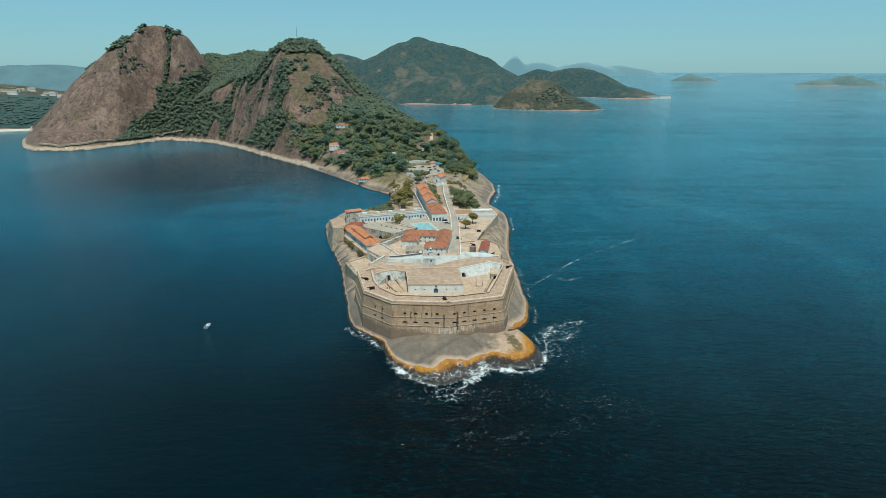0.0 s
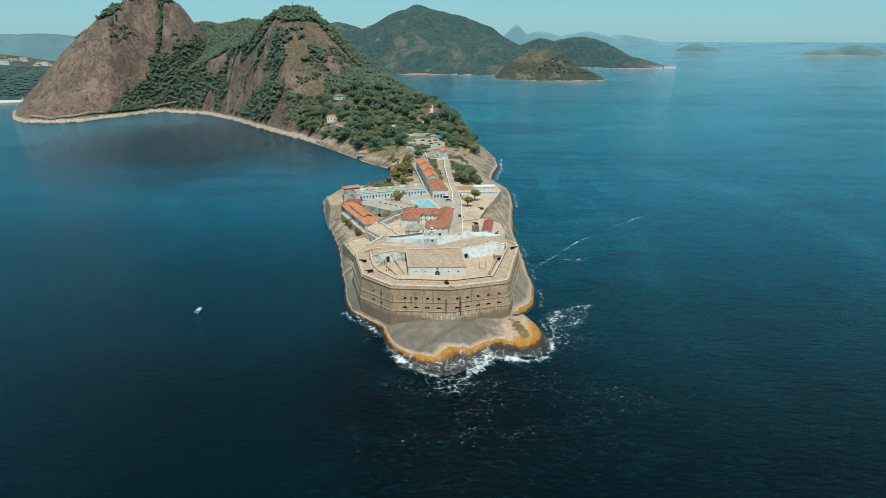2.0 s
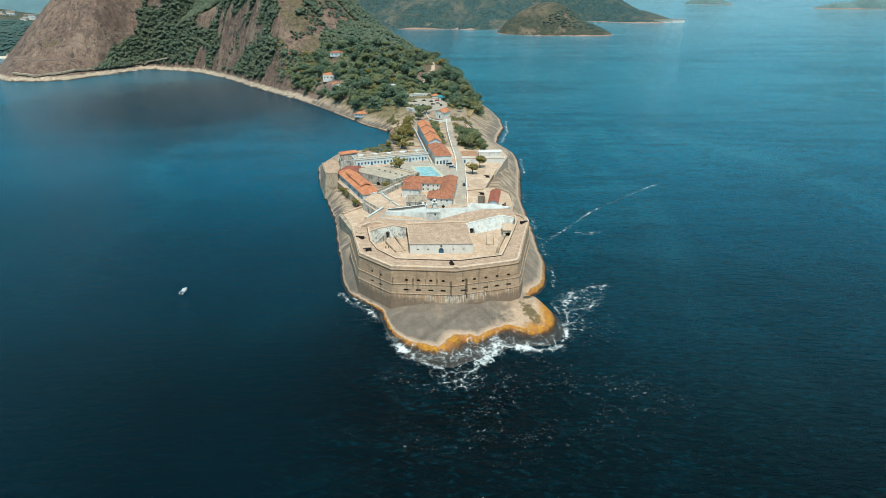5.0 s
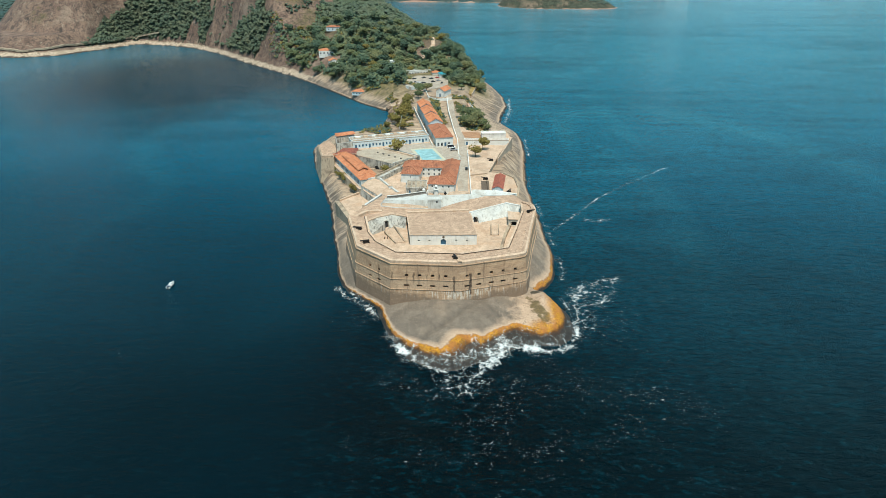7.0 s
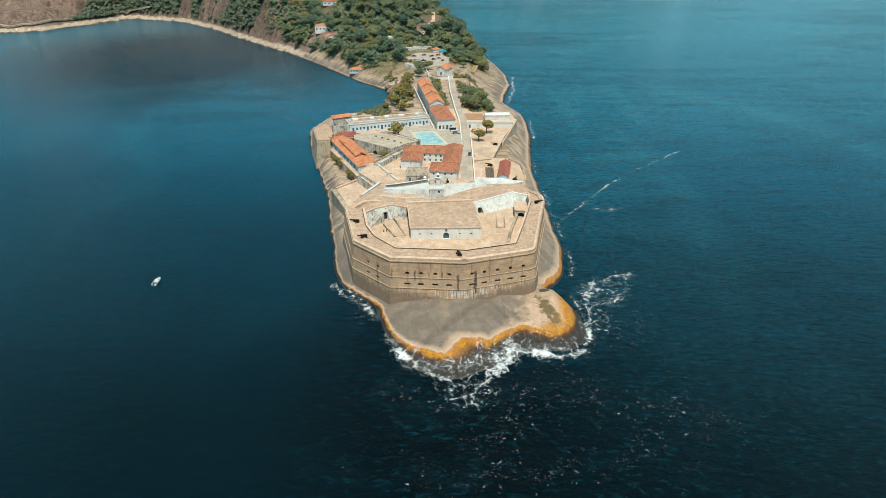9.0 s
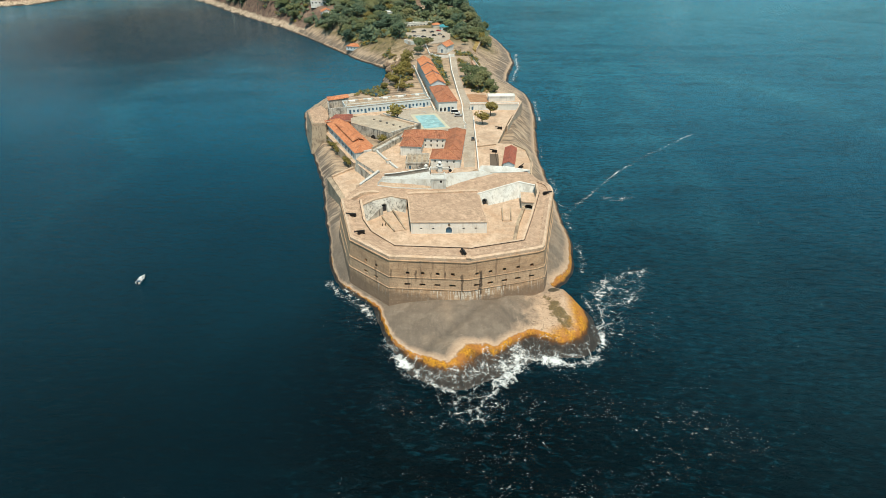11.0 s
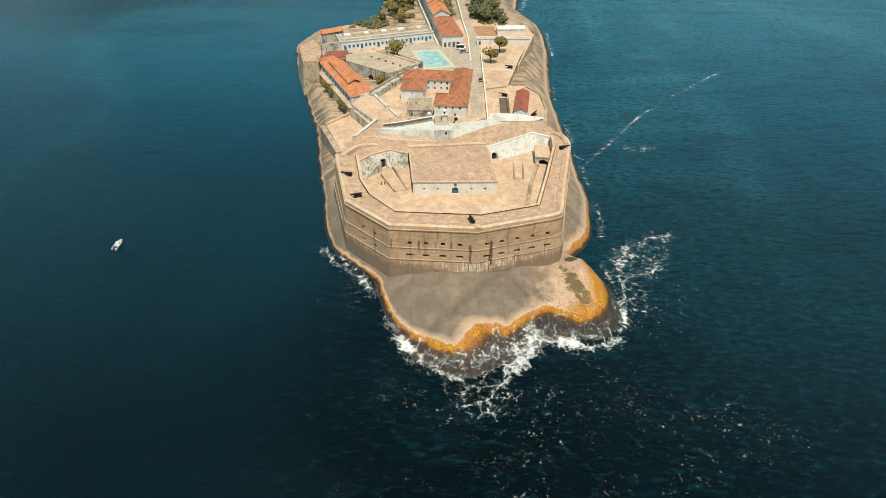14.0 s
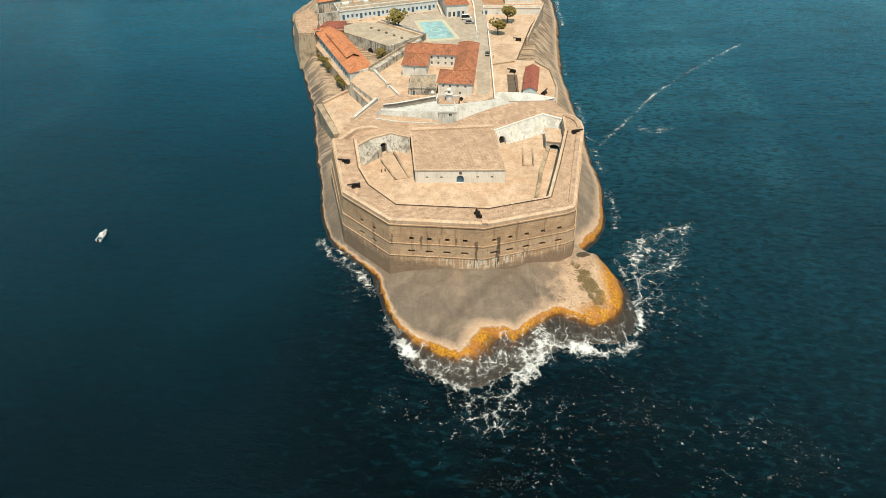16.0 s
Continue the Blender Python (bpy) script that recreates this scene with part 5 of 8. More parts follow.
tube(bm, [(-0.6, 43.3, 21.1), (-0.8, 43.9, 21.1)], 0.7, 14)
part("door", bm, M_DARK, apron)
recess = thing("roof_terrace", label="sunken brown roof terrace behind the gatehouse parapet", category="terrace", kind="structure")
bm = bmesh.new()
P = [(-9.6, 33.4), (-2.8, 33.4), (-1.2, 44.6), (-9.4, 44.6)]
prism(bm, P, P, 14, 20.8)
part("paving", bm, M_DECK, recess)
low_wall("parapet", [(-9.4, 44.6), (-1.2, 44.6)], 0.5, (15, 21.9), M_WHITE2, "", parent=recess)
low_wall("parapet", [(-9.9, 40.4), (-9.6, 44.6)], 0.4, (15, 22.6), M_WHITE, "", parent=recess)
bm = bmesh.new()
P = [(-0.8, 41.6), (3.0, 40.2), (9.2, 43.4), (13, 47.0), (10, 50.4), (0, 48.4)]
prism(bm, P, offset_closed(P, 1.0), 14, 20.6)
tagged(link("vault_roof", bm, M_EARTH), "pale earthen vault roof behind the white slope", "roof")
pinnacle = thing("pinnacle", -12.2, 48.0, COURT, 0, "small white pinnacle with a round cap", "pinnacle")
bm = bmesh.new()
tube(bm, [(0, 0, 0), (0, 0, 5.4)], 0.75, 10, 0.6)
part("shaft", bm, M_WHITE, pinnacle)
bm = bmesh.new()
bmesh.ops.create_uvsphere(bm, u_segments=10, v_segments=6, radius=0.85, matrix=pose(0, 0, 5.7))
part("cap", bm, M_WHITE, pinnacle)

lantern = thing("lantern_turret", -5.4, 42.6, 20.8, 0, "white domed lantern turret on a round drum", "turret")
lantern.scale = (0.78, 0.78, 0.64)
bm = bmesh.new()
tube(bm, [(0, 0, 0), (0, 0, 4.6)], 1.5, 12, 1.35)
part("drum", bm, M_WHITE, lantern)
bm = bmesh.new()
tube(bm, [(0, 0, 4.6), (0, 0, 4.9)], 2.0, 12)
part("gallery", bm, M_WHITE, lantern)
for k in range(6):
    a = k * math.pi / 3
    bm = bmesh.new()
    tube(bm, [(1.05 * math.cos(a), 1.05 * math.sin(a), 4.9), (1.05 * math.cos(a), 1.05 * math.sin(a), 7.0)], 0.11, 6)
    part("column", bm, M_WHITE, lantern)
bm = bmesh.new()
bmesh.ops.create_uvsphere(bm, u_segments=12, v_segments=8, radius=1.15, matrix=pose(0, 0, 7.0) @ Matrix.Diagonal((1, 1, 0.75, 1)))
part("dome", bm, M_WHITE, lantern)
bm = bmesh.new()
tube(bm, [(0, 0, 5.0), (0, 0, 6.6)], 0.55, 10)
part("lamp", bm, M_GLASS, lantern)
for k in range(12):
    a = k * math.pi / 6
    bm = bmesh.new()
    tube(bm, [(1.85 * math.cos(a), 1.85 * math.sin(a), 4.9), (1.85 * math.cos(a), 1.85 * math.sin(a), 5.8)], 0.06, 5)
    part("rail_post", bm, M_FRAME, lantern)
bm = bmesh.new()
tube(bm, [(0, 0, 7.8), (0, 0, 9.0)], 0.12, 6, 0.04)
part("finial", bm, M_WHITE, lantern)

# ---- guns ----
def cannon(x, y, z, rz):
    t = thing("cannon", x, y, z, rz, "black iron cannon on a low timber and iron carriage", "cannon", "guns on the walls")
    bm = bmesh.new()
    tube(bm, [(-1.5, 0, 1.02), (-1.35, 0, 1.03), (-0.4, 0, 1.08), (1.2, 0, 1.16), (2.2, 0, 1.2)], 0.42, 10, 0.22)
    tube(bm, [(2.2, 0, 1.2), (2.4, 0, 1.21)], 0.3, 10)
    part("barrel", bm, M_IRON, t)
    for s in (-0.5, 0.5):
        bm = bmesh.new()
        prism(bm, [(-1.5, s - 0.1), (1.1, s - 0.1), (1.1, s + 0.1), (-1.5, s + 0.1)], [(-1.2, s - 0.1), (0.9, s - 0.1), (0.9, s + 0.1), (-1.2, s + 0.1)], 0.3, 0.95)
        part("cheek", bm, M_IRON, t)
        for u in (-1.1, 0.7):
            bm = bmesh.new()
            tube(bm, [(u, s * 1.3, 0.34), (u, s * 1.75, 0.34)], 0.34, 10)
            part("wheel", bm, M_IRON, t)
    bm = bmesh.new()
    box(bm, -1.6, -0.8, 0, 1.3, 0.8, 0.1)
    part("platform", bm, M_WOOD, t)
    return t


cannon(-37.2, -5.0, DECK, 178)
cannon(-31.6, -18.6, DECK, 200)
cannon(6.6, -31.2, DECK, -70)
cannon(40.6, 18.6, DECK, 15)

# ---- the court behind the rampart ----
MAIN = [(-47, 62), (-31, 38), (-12, 45), (14, 46), (36, 49), (38, 66), (33, 80), (22, 90), (23, 100), (31, 134), (37, 152), (41, 170), (38, 188), (10, 205), (-12, 200),
        (-21, 178), (-36, 173), (-62, 164), (-80, 156), (-76, 132), (-61, 125), (-60, 116.4), (-34.4, 99.2), (-36.5, 91), (-40.6, 79), (-46, 70)]
terrace("court_platform", MAIN, 2, COURT, M_GREYW, M_EARTH, "walled platform of packed sandy earth")
terrace("bastion", [(-91.5, 141), (-82.5, 115), (-75, 115.5), (-76.5, 132), (-81, 145), (-86, 153)], 0.5, 17, M_BEIGEW, M_DECK, "corner bastion with tall weathered walls above the sea", grow=2.2)
terrace("side_terrace", [(-48.4, 65.1), (-34.8, 47.6), (-24.7, 51.6), (-34.6, 67.4), (-40.4, 78), (-46, 74)], 6, 17, M_GREYW, M_EARTH, "raised earthen terrace with stained limewashed walls", grow=1.6)
low_wall("terrace_wall", [(-40.4, 78), (-34.9, 68), (-24.6, 51)], -0.9, (15, 18.0), M_WHITE2, "low pale parapet along the raised terrace")
low_wall("terrace_wall", [(-40.4, 78.2), (-46.2, 74.2)], 0.7, (15, 18.0), M_WHITE2, "low pale parapet along the raised terrace")
terrace("lower_battery", [(-58.9, 56), (-47.3, 32), (-43.5, 26), (-40.5, 29.9), (-33.6, 46.2), (-38, 53), (-49, 68)], 3, 11, M_BEIGEW, M_EARTH, "lower battery of bare earth between stone walls", grow=1.2)
low_wall("battery_wall", [(-59.3, 55.6), (-47.3, 31.5)], -2.4, (1.5, 11.35), M_BEIGEW, "weathered sloping stone parapet of the lower battery")
low_wall("battery_wall", [(-59.3, 56.2), (-51, 68)], -1.0, (2, 11.9), M_RIM, "weathered stone parapet of the lower battery")
low_wall("battery_wall", [(-40.7, 29.9), (-33.8, 46.2)], 1.2, [(10, 18.9), (10, 19.3)], M_WHITE2, "pale limewashed wall beside the lower battery")
for x, y, z in ((-41, 29.2, 18.8), (-44, 37, 11)):
    bm = bmesh.new()
    prism(bm, [(x - 0.8, y - 0.8), (x + 0.8, y - 0.8), (x + 0.8, y + 0.8), (x - 0.8, y + 0.8)], [(x - 0.6, y - 0.6), (x + 0.6, y - 0.6), (x + 0.6, y + 0.6), (x - 0.6, y + 0.6)], z - 4, z + 1.1)
    tagged(link("gate_post", bm, M_RIM), "squat pale stone post at the end of the wall", "post")
terrace("gun_terrace", [(12.8, 57), (14, 50), (37.4, 50.5), (39.2, 66), (37.8, 82), (31.5, 91), (22.6, 92)], 5, 16.6, M_BEIGEW, M_EARTH, "sandy gun terrace above the sea cliff")
terrace("gun_terrace", [(11.4, 88), (22.6, 92.4), (31.4, 135), (36.6, 152), (9.6, 140)], 5, 16.2, M_BEIGEW, M_EARTH, "sandy terrace with two olive-leaved trees")
low_wall("bastion_parapet", [(-91.2, 141), (-82.4, 115.4), (-75.4, 116)], 0.7, (16, 17.9), M_BEIGEW, "low weathered parapet of the corner bastion")
low_wall("terrace_parapet", [(37.2, 51), (39, 66), (37.6, 82), (31.6, 90.6)], 0.8, (14, 17.3), M_BEIGEW, "worn stone parapet along the gun terrace")
low_wall("quay_wall", [(29.5, 118), (37.5, 152), (41, 168)], 0.7, (6, 17.3), M_RIM, "pale stone wall along the cliff edge")
# old vaulted store with a grassed roof
store = terrace("vaulted_store", [(-60, 116), (-34.5, 98.8), (-22, 112.3), (-45, 129.5), (-56, 129), (-61.5, 124)], 11, 18.6, M_GREYW, earth_material("lichened_roof", (0.38, 0.32, 0.245), (0.48, 0.41, 0.315), 0.35),
                "low vaulted store with a lichened flat roof", "building", kind="")
bm = bmesh.new()
tube(bm, [(-46.2, 106.1, 13.4), (-45.6, 107.0, 13.4)], 1.5, 12)
part("arch", bm, M_DARK, store)
low_wall("roof_wall", [(-45, 129.5), (-22, 112.3)], 1.0, (18.6, 19.5), M_RIM, "", parent=store)
low_wall("roof_wall", [(-34.5, 98.8), (-22, 112.3)], 0.8, (18.6, 19.4), M_GREYW, "", parent=store)
low_wall("corridor_roof", [(-46.5, 130.8), (-22.4, 113.2)], 3.4, (15, 18.3), M_STAIN, "", parent=store)
low_wall("corridor_wall", [(-44.2, 133.4), (-20.2, 116.0)], 0.5, (15, 18.9), M_WHITE3, "", parent=store)
for k in range(5):
    bm = bmesh.new()
    box(bm, -0.5, -0.4, 0, 0.5, 0.4, 0.7, pose(-47.5 + 4.1 * k, 121.4 - 3.0 * k, 18.6, 0, 0, -36))
    part("roof_vent", bm, M_STAIN, store)
low_wall("yard_wall", [(-39.5, 74.6), (-21.6, 109.7)], 2.6, (11, 18.2), M_GREYW, "tall stained wall with a walkway running up to the court")
low_wall("parapet_wall", [(-41.6, 75.6), (-23.4, 110.6)], 0.6, (11, 19.3), M_BEIGEW, "weathered parapet along the walkway above the hall yard")

# paving, road and court
bm = bmesh.new()
prism(bm, [(-32, 112), (3.5, 99), (6.0, 52), (11, 52), (9, 140), (6, 170), (0, 149), (-17, 157.5), (-42, 147)], [(-32, 112), (3.5, 99), (6.0, 52), (11, 52), (9, 140), (6, 170), (0, 149), (-17, 157.5), (-42, 147)], COURT + 0.01, COURT + 0.06)
tagged(link("pavement", bm, M_ASPH), "worn grey concrete paving of the court", "pavement", kind="structure")


def ribbon(name, line, width, mat, label, category, lift=0.15, floor=-1e9, kind="structure", sub=6):
    """A road laid over the ground along a line."""
    pts = []
    for (x0, y0), (x1, y1) in zip(line, line[1:]):
        n = max(1, int(math.hypot(x1 - x0, y1 - y0) / sub))
        pts += [(x0 + (x1 - x0) * k / n, y0 + (y1 - y0) * k / n) for k in range(n)]
    pts.append(line[-1])
    l, r = offset(pts, width / 2), offset(pts, -width / 2)
    bm = bmesh.new()
    rows = []
    for p, q, c in zip(l, r, pts):
        z = max(float(ground_height(*c)), float(ground_height(*p)), float(ground_height(*q)), floor) + lift
        rows.append([bm.verts.new((*a, h)) for a, h in ((p, z - 2.5), (p, z), (q, z), (q, z - 2.5))])
    for a, b in zip(rows, rows[1:]):
        for j in range(3):
            bm.faces.new((a[j], b[j], b[j + 1], a[j + 1]))
    bmesh.ops.recalc_face_normals(bm, faces=bm.faces)
    return tagged(link(name, bm, mat), label, category, kind=kind)


ribbon("road", [(8.6, 56), (8.2, 120), (6.0, 165), (2.1, 190), (-3.5, 232), (-6.5, 276), (-9, 300)], 4.6, M_ASPH, "narrow pale concrete road climbing from the court", "road", 0.12, COURT)
low_wall("road_wall", [(12.5, 52), (11.3, 88), (9.6, 135)], -0.5, (COURT, 17.4), M_WHITE, "low white wall beside the narrow road")
low_wall("road_wall", [(4.6, 128), (2.6, 165), (-0.8, 190), (-6.6, 240), (-9.6, 280)], 0.6, [(COURT, 16.6), (COURT, 16.6), (15, 17.6), (15, 19.4), (17, 21.6)], M_WHITE, "low white wall beside the narrow road")
sports = thing("sports_court", label="pale blue painted sports court with a yellow border", category="court")
CQ = [Vector((-28.6, 141.5)), Vector((-13.0, 144.8)), Vector((-3.2, 118.2)), Vector((-19.4, 113.6))]
at2 = lambda u, v: tuple((CQ[3].lerp(CQ[2], u)).lerp(CQ[0].lerp(CQ[1], u), v))


def court_patch(name, u0, u1, v0, v1, z, mat):
    bm = bmesh.new()
    q = [at2(u0, v0), at2(u1, v0), at2(u1, v1), at2(u0, v1)]
    prism(bm, q, q, COURT + 0.04, z)
    part(name, bm, mat, sports)


court_patch("border", 0, 1, 0, 1, COURT + 0.08, M_COURT_Y)
court_patch("field", 0.13, 0.88, 0.09, 0.91, COURT + 0.1, M_COURT_B)
M_LINE = plain("faded_line_paint", (0.35, 0.575, 0.58), 0.7, 0.2)
court_patch("line", 0.09, 0.91, 0.495, 0.505, COURT + 0.105, M_LINE)
for v in (0.2, 0.8):
    court_patch("line", 0.3, 0.7, v - 0.005, v + 0.005, COURT + 0.105, M_LINE)
bm = bmesh.new()
cx, cy = at2(0.5, 0.5)
ring(bm, [(cx + 3.0 * math.cos(a), cy + 3.0 * math.sin(a)) for a in np.linspace(0, 2 * math.pi, 25)], [(cx + 2.2 * math.cos(a), cy + 2.2 * math.sin(a)) for a in np.linspace(0, 2 * math.pi, 25)], COURT + 0.09, COURT + 0.11)
part("centre_circle", bm, M_LINE, sports)
for v, s in ((0.05, 1), (0.95, -1)):
    x, y = at2(0.5, v)
    goal = thing("goal", x, y, COURT + 0.08, -28, "white tubular goal frame on the blue court", "goal", "goals of the court")
    bm = bmesh.new()
    tube(bm, [(-1.5, 0, 0), (-1.5, 0, 2), (1.5, 0, 2), (1.5, 0, 0)], 0.08, 6)
    part("frame", bm, M_FRAME, goal)
low_wall("kerb_wall", [(-22, 112.2), (4.2, 100.6)], 0.5, (COURT, 16.5), M_RIM, "low pale wall between the court and the tiled house")

# ---- buildings round the court ----
wins = [(u, 1.1, 1.1, 1.6, M_BLUED) if k % 4 else (u, 0.02, 1.3, 2.7, M_BLUED) for k, u in enumerate(np.arange(2.2, 52, 2.35))]
ups = [(u, 3.15, 0.6, 0.5) for u in np.arange(2.2, 52, 4.7)]
bar = house(-67, 139.2, COURT, 22, 53.5, 13, 4.4, "flat", 0, M_BLUEW, earth_material("terrace_roof", (0.31, 0.245, 0.18), (0.41, 0.335, 0.25), 0.3), "long pale blue barrack with a flat roof and blue doors", {"front": wins}, name="barrack", category="building")
for k in range(9):
    bm = bmesh.new()
    box(bm, 4 + k * 5.2 + (k % 3) * 0.6, 9.6, 4.63, 7.6 + k * 5.2, 12.2, 5.3 + 0.2 * (k % 2))
    part("roof_hutch", bm, M_RIM if k % 2 else M_WHITE, bar)
bm = bmesh.new()
box(bm, 1.0, 5.2, 4.63, 52, 5.5, 5.0)
part("roof_kerb", bm, M_WHITE, bar)
bm = bmesh.new()
for x in (21, 21.8):
    tube(bm, [(x, 11, 4.6), (x, 11, 8.6)], 0.06, 5)
box(bm, 20.7, 10.95, 7.2, 22.1, 11.05, 8.6)
part("signboard", bm, M_BLUED, bar)
end = thing("end_yard", label="white walled yard with an orange lean-to roof", category="building")
low_wall("wall", [(-81, 150), (-76.6, 133.4), (-66.8, 138.6), (-68.5, 152)], 0.8, (COURT, 20.8), M_GREYW, "", parent=end)
bm = bmesh.new()
box(bm, 0, -1.2, 0, 13, 2.0, 5.5, pose(-80.2, 149.4, COURT, 0, 0, 32))
part("lean_to", bm, M_GREYW, end)
bm = bmesh.new()
tile_slope(bm, [Matrix(pose(-80.2, 149.4, COURT + 6, 0, 0, 32)) @ Vector(p) for p in ((-0.5, -1.7, 0), (14, -1.7, 0), (14, 2.6, 1.2), (-0.5, 2.6, 1.2))])
part("roof", bm, M_TILE_O, end)
bm = bmesh.new()
tile_slope(bm, [(-75.5, 118.5, 17.6), (-60, 121, 17.4), (-57.6, 131, 19.0), (-71.5, 128.5, 19.2)])
part("low_roof", bm, M_TILE_D, end)
low_wall("low_house", [(-75, 119), (-60.4, 121.4), (-58, 130.6), (-71.2, 128)], 0.5, (COURT, 17.9), M_BEIGEW, "", parent=end)

# the tiled house: an L with a hipped wing
wf = [(2.2, 3.9, 0.9, 1.2), (5.0, 3.9, 0.9, 1.2), (8.0, 3.9, 0.9, 1.2), (11.2, 3.9, 0.9, 1.2), (3.2, 0.9, 0.9, 1.3), (9.0, 0.9, 0.9, 1.3)]
house(-10.6, 57, COURT, -2.5, 14.2, 12, 5.9, "hip", 2.7, M_WHITE, M_TILE, "two-storey white house with a hipped terracotta roof",
               {"front": wf, "right": [(4, v, 0.9, 1.3) for v in (0.9, 3.7)], "left": [(u, v, 1.0, 1.4) for u in (3, 8) for v in (0.9, 3.6)]}, name="quarters", category="building")
house(-4.6, 66, COURT, -2.5, 8.6, 33, 5.8, "hip", 2.6, M_WHITE, M_TILE, "long two-storey white wing with a terracotta roof beside the road",
                  {"right": [(u, v, 0.9, 1.3) for u in np.arange(3, 32, 4.0) for v in (0.9, 3.7)], "left": [(u, v, 1.0, 1.4) for u in (6, 9.5, 13) for v in (0.9, 3.6)]}, name="quarters", category="building")
wing = house(-27.4, 86.5, COURT, -3, 26, 10, 5.6, "hip", 2.6, M_WHITE, M_TILE, "two-storey white wing with a terracotta roof",
             {"front": [(u, v, 0.95, 1.35) for u in (12.2, 15.2, 18.4, 21.2) for v in (0.9, 3.4)] + [(3.0, 3.2, 0.7, 0.9)], "left": [(3.4, 3.3, 0.9, 1.2), (8.6, 3.3, 0.9, 1.2)]}, name="quarters", category="building")
house(-27.2, 75, COURT, -3, 10.5, 12, 5.2, "hip", 2.4, M_WHITE, M_TILE, "white end pavilion with a hipped terracotta roof", {"front": [(5.2, 3.0, 0.7, 0.8)], "left": [(3, 3.1, 0.8, 1.1), (7, 3.1, 0.8, 1.1)]}, name="quarters", category="building")
annex = house(-22.6, 57, COURT - 0.2, 3, 11, 12, 3.0, "flat", 0, M_GREYW, earth_material("stained_concrete_roof", (0.30, 0.26, 0.20), (0.44, 0.39, 0.31), 0.5), "low stained annex with a patched concrete roof",
              {"front": [(2, 0.02, 1.0, 2.1, M_BLUED), (6.5, 0.9, 0.9, 1.1), (9, 0.9, 0.9, 1.1)]}, name="annex", category="building")
for k in range(4):
    bm = bmesh.new()
    box(bm, 0.8 + 2.5 * k, 0.6, 3.25, 2.2 + 2.5 * k, 10.4, 3.6)
    part("roof_beam", bm, M_BEIGEW, annex)

# the long orange-roofed hall on its retaining wall
hall = house(-50.2, 73.6, 12.2, 28.5, 11.5, 56, 4.7, "hip", 2.3, M_WHITE, M_TILE_O, "long white hall with an orange tiled roof and blue windows",
             {"left": [(u, 0.5, 1.6, 2.9, M_BLUED) for u in np.arange(2.0, 54, 2.6)], "front": [(4, 1, 1, 1.3), (7.5, 1, 1, 1.3)]}, name="hall", category="building", eave=0.35)
bm = bmesh.new()
facade(bm, (3.3, 12, 5.6), (3.3, 44, 5.6), (3.3, 12, 7.1), (3.3, 44, 7.1))
box(bm, 3.3, 12, 5.4, 8.6, 44, 6.5)
part("clerestory", bm, M_WOOD, hall, "dark shaded clerestory band")
bm = bmesh.new()
tile_slope(bm, [(2.6, 44.6, 6.7), (2.6, 11.4, 6.7), (5.8, 11.4, 8.0), (5.8, 44.6, 8.0)])
tile_slope(bm, [(9.0, 11.4, 6.7), (9.0, 44.6, 6.7), (5.8, 44.6, 8.0), (5.8, 11.4, 8.0)])
part("clerestory_roof", bm, M_TILE_O, hall)
terrace("hall_terrace", [(-51.2, 72), (-40, 77.5), (-34, 91), (-34, 100), (-58, 118), (-59, 127), (-76.6, 125), (-77.3, 119)], 3, 12.2, M_BEIGEW, M_EARTH, "weathered retaining terrace below the orange-roofed hall", grow=1.0)

# the long house up the lane, in steps
for (x, y, z, w, d, h, lab) in ((-11.6, 147.2, COURT, 11.6, 34, 6.4, "white lane house with a terracotta roof and pillared porch"), (-18.6, 182.4, 16.4, 9.8, 22, 7.0, "stepped lane house with an orange tiled roof"),
                                (-23.6, 204.2, 17.0, 9.6, 21, 7.2, "stepped lane house with an orange tiled roof"), (-28.4, 225.0, 17.6, 9.4, 20, 7.4, "stepped lane house with an orange tiled roof")):
    house(x, y, z - 1, 13, w, d, h + 1, "hip" if y < 150 else "gable", 2.6, M_WHITE if y < 150 else M_BLUEW, M_TILE if y < 150 else M_TILE_O, lab,
          {"front": [(u, 1.2, 1.4, 2.6) for u in (1.6, 4.0)] + [(6.4, 1.02, 1.4, 2.9, M_BLUED)] + [(u, 1.2, 1.4, 2.6) for u in (8.8,)] if y < 150 else [],
           "right": [(u, 4.6, 0.9, 1.4) for u in np.arange(3, d - 2, 3.4)], "left": [(u, 4.6, 0.9, 1.4) for u in np.arange(3, d - 2, 3.4)]}, name="lane_house", category="house", group="houses along the lane")
low_wall("lane_wall", [(-14.4, 149), (-22, 182), (-36, 246)], -0.5, [(14, 16.6), (14, 18.2), (15, 20.5)], M_WHITE, "low white wall along the lane")

# gun shed, right-hand stores and walls
shed = house(24.0, 55.4, 16.6, -6, 5.4, 22, 3.4, "gable", 1.3, M_BLUEW, M_TILE_D, "narrow gun shed with a dark red tiled roof", {"front": [(2.7, 0.02, 1.6, 2.2)]}, name="shed", category="shed", eave=0.35)
low_wall("slatted_wall", [(22.2, 56), (21.4, 76)], 0.3, (16.6, 17.6), M_WOOD, "low timber rail beside the gun shed", "rail")
for k in range(16):
    bm = bmesh.new()
    box(bm, 18.2, 56.4 + k * 1.25, 16.62, 22.6, 57.5 + k * 1.25, 16.8)
    tagged(link("board", bm, M_WOOD), "grey weathered timber board laid across the gun terrace", "board", "boards by the shed")
bm = bmesh.new()
strip(bm, [(12.6, 46.9, 18.9), (21.6, 47.4, 18.9), (32.5, 48.9, 18.7)], [(13.2, 50.5, 20.9), (24.6, 51.3, 20.4), (36.2, 50.5, 19.0)])
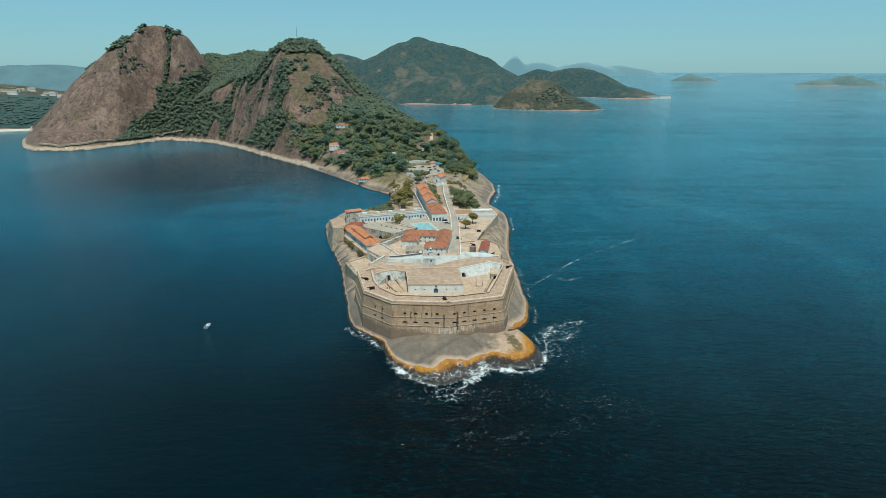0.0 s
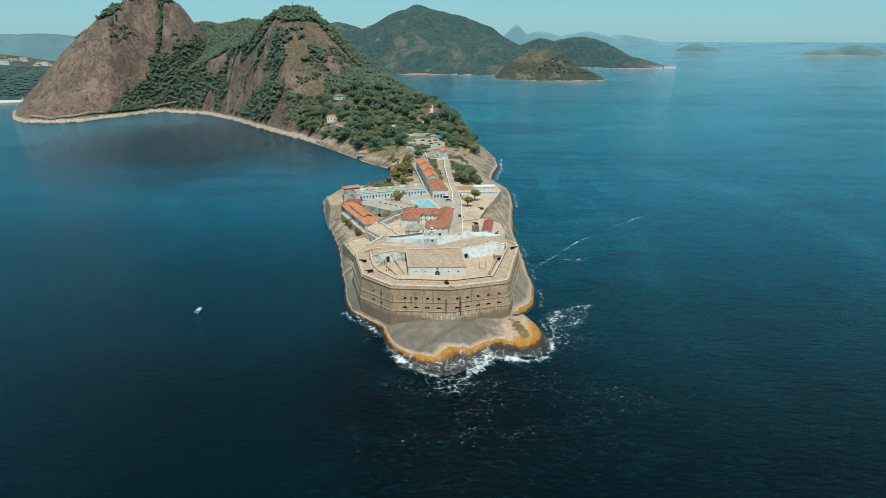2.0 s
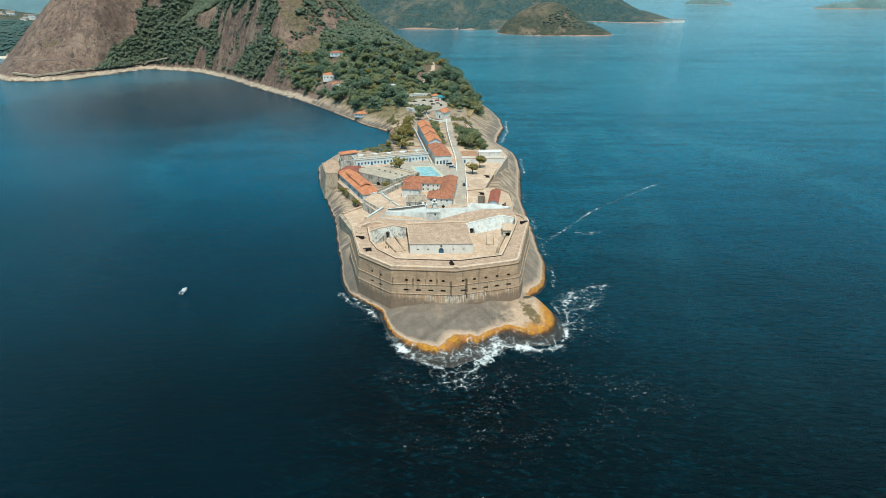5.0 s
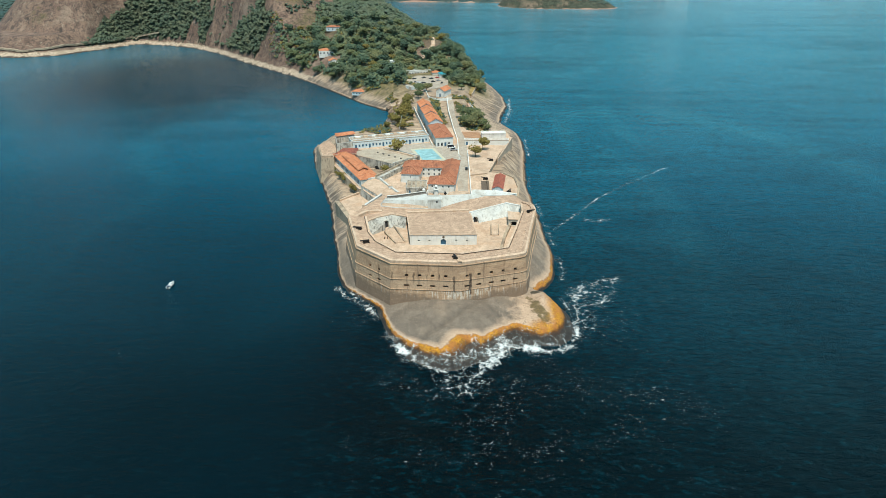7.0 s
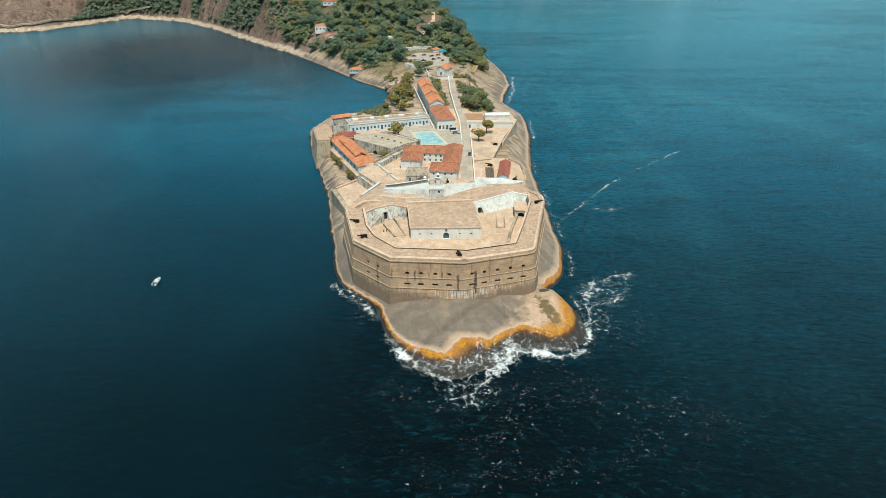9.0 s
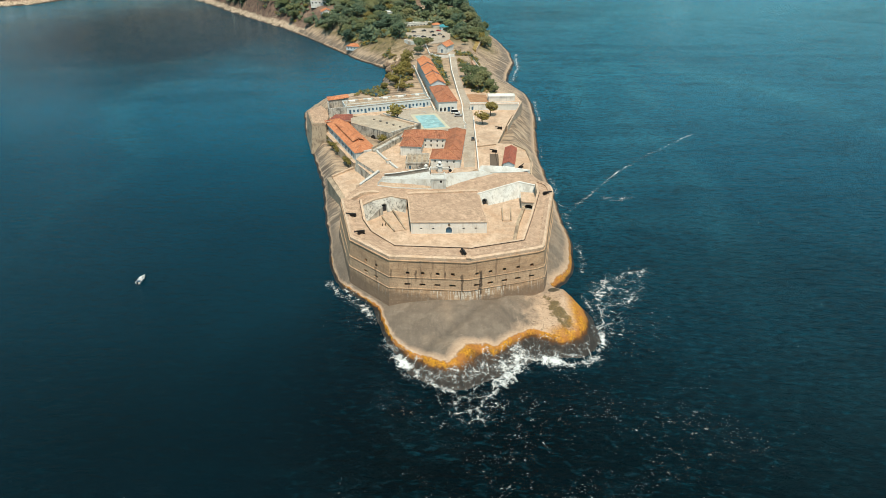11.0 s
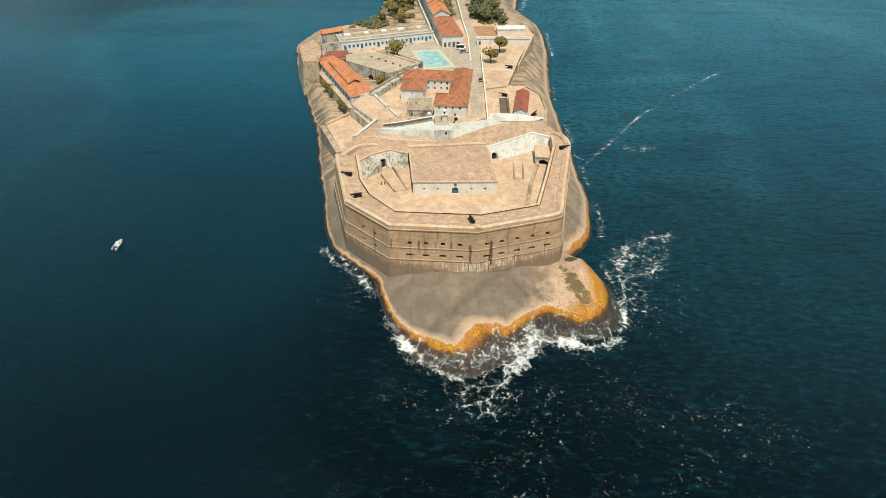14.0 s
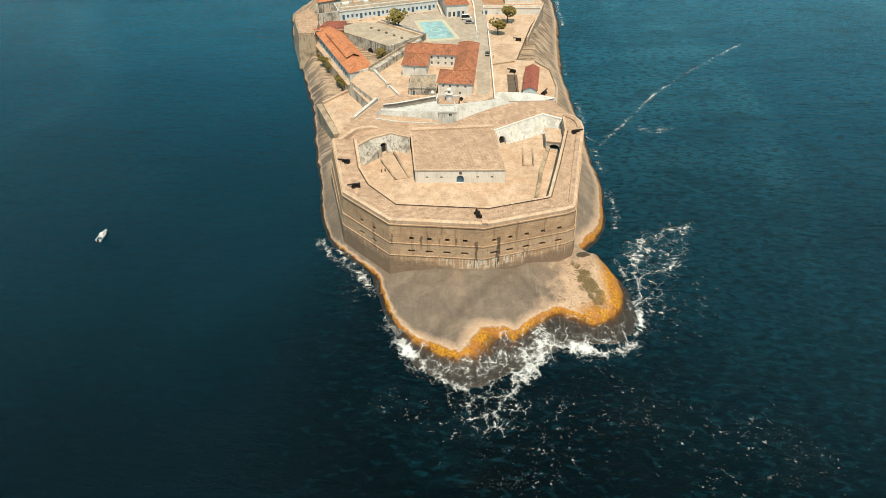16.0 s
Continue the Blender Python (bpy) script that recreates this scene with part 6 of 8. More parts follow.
strip(bm, [(12.6, 46.9, 16), (21.6, 47.4, 16), (32.5, 48.9, 16)], [(12.6, 46.9, 18.9), (21.6, 47.4, 18.9), (32.5, 48.9, 18.7)])
tagged(link("white_slope", bm, M_WHITE3), "white limewashed slope below the gun terrace wall", "wall")
low_wall("white_wall", [(14, 50.4), (25.5, 51.5), (36.5, 50.6)], 0.6, [(16, 20.8), (16, 20.2), (16, 18.9)], M_WHITE, "white limewashed wall closing the gun terrace")
st1 = house(7.6, 152.5, COURT, 2, 30, 3, 3.4, "flat", 0, M_WHITE, M_EARTH, "low white flat-roofed store with a single doorway", {"front": [(1.6, 0.02, 1.2, 2.2, M_BLUED)]}, name="store", category="building")
st2 = house(19.6, 170.5, COURT, 6, 17, 6, 3.0, "flat", 0, M_WHITE, M_WHITE, "small white flat-roofed store", {}, name="store", category="building")
bm = bmesh.new()
prism(bm, [(8.4, 156.5), (36, 158), (34, 170), (20, 169), (18, 186), (5, 188)], [(8.4, 156.5), (36, 158), (34, 170), (20, 169), (18, 186), (5, 188)], COURT + 0.01, COURT + 0.1)
tagged(link("clay_yard", bm, earth_material("red_clay", (0.36, 0.20, 0.11), (0.46, 0.27, 0.15))), "bare reddish clay yard behind the store", "ground", kind="structure")
for x, y, r in ((20.6, 79, 160), (24.6, 116, 175), (33, 59, 60)):
    cannon(x, y, 16.62 if y < 90 else 16.22, r)
for x, y in ((28.6, 60), (31, 74), (12.4, 95)):
    bm = bmesh.new()
    tube(bm, [(x, y, 16.2), (x, y, 17.6)], 0.35, 8, 0.25)
    tagged(link("bollard", bm, M_RIM), "short pale stone post on the gun terrace", "post")

# ---- beyond the court: chapel, car park, beach houses ----
g = lambda x, y: float(ground_height(x, y))
chapel = house(-20.5, 296, g(-16, 300) - 1, -22, 8, 15, 6.2, "gable", 2.6, M_WHITE, M_TILE_O, "small white chapel with a steep orange tiled roof", {"front": [(4, 1.02, 1.5, 2.8, M_BLUED), (2, 4.2, 0.7, 1.0), (6, 4.2, 0.7, 1.0)], "right": [(u, 3, 0.8, 1.5) for u in (3, 7, 11)]}, name="chapel", category="chapel")
low_wall("chapel_wall", [(-27, 288), (-19, 278), (-6, 284)], 0.7, [(15, 20.6), (15, 20.4), (15, 20.4)], M_WHITE, "white forecourt wall of the chapel")
low_wall("chapel_wall", [(-27, 288), (-32, 318), (-52, 334)], -0.6, [(15, 20.6), (17, 21), (17, 21.5)], M_WHITE, "white wall between chapel and car park")
bm = bmesh.new()
CP = [(-60, 352), (-48, 330), (-27, 322), (-12, 334), (-12, 372), (-22, 394), (-46, 392)]
prism(bm, CP, CP, 10, 20.8)
tagged(link("car_park", bm, M_ASPH), "grey concrete car park below the wood", "car park", kind="structure")
house(-57, 398, 19.6, 24, 34, 7, 4.2, "flat", 0, M_WHITE, M_WHITE, "long low white pavilion behind the car park", {"front": [(u, 0.9, 1.6, 1.8) for u in np.arange(3, 32, 3.2)]}, name="pavilion", category="building")
house(-22, 384, 20.2, 10, 17, 11, 3.4, "hip", 1.8, M_BLUEW, plain("turquoise_sheet_roof", (0.05, 0.28, 0.33), 0.5, 0.2), "kiosk with a turquoise sheet roof", {"front": [(u, 0.6, 2.2, 1.8) for u in (3, 7, 11)]}, name="kiosk", category="building")
house(-30, 396, 20.2, 20, 8, 6, 3.0, "hip", 1.4, M_WHITE, M_TILE_O, "small kiosk with an orange roof", {}, name="kiosk", category="building")
house(-111, 366, 5.0, -10, 12.5, 8.5, 3.8, "hip", 1.9, M_BLUEW, M_TILE_O, "little blue beach house with an orange hipped roof", {"front": [(u, 1.4, 1.3, 1.3) for u in (2, 5, 8, 11)], "right": [(u, 1.4, 1.2, 1.3) for u in (2.4, 6)]}, name="beach_house", category="house")
house(-153, 456, g(-147, 460) - 1, 20, 11, 11, 4.4, "gable", 2.6, M_WHITE, M_TILE_O, "white cottage with an orange gable roof", {"front": [(3, 1.6, 1.2, 1.3), (8, 1.6, 1.2, 1.3)]}, name="cottage", category="house")
house(-172, 487, g(-165, 492) - 2, 14, 17, 14, 8, "hip", 2.2, M_WHITE, M_TILE_O, "large white house on the slope with an orange roof", {"front": [(u, 4.4, 1.6, 1.8) for u in (2, 6, 10, 14)]}, name="villa", category="house", eave=0.1)
house(-178, 560, g(-170, 564) - 1, 10, 19, 9, 5, "hip", 2.2, M_BLUEW, M_TILE, "pale blue house among the trees", {"front": [(u, 1.8, 1.6, 1.6) for u in (3, 8, 14)]}, name="villa", category="house")
house(-112, 462, g(-106, 466) - 1, 12, 14, 8, 3.6, "gable", 1.8, M_BEIGEW, M_TILE_O, "cottage half hidden by trees", {}, name="cottage", category="house")
house(-84, 436, g(-80, 440) - 1, 0, 9, 8, 5, "flat", 0, M_BLUEW, M_WHITE, "small pale blue house among the trees", {"front": [(2.4, 1.8, 1, 1.4), (6, 1.8, 1, 1.4)]}, name="cottage", category="house")
ribbon("path", [(-46, 440), (-44, 470), (-36, 500), (-40, 552)], 4, M_EARTH, "bare earth track climbing into the wood", "path", 0.5)
ribbon("road", [(-694, 648), (-658, 643), (-624, 663), (-597, 728), (-573, 803), (-520, 795)], 5, M_BEIGEW, "coast road along the foot of the rock dome", "road", 0.3)

# ---- vehicles and the boat ----
M_TYRE = plain("tyre_rubber", (0.02, 0.02, 0.02), 0.9)
M_CARGLASS = plain("tinted_car_glass", (0.02, 0.024, 0.03), 0.08, 0.1)


def car(x, y, z, rz, body, label, length=4.3, height=1.5, van=False):
    t = thing("van" if van else "car", x, y, z, rz, label, "van" if van else "car", "parked vehicles")
    L, W = length / 2, 0.88
    bm = bmesh.new()
    q = [(-L, -W), (L, -W), (L, W), (-L, W)]
    prism(bm, q, [(-L + 0.05, -W + 0.06), (L - 0.05, -W + 0.06), (L - 0.05, W - 0.06), (-L + 0.05, W - 0.06)], 0.32, 0.92)
    bmesh.ops.bevel(bm, geom=bm.edges[:], offset=0.08, segments=1, affect="EDGES")
    part("body", bm, body, t)
    a, b = (-L + 0.15, L - 1.0) if van else (-L + 0.5, L - 1.35)
    bm = bmesh.new()
    prism(bm, [(a, -W + 0.08), (b, -W + 0.08), (b, W - 0.08), (a, W - 0.08)], [(a + 0.3, -W + 0.2), (b - 0.5, -W + 0.2), (b - 0.5, W - 0.2), (a + 0.3, W - 0.2)], 0.9, height - 0.06)
    part("cabin_glass", bm, M_CARGLASS, t)
    bm = bmesh.new()
    box(bm, a + 0.28, -W + 0.18, height - 0.08, b - 0.48, W - 0.18, height)
    part("roof", bm, body, t)
    for u in (-L + 0.8, L - 0.8):
        for s in (-1, 1):
            bm = bmesh.new()
            tube(bm, [(u, s * (W - 0.18), 0.33), (u, s * (W + 0.02), 0.33)], 0.33, 12)
            part("wheel", bm, M_TYRE, t)
    for s in (-0.6, 0.6):
        bm = bmesh.new()
        box(bm, L - 0.06, s - 0.18, 0.62, L + 0.02, s + 0.18, 0.78)
        part("headlight", bm, M_FRAME, t)


P_WHITE, P_DARK = plain("white_car_paint", (0.75, 0.75, 0.74), 0.25, 0.05), plain("dark_car_paint", (0.03, 0.033, 0.038), 0.25, 0.1)
P_GREY, P_RED = plain("grey_car_paint", (0.3, 0.31, 0.32), 0.3, 0.1), plain("red_car_paint", (0.35, 0.03, 0.025), 0.3, 0.1)
car(-1.2, 145.5, COURT + 0.06, 8, P_WHITE, "white delivery van parked in the paved court", 5.6, 2.5, True)
car(0.6, 139.6, COURT + 0.06, 10, P_GREY, "grey pickup parked beside the van", 5.0, 1.8)
car(-2.2, 150.8, COURT + 0.06, 8, P_DARK, "dark car parked close to the porch", 4.2, 1.5)
car(9.6, 99.5, COURT + 0.13, 92, P_DARK, "dark hatchback parked on the narrow road", 3.9, 1.5)
rc = random.Random(4)
for x, y, r in ((-44, 352, 20), (-40, 350, 20), (-36, 349, 24), (-30, 343, 100), (-27, 356, 30), (-22, 362, 20), (-30, 372, 200), (-38, 377, 190), (-18, 350, 80), (-47, 371, 10), (-24, 378, 0)):
    car(x, y, 20.8, r, rc.choice((P_DARK, P_GREY, P_WHITE, P_DARK, P_RED)), "small car parked in the concrete car park")

boat = thing("motor_boat", -119, -21.5, 0.0, 90, "small white motor boat with an open cockpit on the calm sea", "boat")
boat.scale = (0.82, 0.78, 0.82)
bm = bmesh.new()
hullx = np.linspace(-3.4, 3.8, 9)
rows = []
for x in hullx:
    k = max(0.03, 1 - max(0, (x - 0.6) / 3.25) ** 2.0)
    rows.append([bm.verts.new(p) for p in ((x, -1.35 * k, 1.0 + 0.1 * (1 - k)), (x, -1.05 * k, 0.1), (x, 0, -0.3), (x, 1.05 * k, 0.1), (x, 1.35 * k, 1.0 + 0.1 * (1 - k)))])
for a, b in zip(rows, rows[1:]):
    for j in range(4):
        bm.faces.new((a[j], a[j + 1], b[j + 1], b[j]))
bm.faces.new(rows[0])
bmesh.ops.recalc_face_normals(bm, faces=bm.faces)
part("hull", bm, P_WHITE, boat)
bm = bmesh.new()
prism(bm, [(-3.3, -1.25), (0.8, -1.25), (3.3, -0.25), (3.3, 0.25), (0.8, 1.25), (-3.3, 1.25)], [(-3.3, -1.25), (0.8, -1.25), (3.3, -0.25), (3.3, 0.25), (0.8, 1.25), (-3.3, 1.25)], 0.7, 0.82)
part("deck", bm, plain("grey_boat_deck", (0.42, 0.42, 0.4), 0.7), boat)
bm = bmesh.new()
prism(bm, [(-0.6, -0.8), (1.0, -0.8), (1.0, 0.8), (-0.6, 0.8)], [(-0.4, -0.7), (0.5, -0.7), (0.5, 0.7), (-0.4, 0.7)], 0.82, 1.9)
part("console", bm, P_WHITE, boat)
bm = bmesh.new()
box(bm, -2.6, -0.9, 0.82, -1.9, 0.9, 1.2)
part("bench", bm, M_BLUED, boat)
bm = bmesh.new()
box(bm, -3.9, -0.3, 0.3, -3.3, 0.3, 1.4)
part("outboard", bm, P_DARK, boat)

# lawn, paved landing and mast beyond the court
bm = bmesh.new()
LW = [(6.3, 322), (11.4, 315), (19.3, 384), (15, 391)]
prism(bm, LW, LW, 6, 17.4)
tagged(link("lawn", bm, earth_material("dry_lawn", (0.24, 0.17, 0.055), (0.36, 0.26, 0.09))), "small dry yellow lawn on a walled terrace", "lawn", kind="structure")
low_wall("lawn_wall", [LW[1], LW[2], LW[3]], -0.5, (8, 17.9), M_RIM, "low pale wall round the small lawn")
low_wall("landing_wall", [(7.5, 278), (11.5, 258), (15.5, 226)], 2.2, [(10, 16.9), (10, 16.4), (10, 16)], earth_material("pink_paving", (0.48, 0.30, 0.21), (0.56, 0.38, 0.28)), "raised pinkish paved landing above the rock slab", "landing")
low_wall("landing_wall", [(9.9, 278), (13.9, 258), (17.8, 226)], -0.5, [(10, 17.6), (10, 17.2), (10, 16.8)], M_WHITE2, "low white wall along the paved landing")
summit = thing("summit_mast", -277, 736, g(-277, 736), 0, "thin steel mast on the wooded hilltop", "mast")
bm = bmesh.new()
tube(bm, [(0, 0, -1), (0, 0, 24)], 0.35, 6, 0.2)
part("pole", bm, M_IRON, summit)
mast = thing("mast", -42.5, 194.8, 14, 0, "tall pale leaning mast beside the olive trees", "mast")
bm = bmesh.new()
tube(bm, [(0, 0, 0), (2.4, 0.4, 11)], 0.16, 6, 0.08)
part("pole", bm, M_FRAME, mast)

# boulders on the inner side of the isthmus
def boulder(x, y, z, size, seed):
    rng = np.random.default_rng(seed)
    bm = bmesh.new()
    bmesh.ops.create_icosphere(bm, subdivisions=3, radius=1)
    axes = rng.normal(size=(7, 3))
    axes /= np.linalg.norm(axes, axis=1, keepdims=True)
    for v in bm.verts:
        p = np.array(v.co)
        k = 1.0
        for a in axes:
            k = min(k, 0.78 / float(p @ a)) if p @ a > 0.78 else k
        v.co = Vector(p * k * (size * np.array([1.25, 1.0, 0.7])) * (1 + 0.06 * math.sin(9 * p[0] + seed) * math.sin(7 * p[1])))
    ob = tagged(link("boulder", bm, M_ROCK, smooth=True), "rounded brown boulder lying on the rocky isthmus", "boulder", "boulders of the isthmus")
    ob.matrix_world = pose(x, y, z, 0, 0, float(rng.uniform(0, 180)))


for k, (x, y, size) in enumerate(((-66, 306, 4.2), (-60, 300, 5.2), (-53, 296, 4.6), (-58, 312, 5.0), (-50, 305, 4.0), (-66, 318, 3.6), (-46, 292, 3.4), (-59, 272, 2.6), (-56, 262, 3.0), (-53, 252, 2.4), (-58, 240, 2.8), (-55, 232, 2.0), (-47, 280, 3.0))):
    boulder(x, y, g(x, y) + size * 0.12, size, 100 + k)

# ---- small things of the court ----
def lamp_post(x, y, z, h):
    t = thing("lamp_post", x, y, z, 0, "slim pale lamp post standing in the paved court", "lamp post", "lamp posts")
    bm = bmesh.new()
    tube(bm, [(0, 0, 0), (0, 0, h)], 0.11, 8, 0.06)
    part("pole", bm, M_FRAME, t)
    bm = bmesh.new()
    tube(bm, [(0, 0, h), (0.9, 0, h + 0.25)], 0.05, 6)
    part("arm", bm, M_FRAME, t)
    bm = bmesh.new()
    box(bm, 0.7, -0.16, h + 0.14, 1.4, 0.16, h + 0.3)
    part("lamp_head", bm, M_IRON, t)
    bm = bmesh.new()
    box(bm, -0.25, -0.25, 0, 0.25, 0.25, 0.25)
    part("base", bm, M_RIM, t)


for q in ((-27.5, 129.1, COURT, 8.0), (13.2, 133, 16.2, 6.5)):
    lamp_post(*q)
for x, y, w, d, h in ((5.2, 119, 1.6, 0.5, 0.5), (4.6, 121.5, 0.5, 2.2, 0.5), (5.6, 124, 1.2, 0.5, 0.5), (5.0, 127, 0.5, 2.6, 0.5)):
    bm = bmesh.new()
    box(bm, -w / 2, -d / 2, -0.3, w / 2, d / 2, h, pose(x, y, COURT + 0.06, 0, 0, 8))
    bmesh.ops.bevel(bm, geom=bm.edges[:], offset=0.06, segments=1, affect="EDGES")
    tagged(link("kerb_block", bm, M_WHITE2), "low whitewashed kerb block beside the road", "kerb", "kerb blocks")
for k in range(7):
    t = thing("bench", -63 + k * 6.6, 137.4 + k * 2.67, COURT + 0.05, 22, "plain pale concrete bench in front of the barrack", "bench", "benches by the barrack")
    bm = bmesh.new()
    box(bm, -0.9, -0.25, 0.4, 0.9, 0.25, 0.52)
    part("seat", bm, M_RIM, t)
    for u in (-0.65, 0.65):
        bm = bmesh.new()
        box(bm, u - 0.1, -0.2, 0, u + 0.1, 0.2, 0.4)
        part("leg", bm, M_RIM, t)
hatch = thing("roof_hatch", -31.6, 61.2, 17, 30, "small white masonry hatch on the terrace edge", "hatch")
bm = bmesh.new()
box(bm, -1.0, -0.8, 0, 1.0, 0.8, 1.5)
part("body", bm, M_WHITE, hatch)
bm = bmesh.new()
box(bm, -1.15, -0.95, 1.5, 1.15, 0.95, 1.65)
part("cap", bm, M_RIM, hatch)

# ---- trees ----
def ico():
    bm = bmesh.new()
    bmesh.ops.create_icosphere(bm, subdivisions=1, radius=1)
    v = np.array([x.co[:] for x in bm.verts])
    f = np.array([[x.index for x in g.verts] for g in bm.faces])
    bm.free()
    return v, f


ICO_V, ICO_F = ico()
# an open cap of fifteen faces, and one of five, for crowns far off
CAP_V = np.array([(math.cos(k * 1.2566), math.sin(k * 1.2566), -0.25) for k in range(5)] + [(0.72 * math.cos(k * 1.2566 + 0.628), 0.72 * math.sin(k * 1.2566 + 0.628), 0.5) for k in range(5)] + [(0, 0, 0.95)])
CAP_F = np.array([(k, (k + 1) % 5, 5 + k) for k in range(5)] + [((k + 1) % 5, 5 + (k + 1) % 5, 5 + k) for k in range(5)] + [(5 + k, 5 + (k + 1) % 5, 10) for k in range(5)])
TENT_V = np.array([(math.cos(k * 1.2566), math.sin(k * 1.2566), -0.2) for k in range(5)] + [(0, 0, 0.9)])
TENT_F = np.array([(k, (k + 1) % 5, 5) for k in range(5)])


def clump_mesh(name, centres, radii, mat, rng, leaves=0, leaf=0.5, flat=0.75, shape=None):
    """Many small uneven clumps, with loose leaves standing out of them, in one mesh."""
    n = len(centres)
    base_v, base_f = shape or (ICO_V, ICO_F)
    nv = len(base_v)
    wob = 1 + rng.uniform(-0.34, 0.34, (n, nv, 1))
    v = base_v[None] * wob * radii[:, None, None] * np.array([1, 1, flat])
    a = rng.uniform(0, 6.28, n)
    c, s = np.cos(a)[:, None], np.sin(a)[:, None]
    v = np.stack([v[..., 0] * c - v[..., 1] * s, v[..., 0] * s + v[..., 1] * c, v[..., 2]], -1) + centres[:, None]
    verts = v.reshape(-1, 3)
    faces = (base_f[None] + (np.arange(n) * nv)[:, None, None]).reshape(-1, 3).tolist()
    if leaves:
        k = rng.integers(0, n, leaves)
        d = rng.normal(size=(leaves, 3))
        d /= np.linalg.norm(d, axis=1, keepdims=True)
        o = centres[k] + d * radii[k, None] * rng.uniform(0.85, 1.3, (leaves, 1)) * np.array([1, 1, flat])
        t = rng.normal(size=(leaves, 3))
        t /= np.linalg.norm(t, axis=1, keepdims=True)
        b = np.cross(d, t)
        q = np.stack([o + t * leaf, o + b * leaf * 0.7 + d * leaf * 0.4, o - t * leaf], 1)
        base = len(verts)
        verts = np.concatenate([verts, q.reshape(-1, 3)])
        faces += (np.arange(leaves * 3).reshape(-1, 3) + base).tolist()
    me = bpy.data.meshes.new(name)
    me.from_pydata(verts.tolist(), [], faces)
    me.materials.append(mat)
    return me


def crown_points(rng, n, rx, rz, zc):
    """Clump centres in an uneven crown with lobes and gaps."""
    lobes = [(rng.uniform(-0.5, 0.5, 2) * rx, rng.uniform(-0.25, 0.35) * rz, rng.uniform(0.45, 0.75)) for _ in range(6)]
    pts = []
    while len(pts) < n:
        (lx, ly), lz, lr = lobes[rng.integers(0, 6)]
        d = rng.normal(size=3)
        d /= np.linalg.norm(d)
        r = lr * rng.uniform(0.7, 1.0)
        p = np.array([lx + d[0] * r * rx, ly + d[1] * r * rx, zc + lz + d[2] * r * rz])
        if p[2] > zc - rz * 0.75:
            pts.append(p)
    return np.array(pts)


def make_tree(seed, height, spread, mat, label, group):
    rng = np.random.default_rng(seed)
    t = thing("tree", 0, 0, -500, 0, label, "tree", group)
    zc, rz = height * 0.66, height * 0.36
    pts = crown_points(rng, 300, spread, rz, zc)
    rad = rng.uniform(0.05, 0.15, 300) * spread
    cr = new("crown", clump_mesh("crown", pts, rad, mat, rng, 2400, 0.032 * spread + 0.05, 0.9, (CAP_V, CAP_F)))
    cr.parent = t
    bm = bmesh.new()
    lean = rng.uniform(-0.4, 0.4, 2)
    fork = Vector((lean[0], lean[1], height * 0.36))
    tube(bm, [(0, 0, -0.6), (lean[0] * 0.4, lean[1] * 0.4, height * 0.18), fork], height * 0.035 + 0.06, 8, height * 0.024 + 0.03)
    for k in range(5):
        a = k * 1.26 + rng.uniform(-0.3, 0.3)
        tip = Vector((math.cos(a) * spread * 0.6, math.sin(a) * spread * 0.6, zc + rng.uniform(-0.1, 0.2) * rz))
        tube(bm, [fork, fork.lerp(tip, 0.5) + Vector((0, 0, height * 0.05)), tip], height * 0.018 + 0.03, 6, 0.04)
    part("trunk", bm, M_BARK, t)
    return t


M_LEAF_C = leaf_material("glossy_dark_leaves", (0.036, 0.084, 0.056), (0.120, 0.165, 0.080), (0.19, 0.185, 0.08))
KINDS = {"olive": [make_tree(20 + k, 7.6, 3.9, M_LEAF_Y, "spreading tree with dry olive-yellow leaves", "trees of the fort") for k in range(3)],
         "green": [make_tree(40 + k, 10, 5.6, M_LEAF_N, "broad green tree with an uneven crown", "trees by the lane") for k in range(4)],
         "dark": [make_tree(60 + k, 11, 6.0, M_LEAF_C, "tall dark green broadleaf tree", "trees of the slope") for k in range(4)]}
rt = random.Random(11)


def plant(kind, x, y, s=1.0, z=None):
    z = g(x, y) if z is None else z
    m = pose(x, y, z - 0.1, 0, 0, rt.uniform(0, 360)) @ Matrix.Diagonal((s, s, s * rt.uniform(0.9, 1.1), 1))
    t = copy_thing(rt.choice(KINDS[kind]), Matrix())
    t.matrix_basis = m


plant("olive", -34.5, 127, 1.35, COURT)
plant("olive", 20, 139, 1.15, 16.2)
plant("olive", 15, 124, 1.05, 16.2)
for x, y, s, z in ((-39.5, 100.5, 0.75, 12.2), (-37.5, 103, 0.5, 12.2), (32, 126, 0.5, 9.5)):
    plant("olive", x, y, s, z)
rp = random.Random(5)
for u, size, z in ((3, 0.4, 9.0), (5.5, 0.55, 8.4), (8, 0.5, 8.8), (10, 0.35, 9.2), (12, 0.3, 8.0), (24, 0.45, 8.6), (26.5, 0.6, 8.0), (29, 0.65, 8.4), (31.5, 0.55, 8.9), (34, 0.4, 9.2), (40, 0.35, 8.2), (44, 0.4, 9.0)):
    plant("olive", -51.4 - u * 0.477 - rp.uniform(0.2, 1.6), 72.8 + u * 0.879, size, z)
for x, y, s in ((8, 203, 1.0), (13, 197, 1.0), (17, 209, 1.05), (9, 218, 1.15), (5, 230, 0.9), (15, 224, 1.0), (1, 250, 0.55), (21, 200, 0.8), (24, 193, 0.6), (11, 238, 0.7)):
    plant("green", x, y, s)
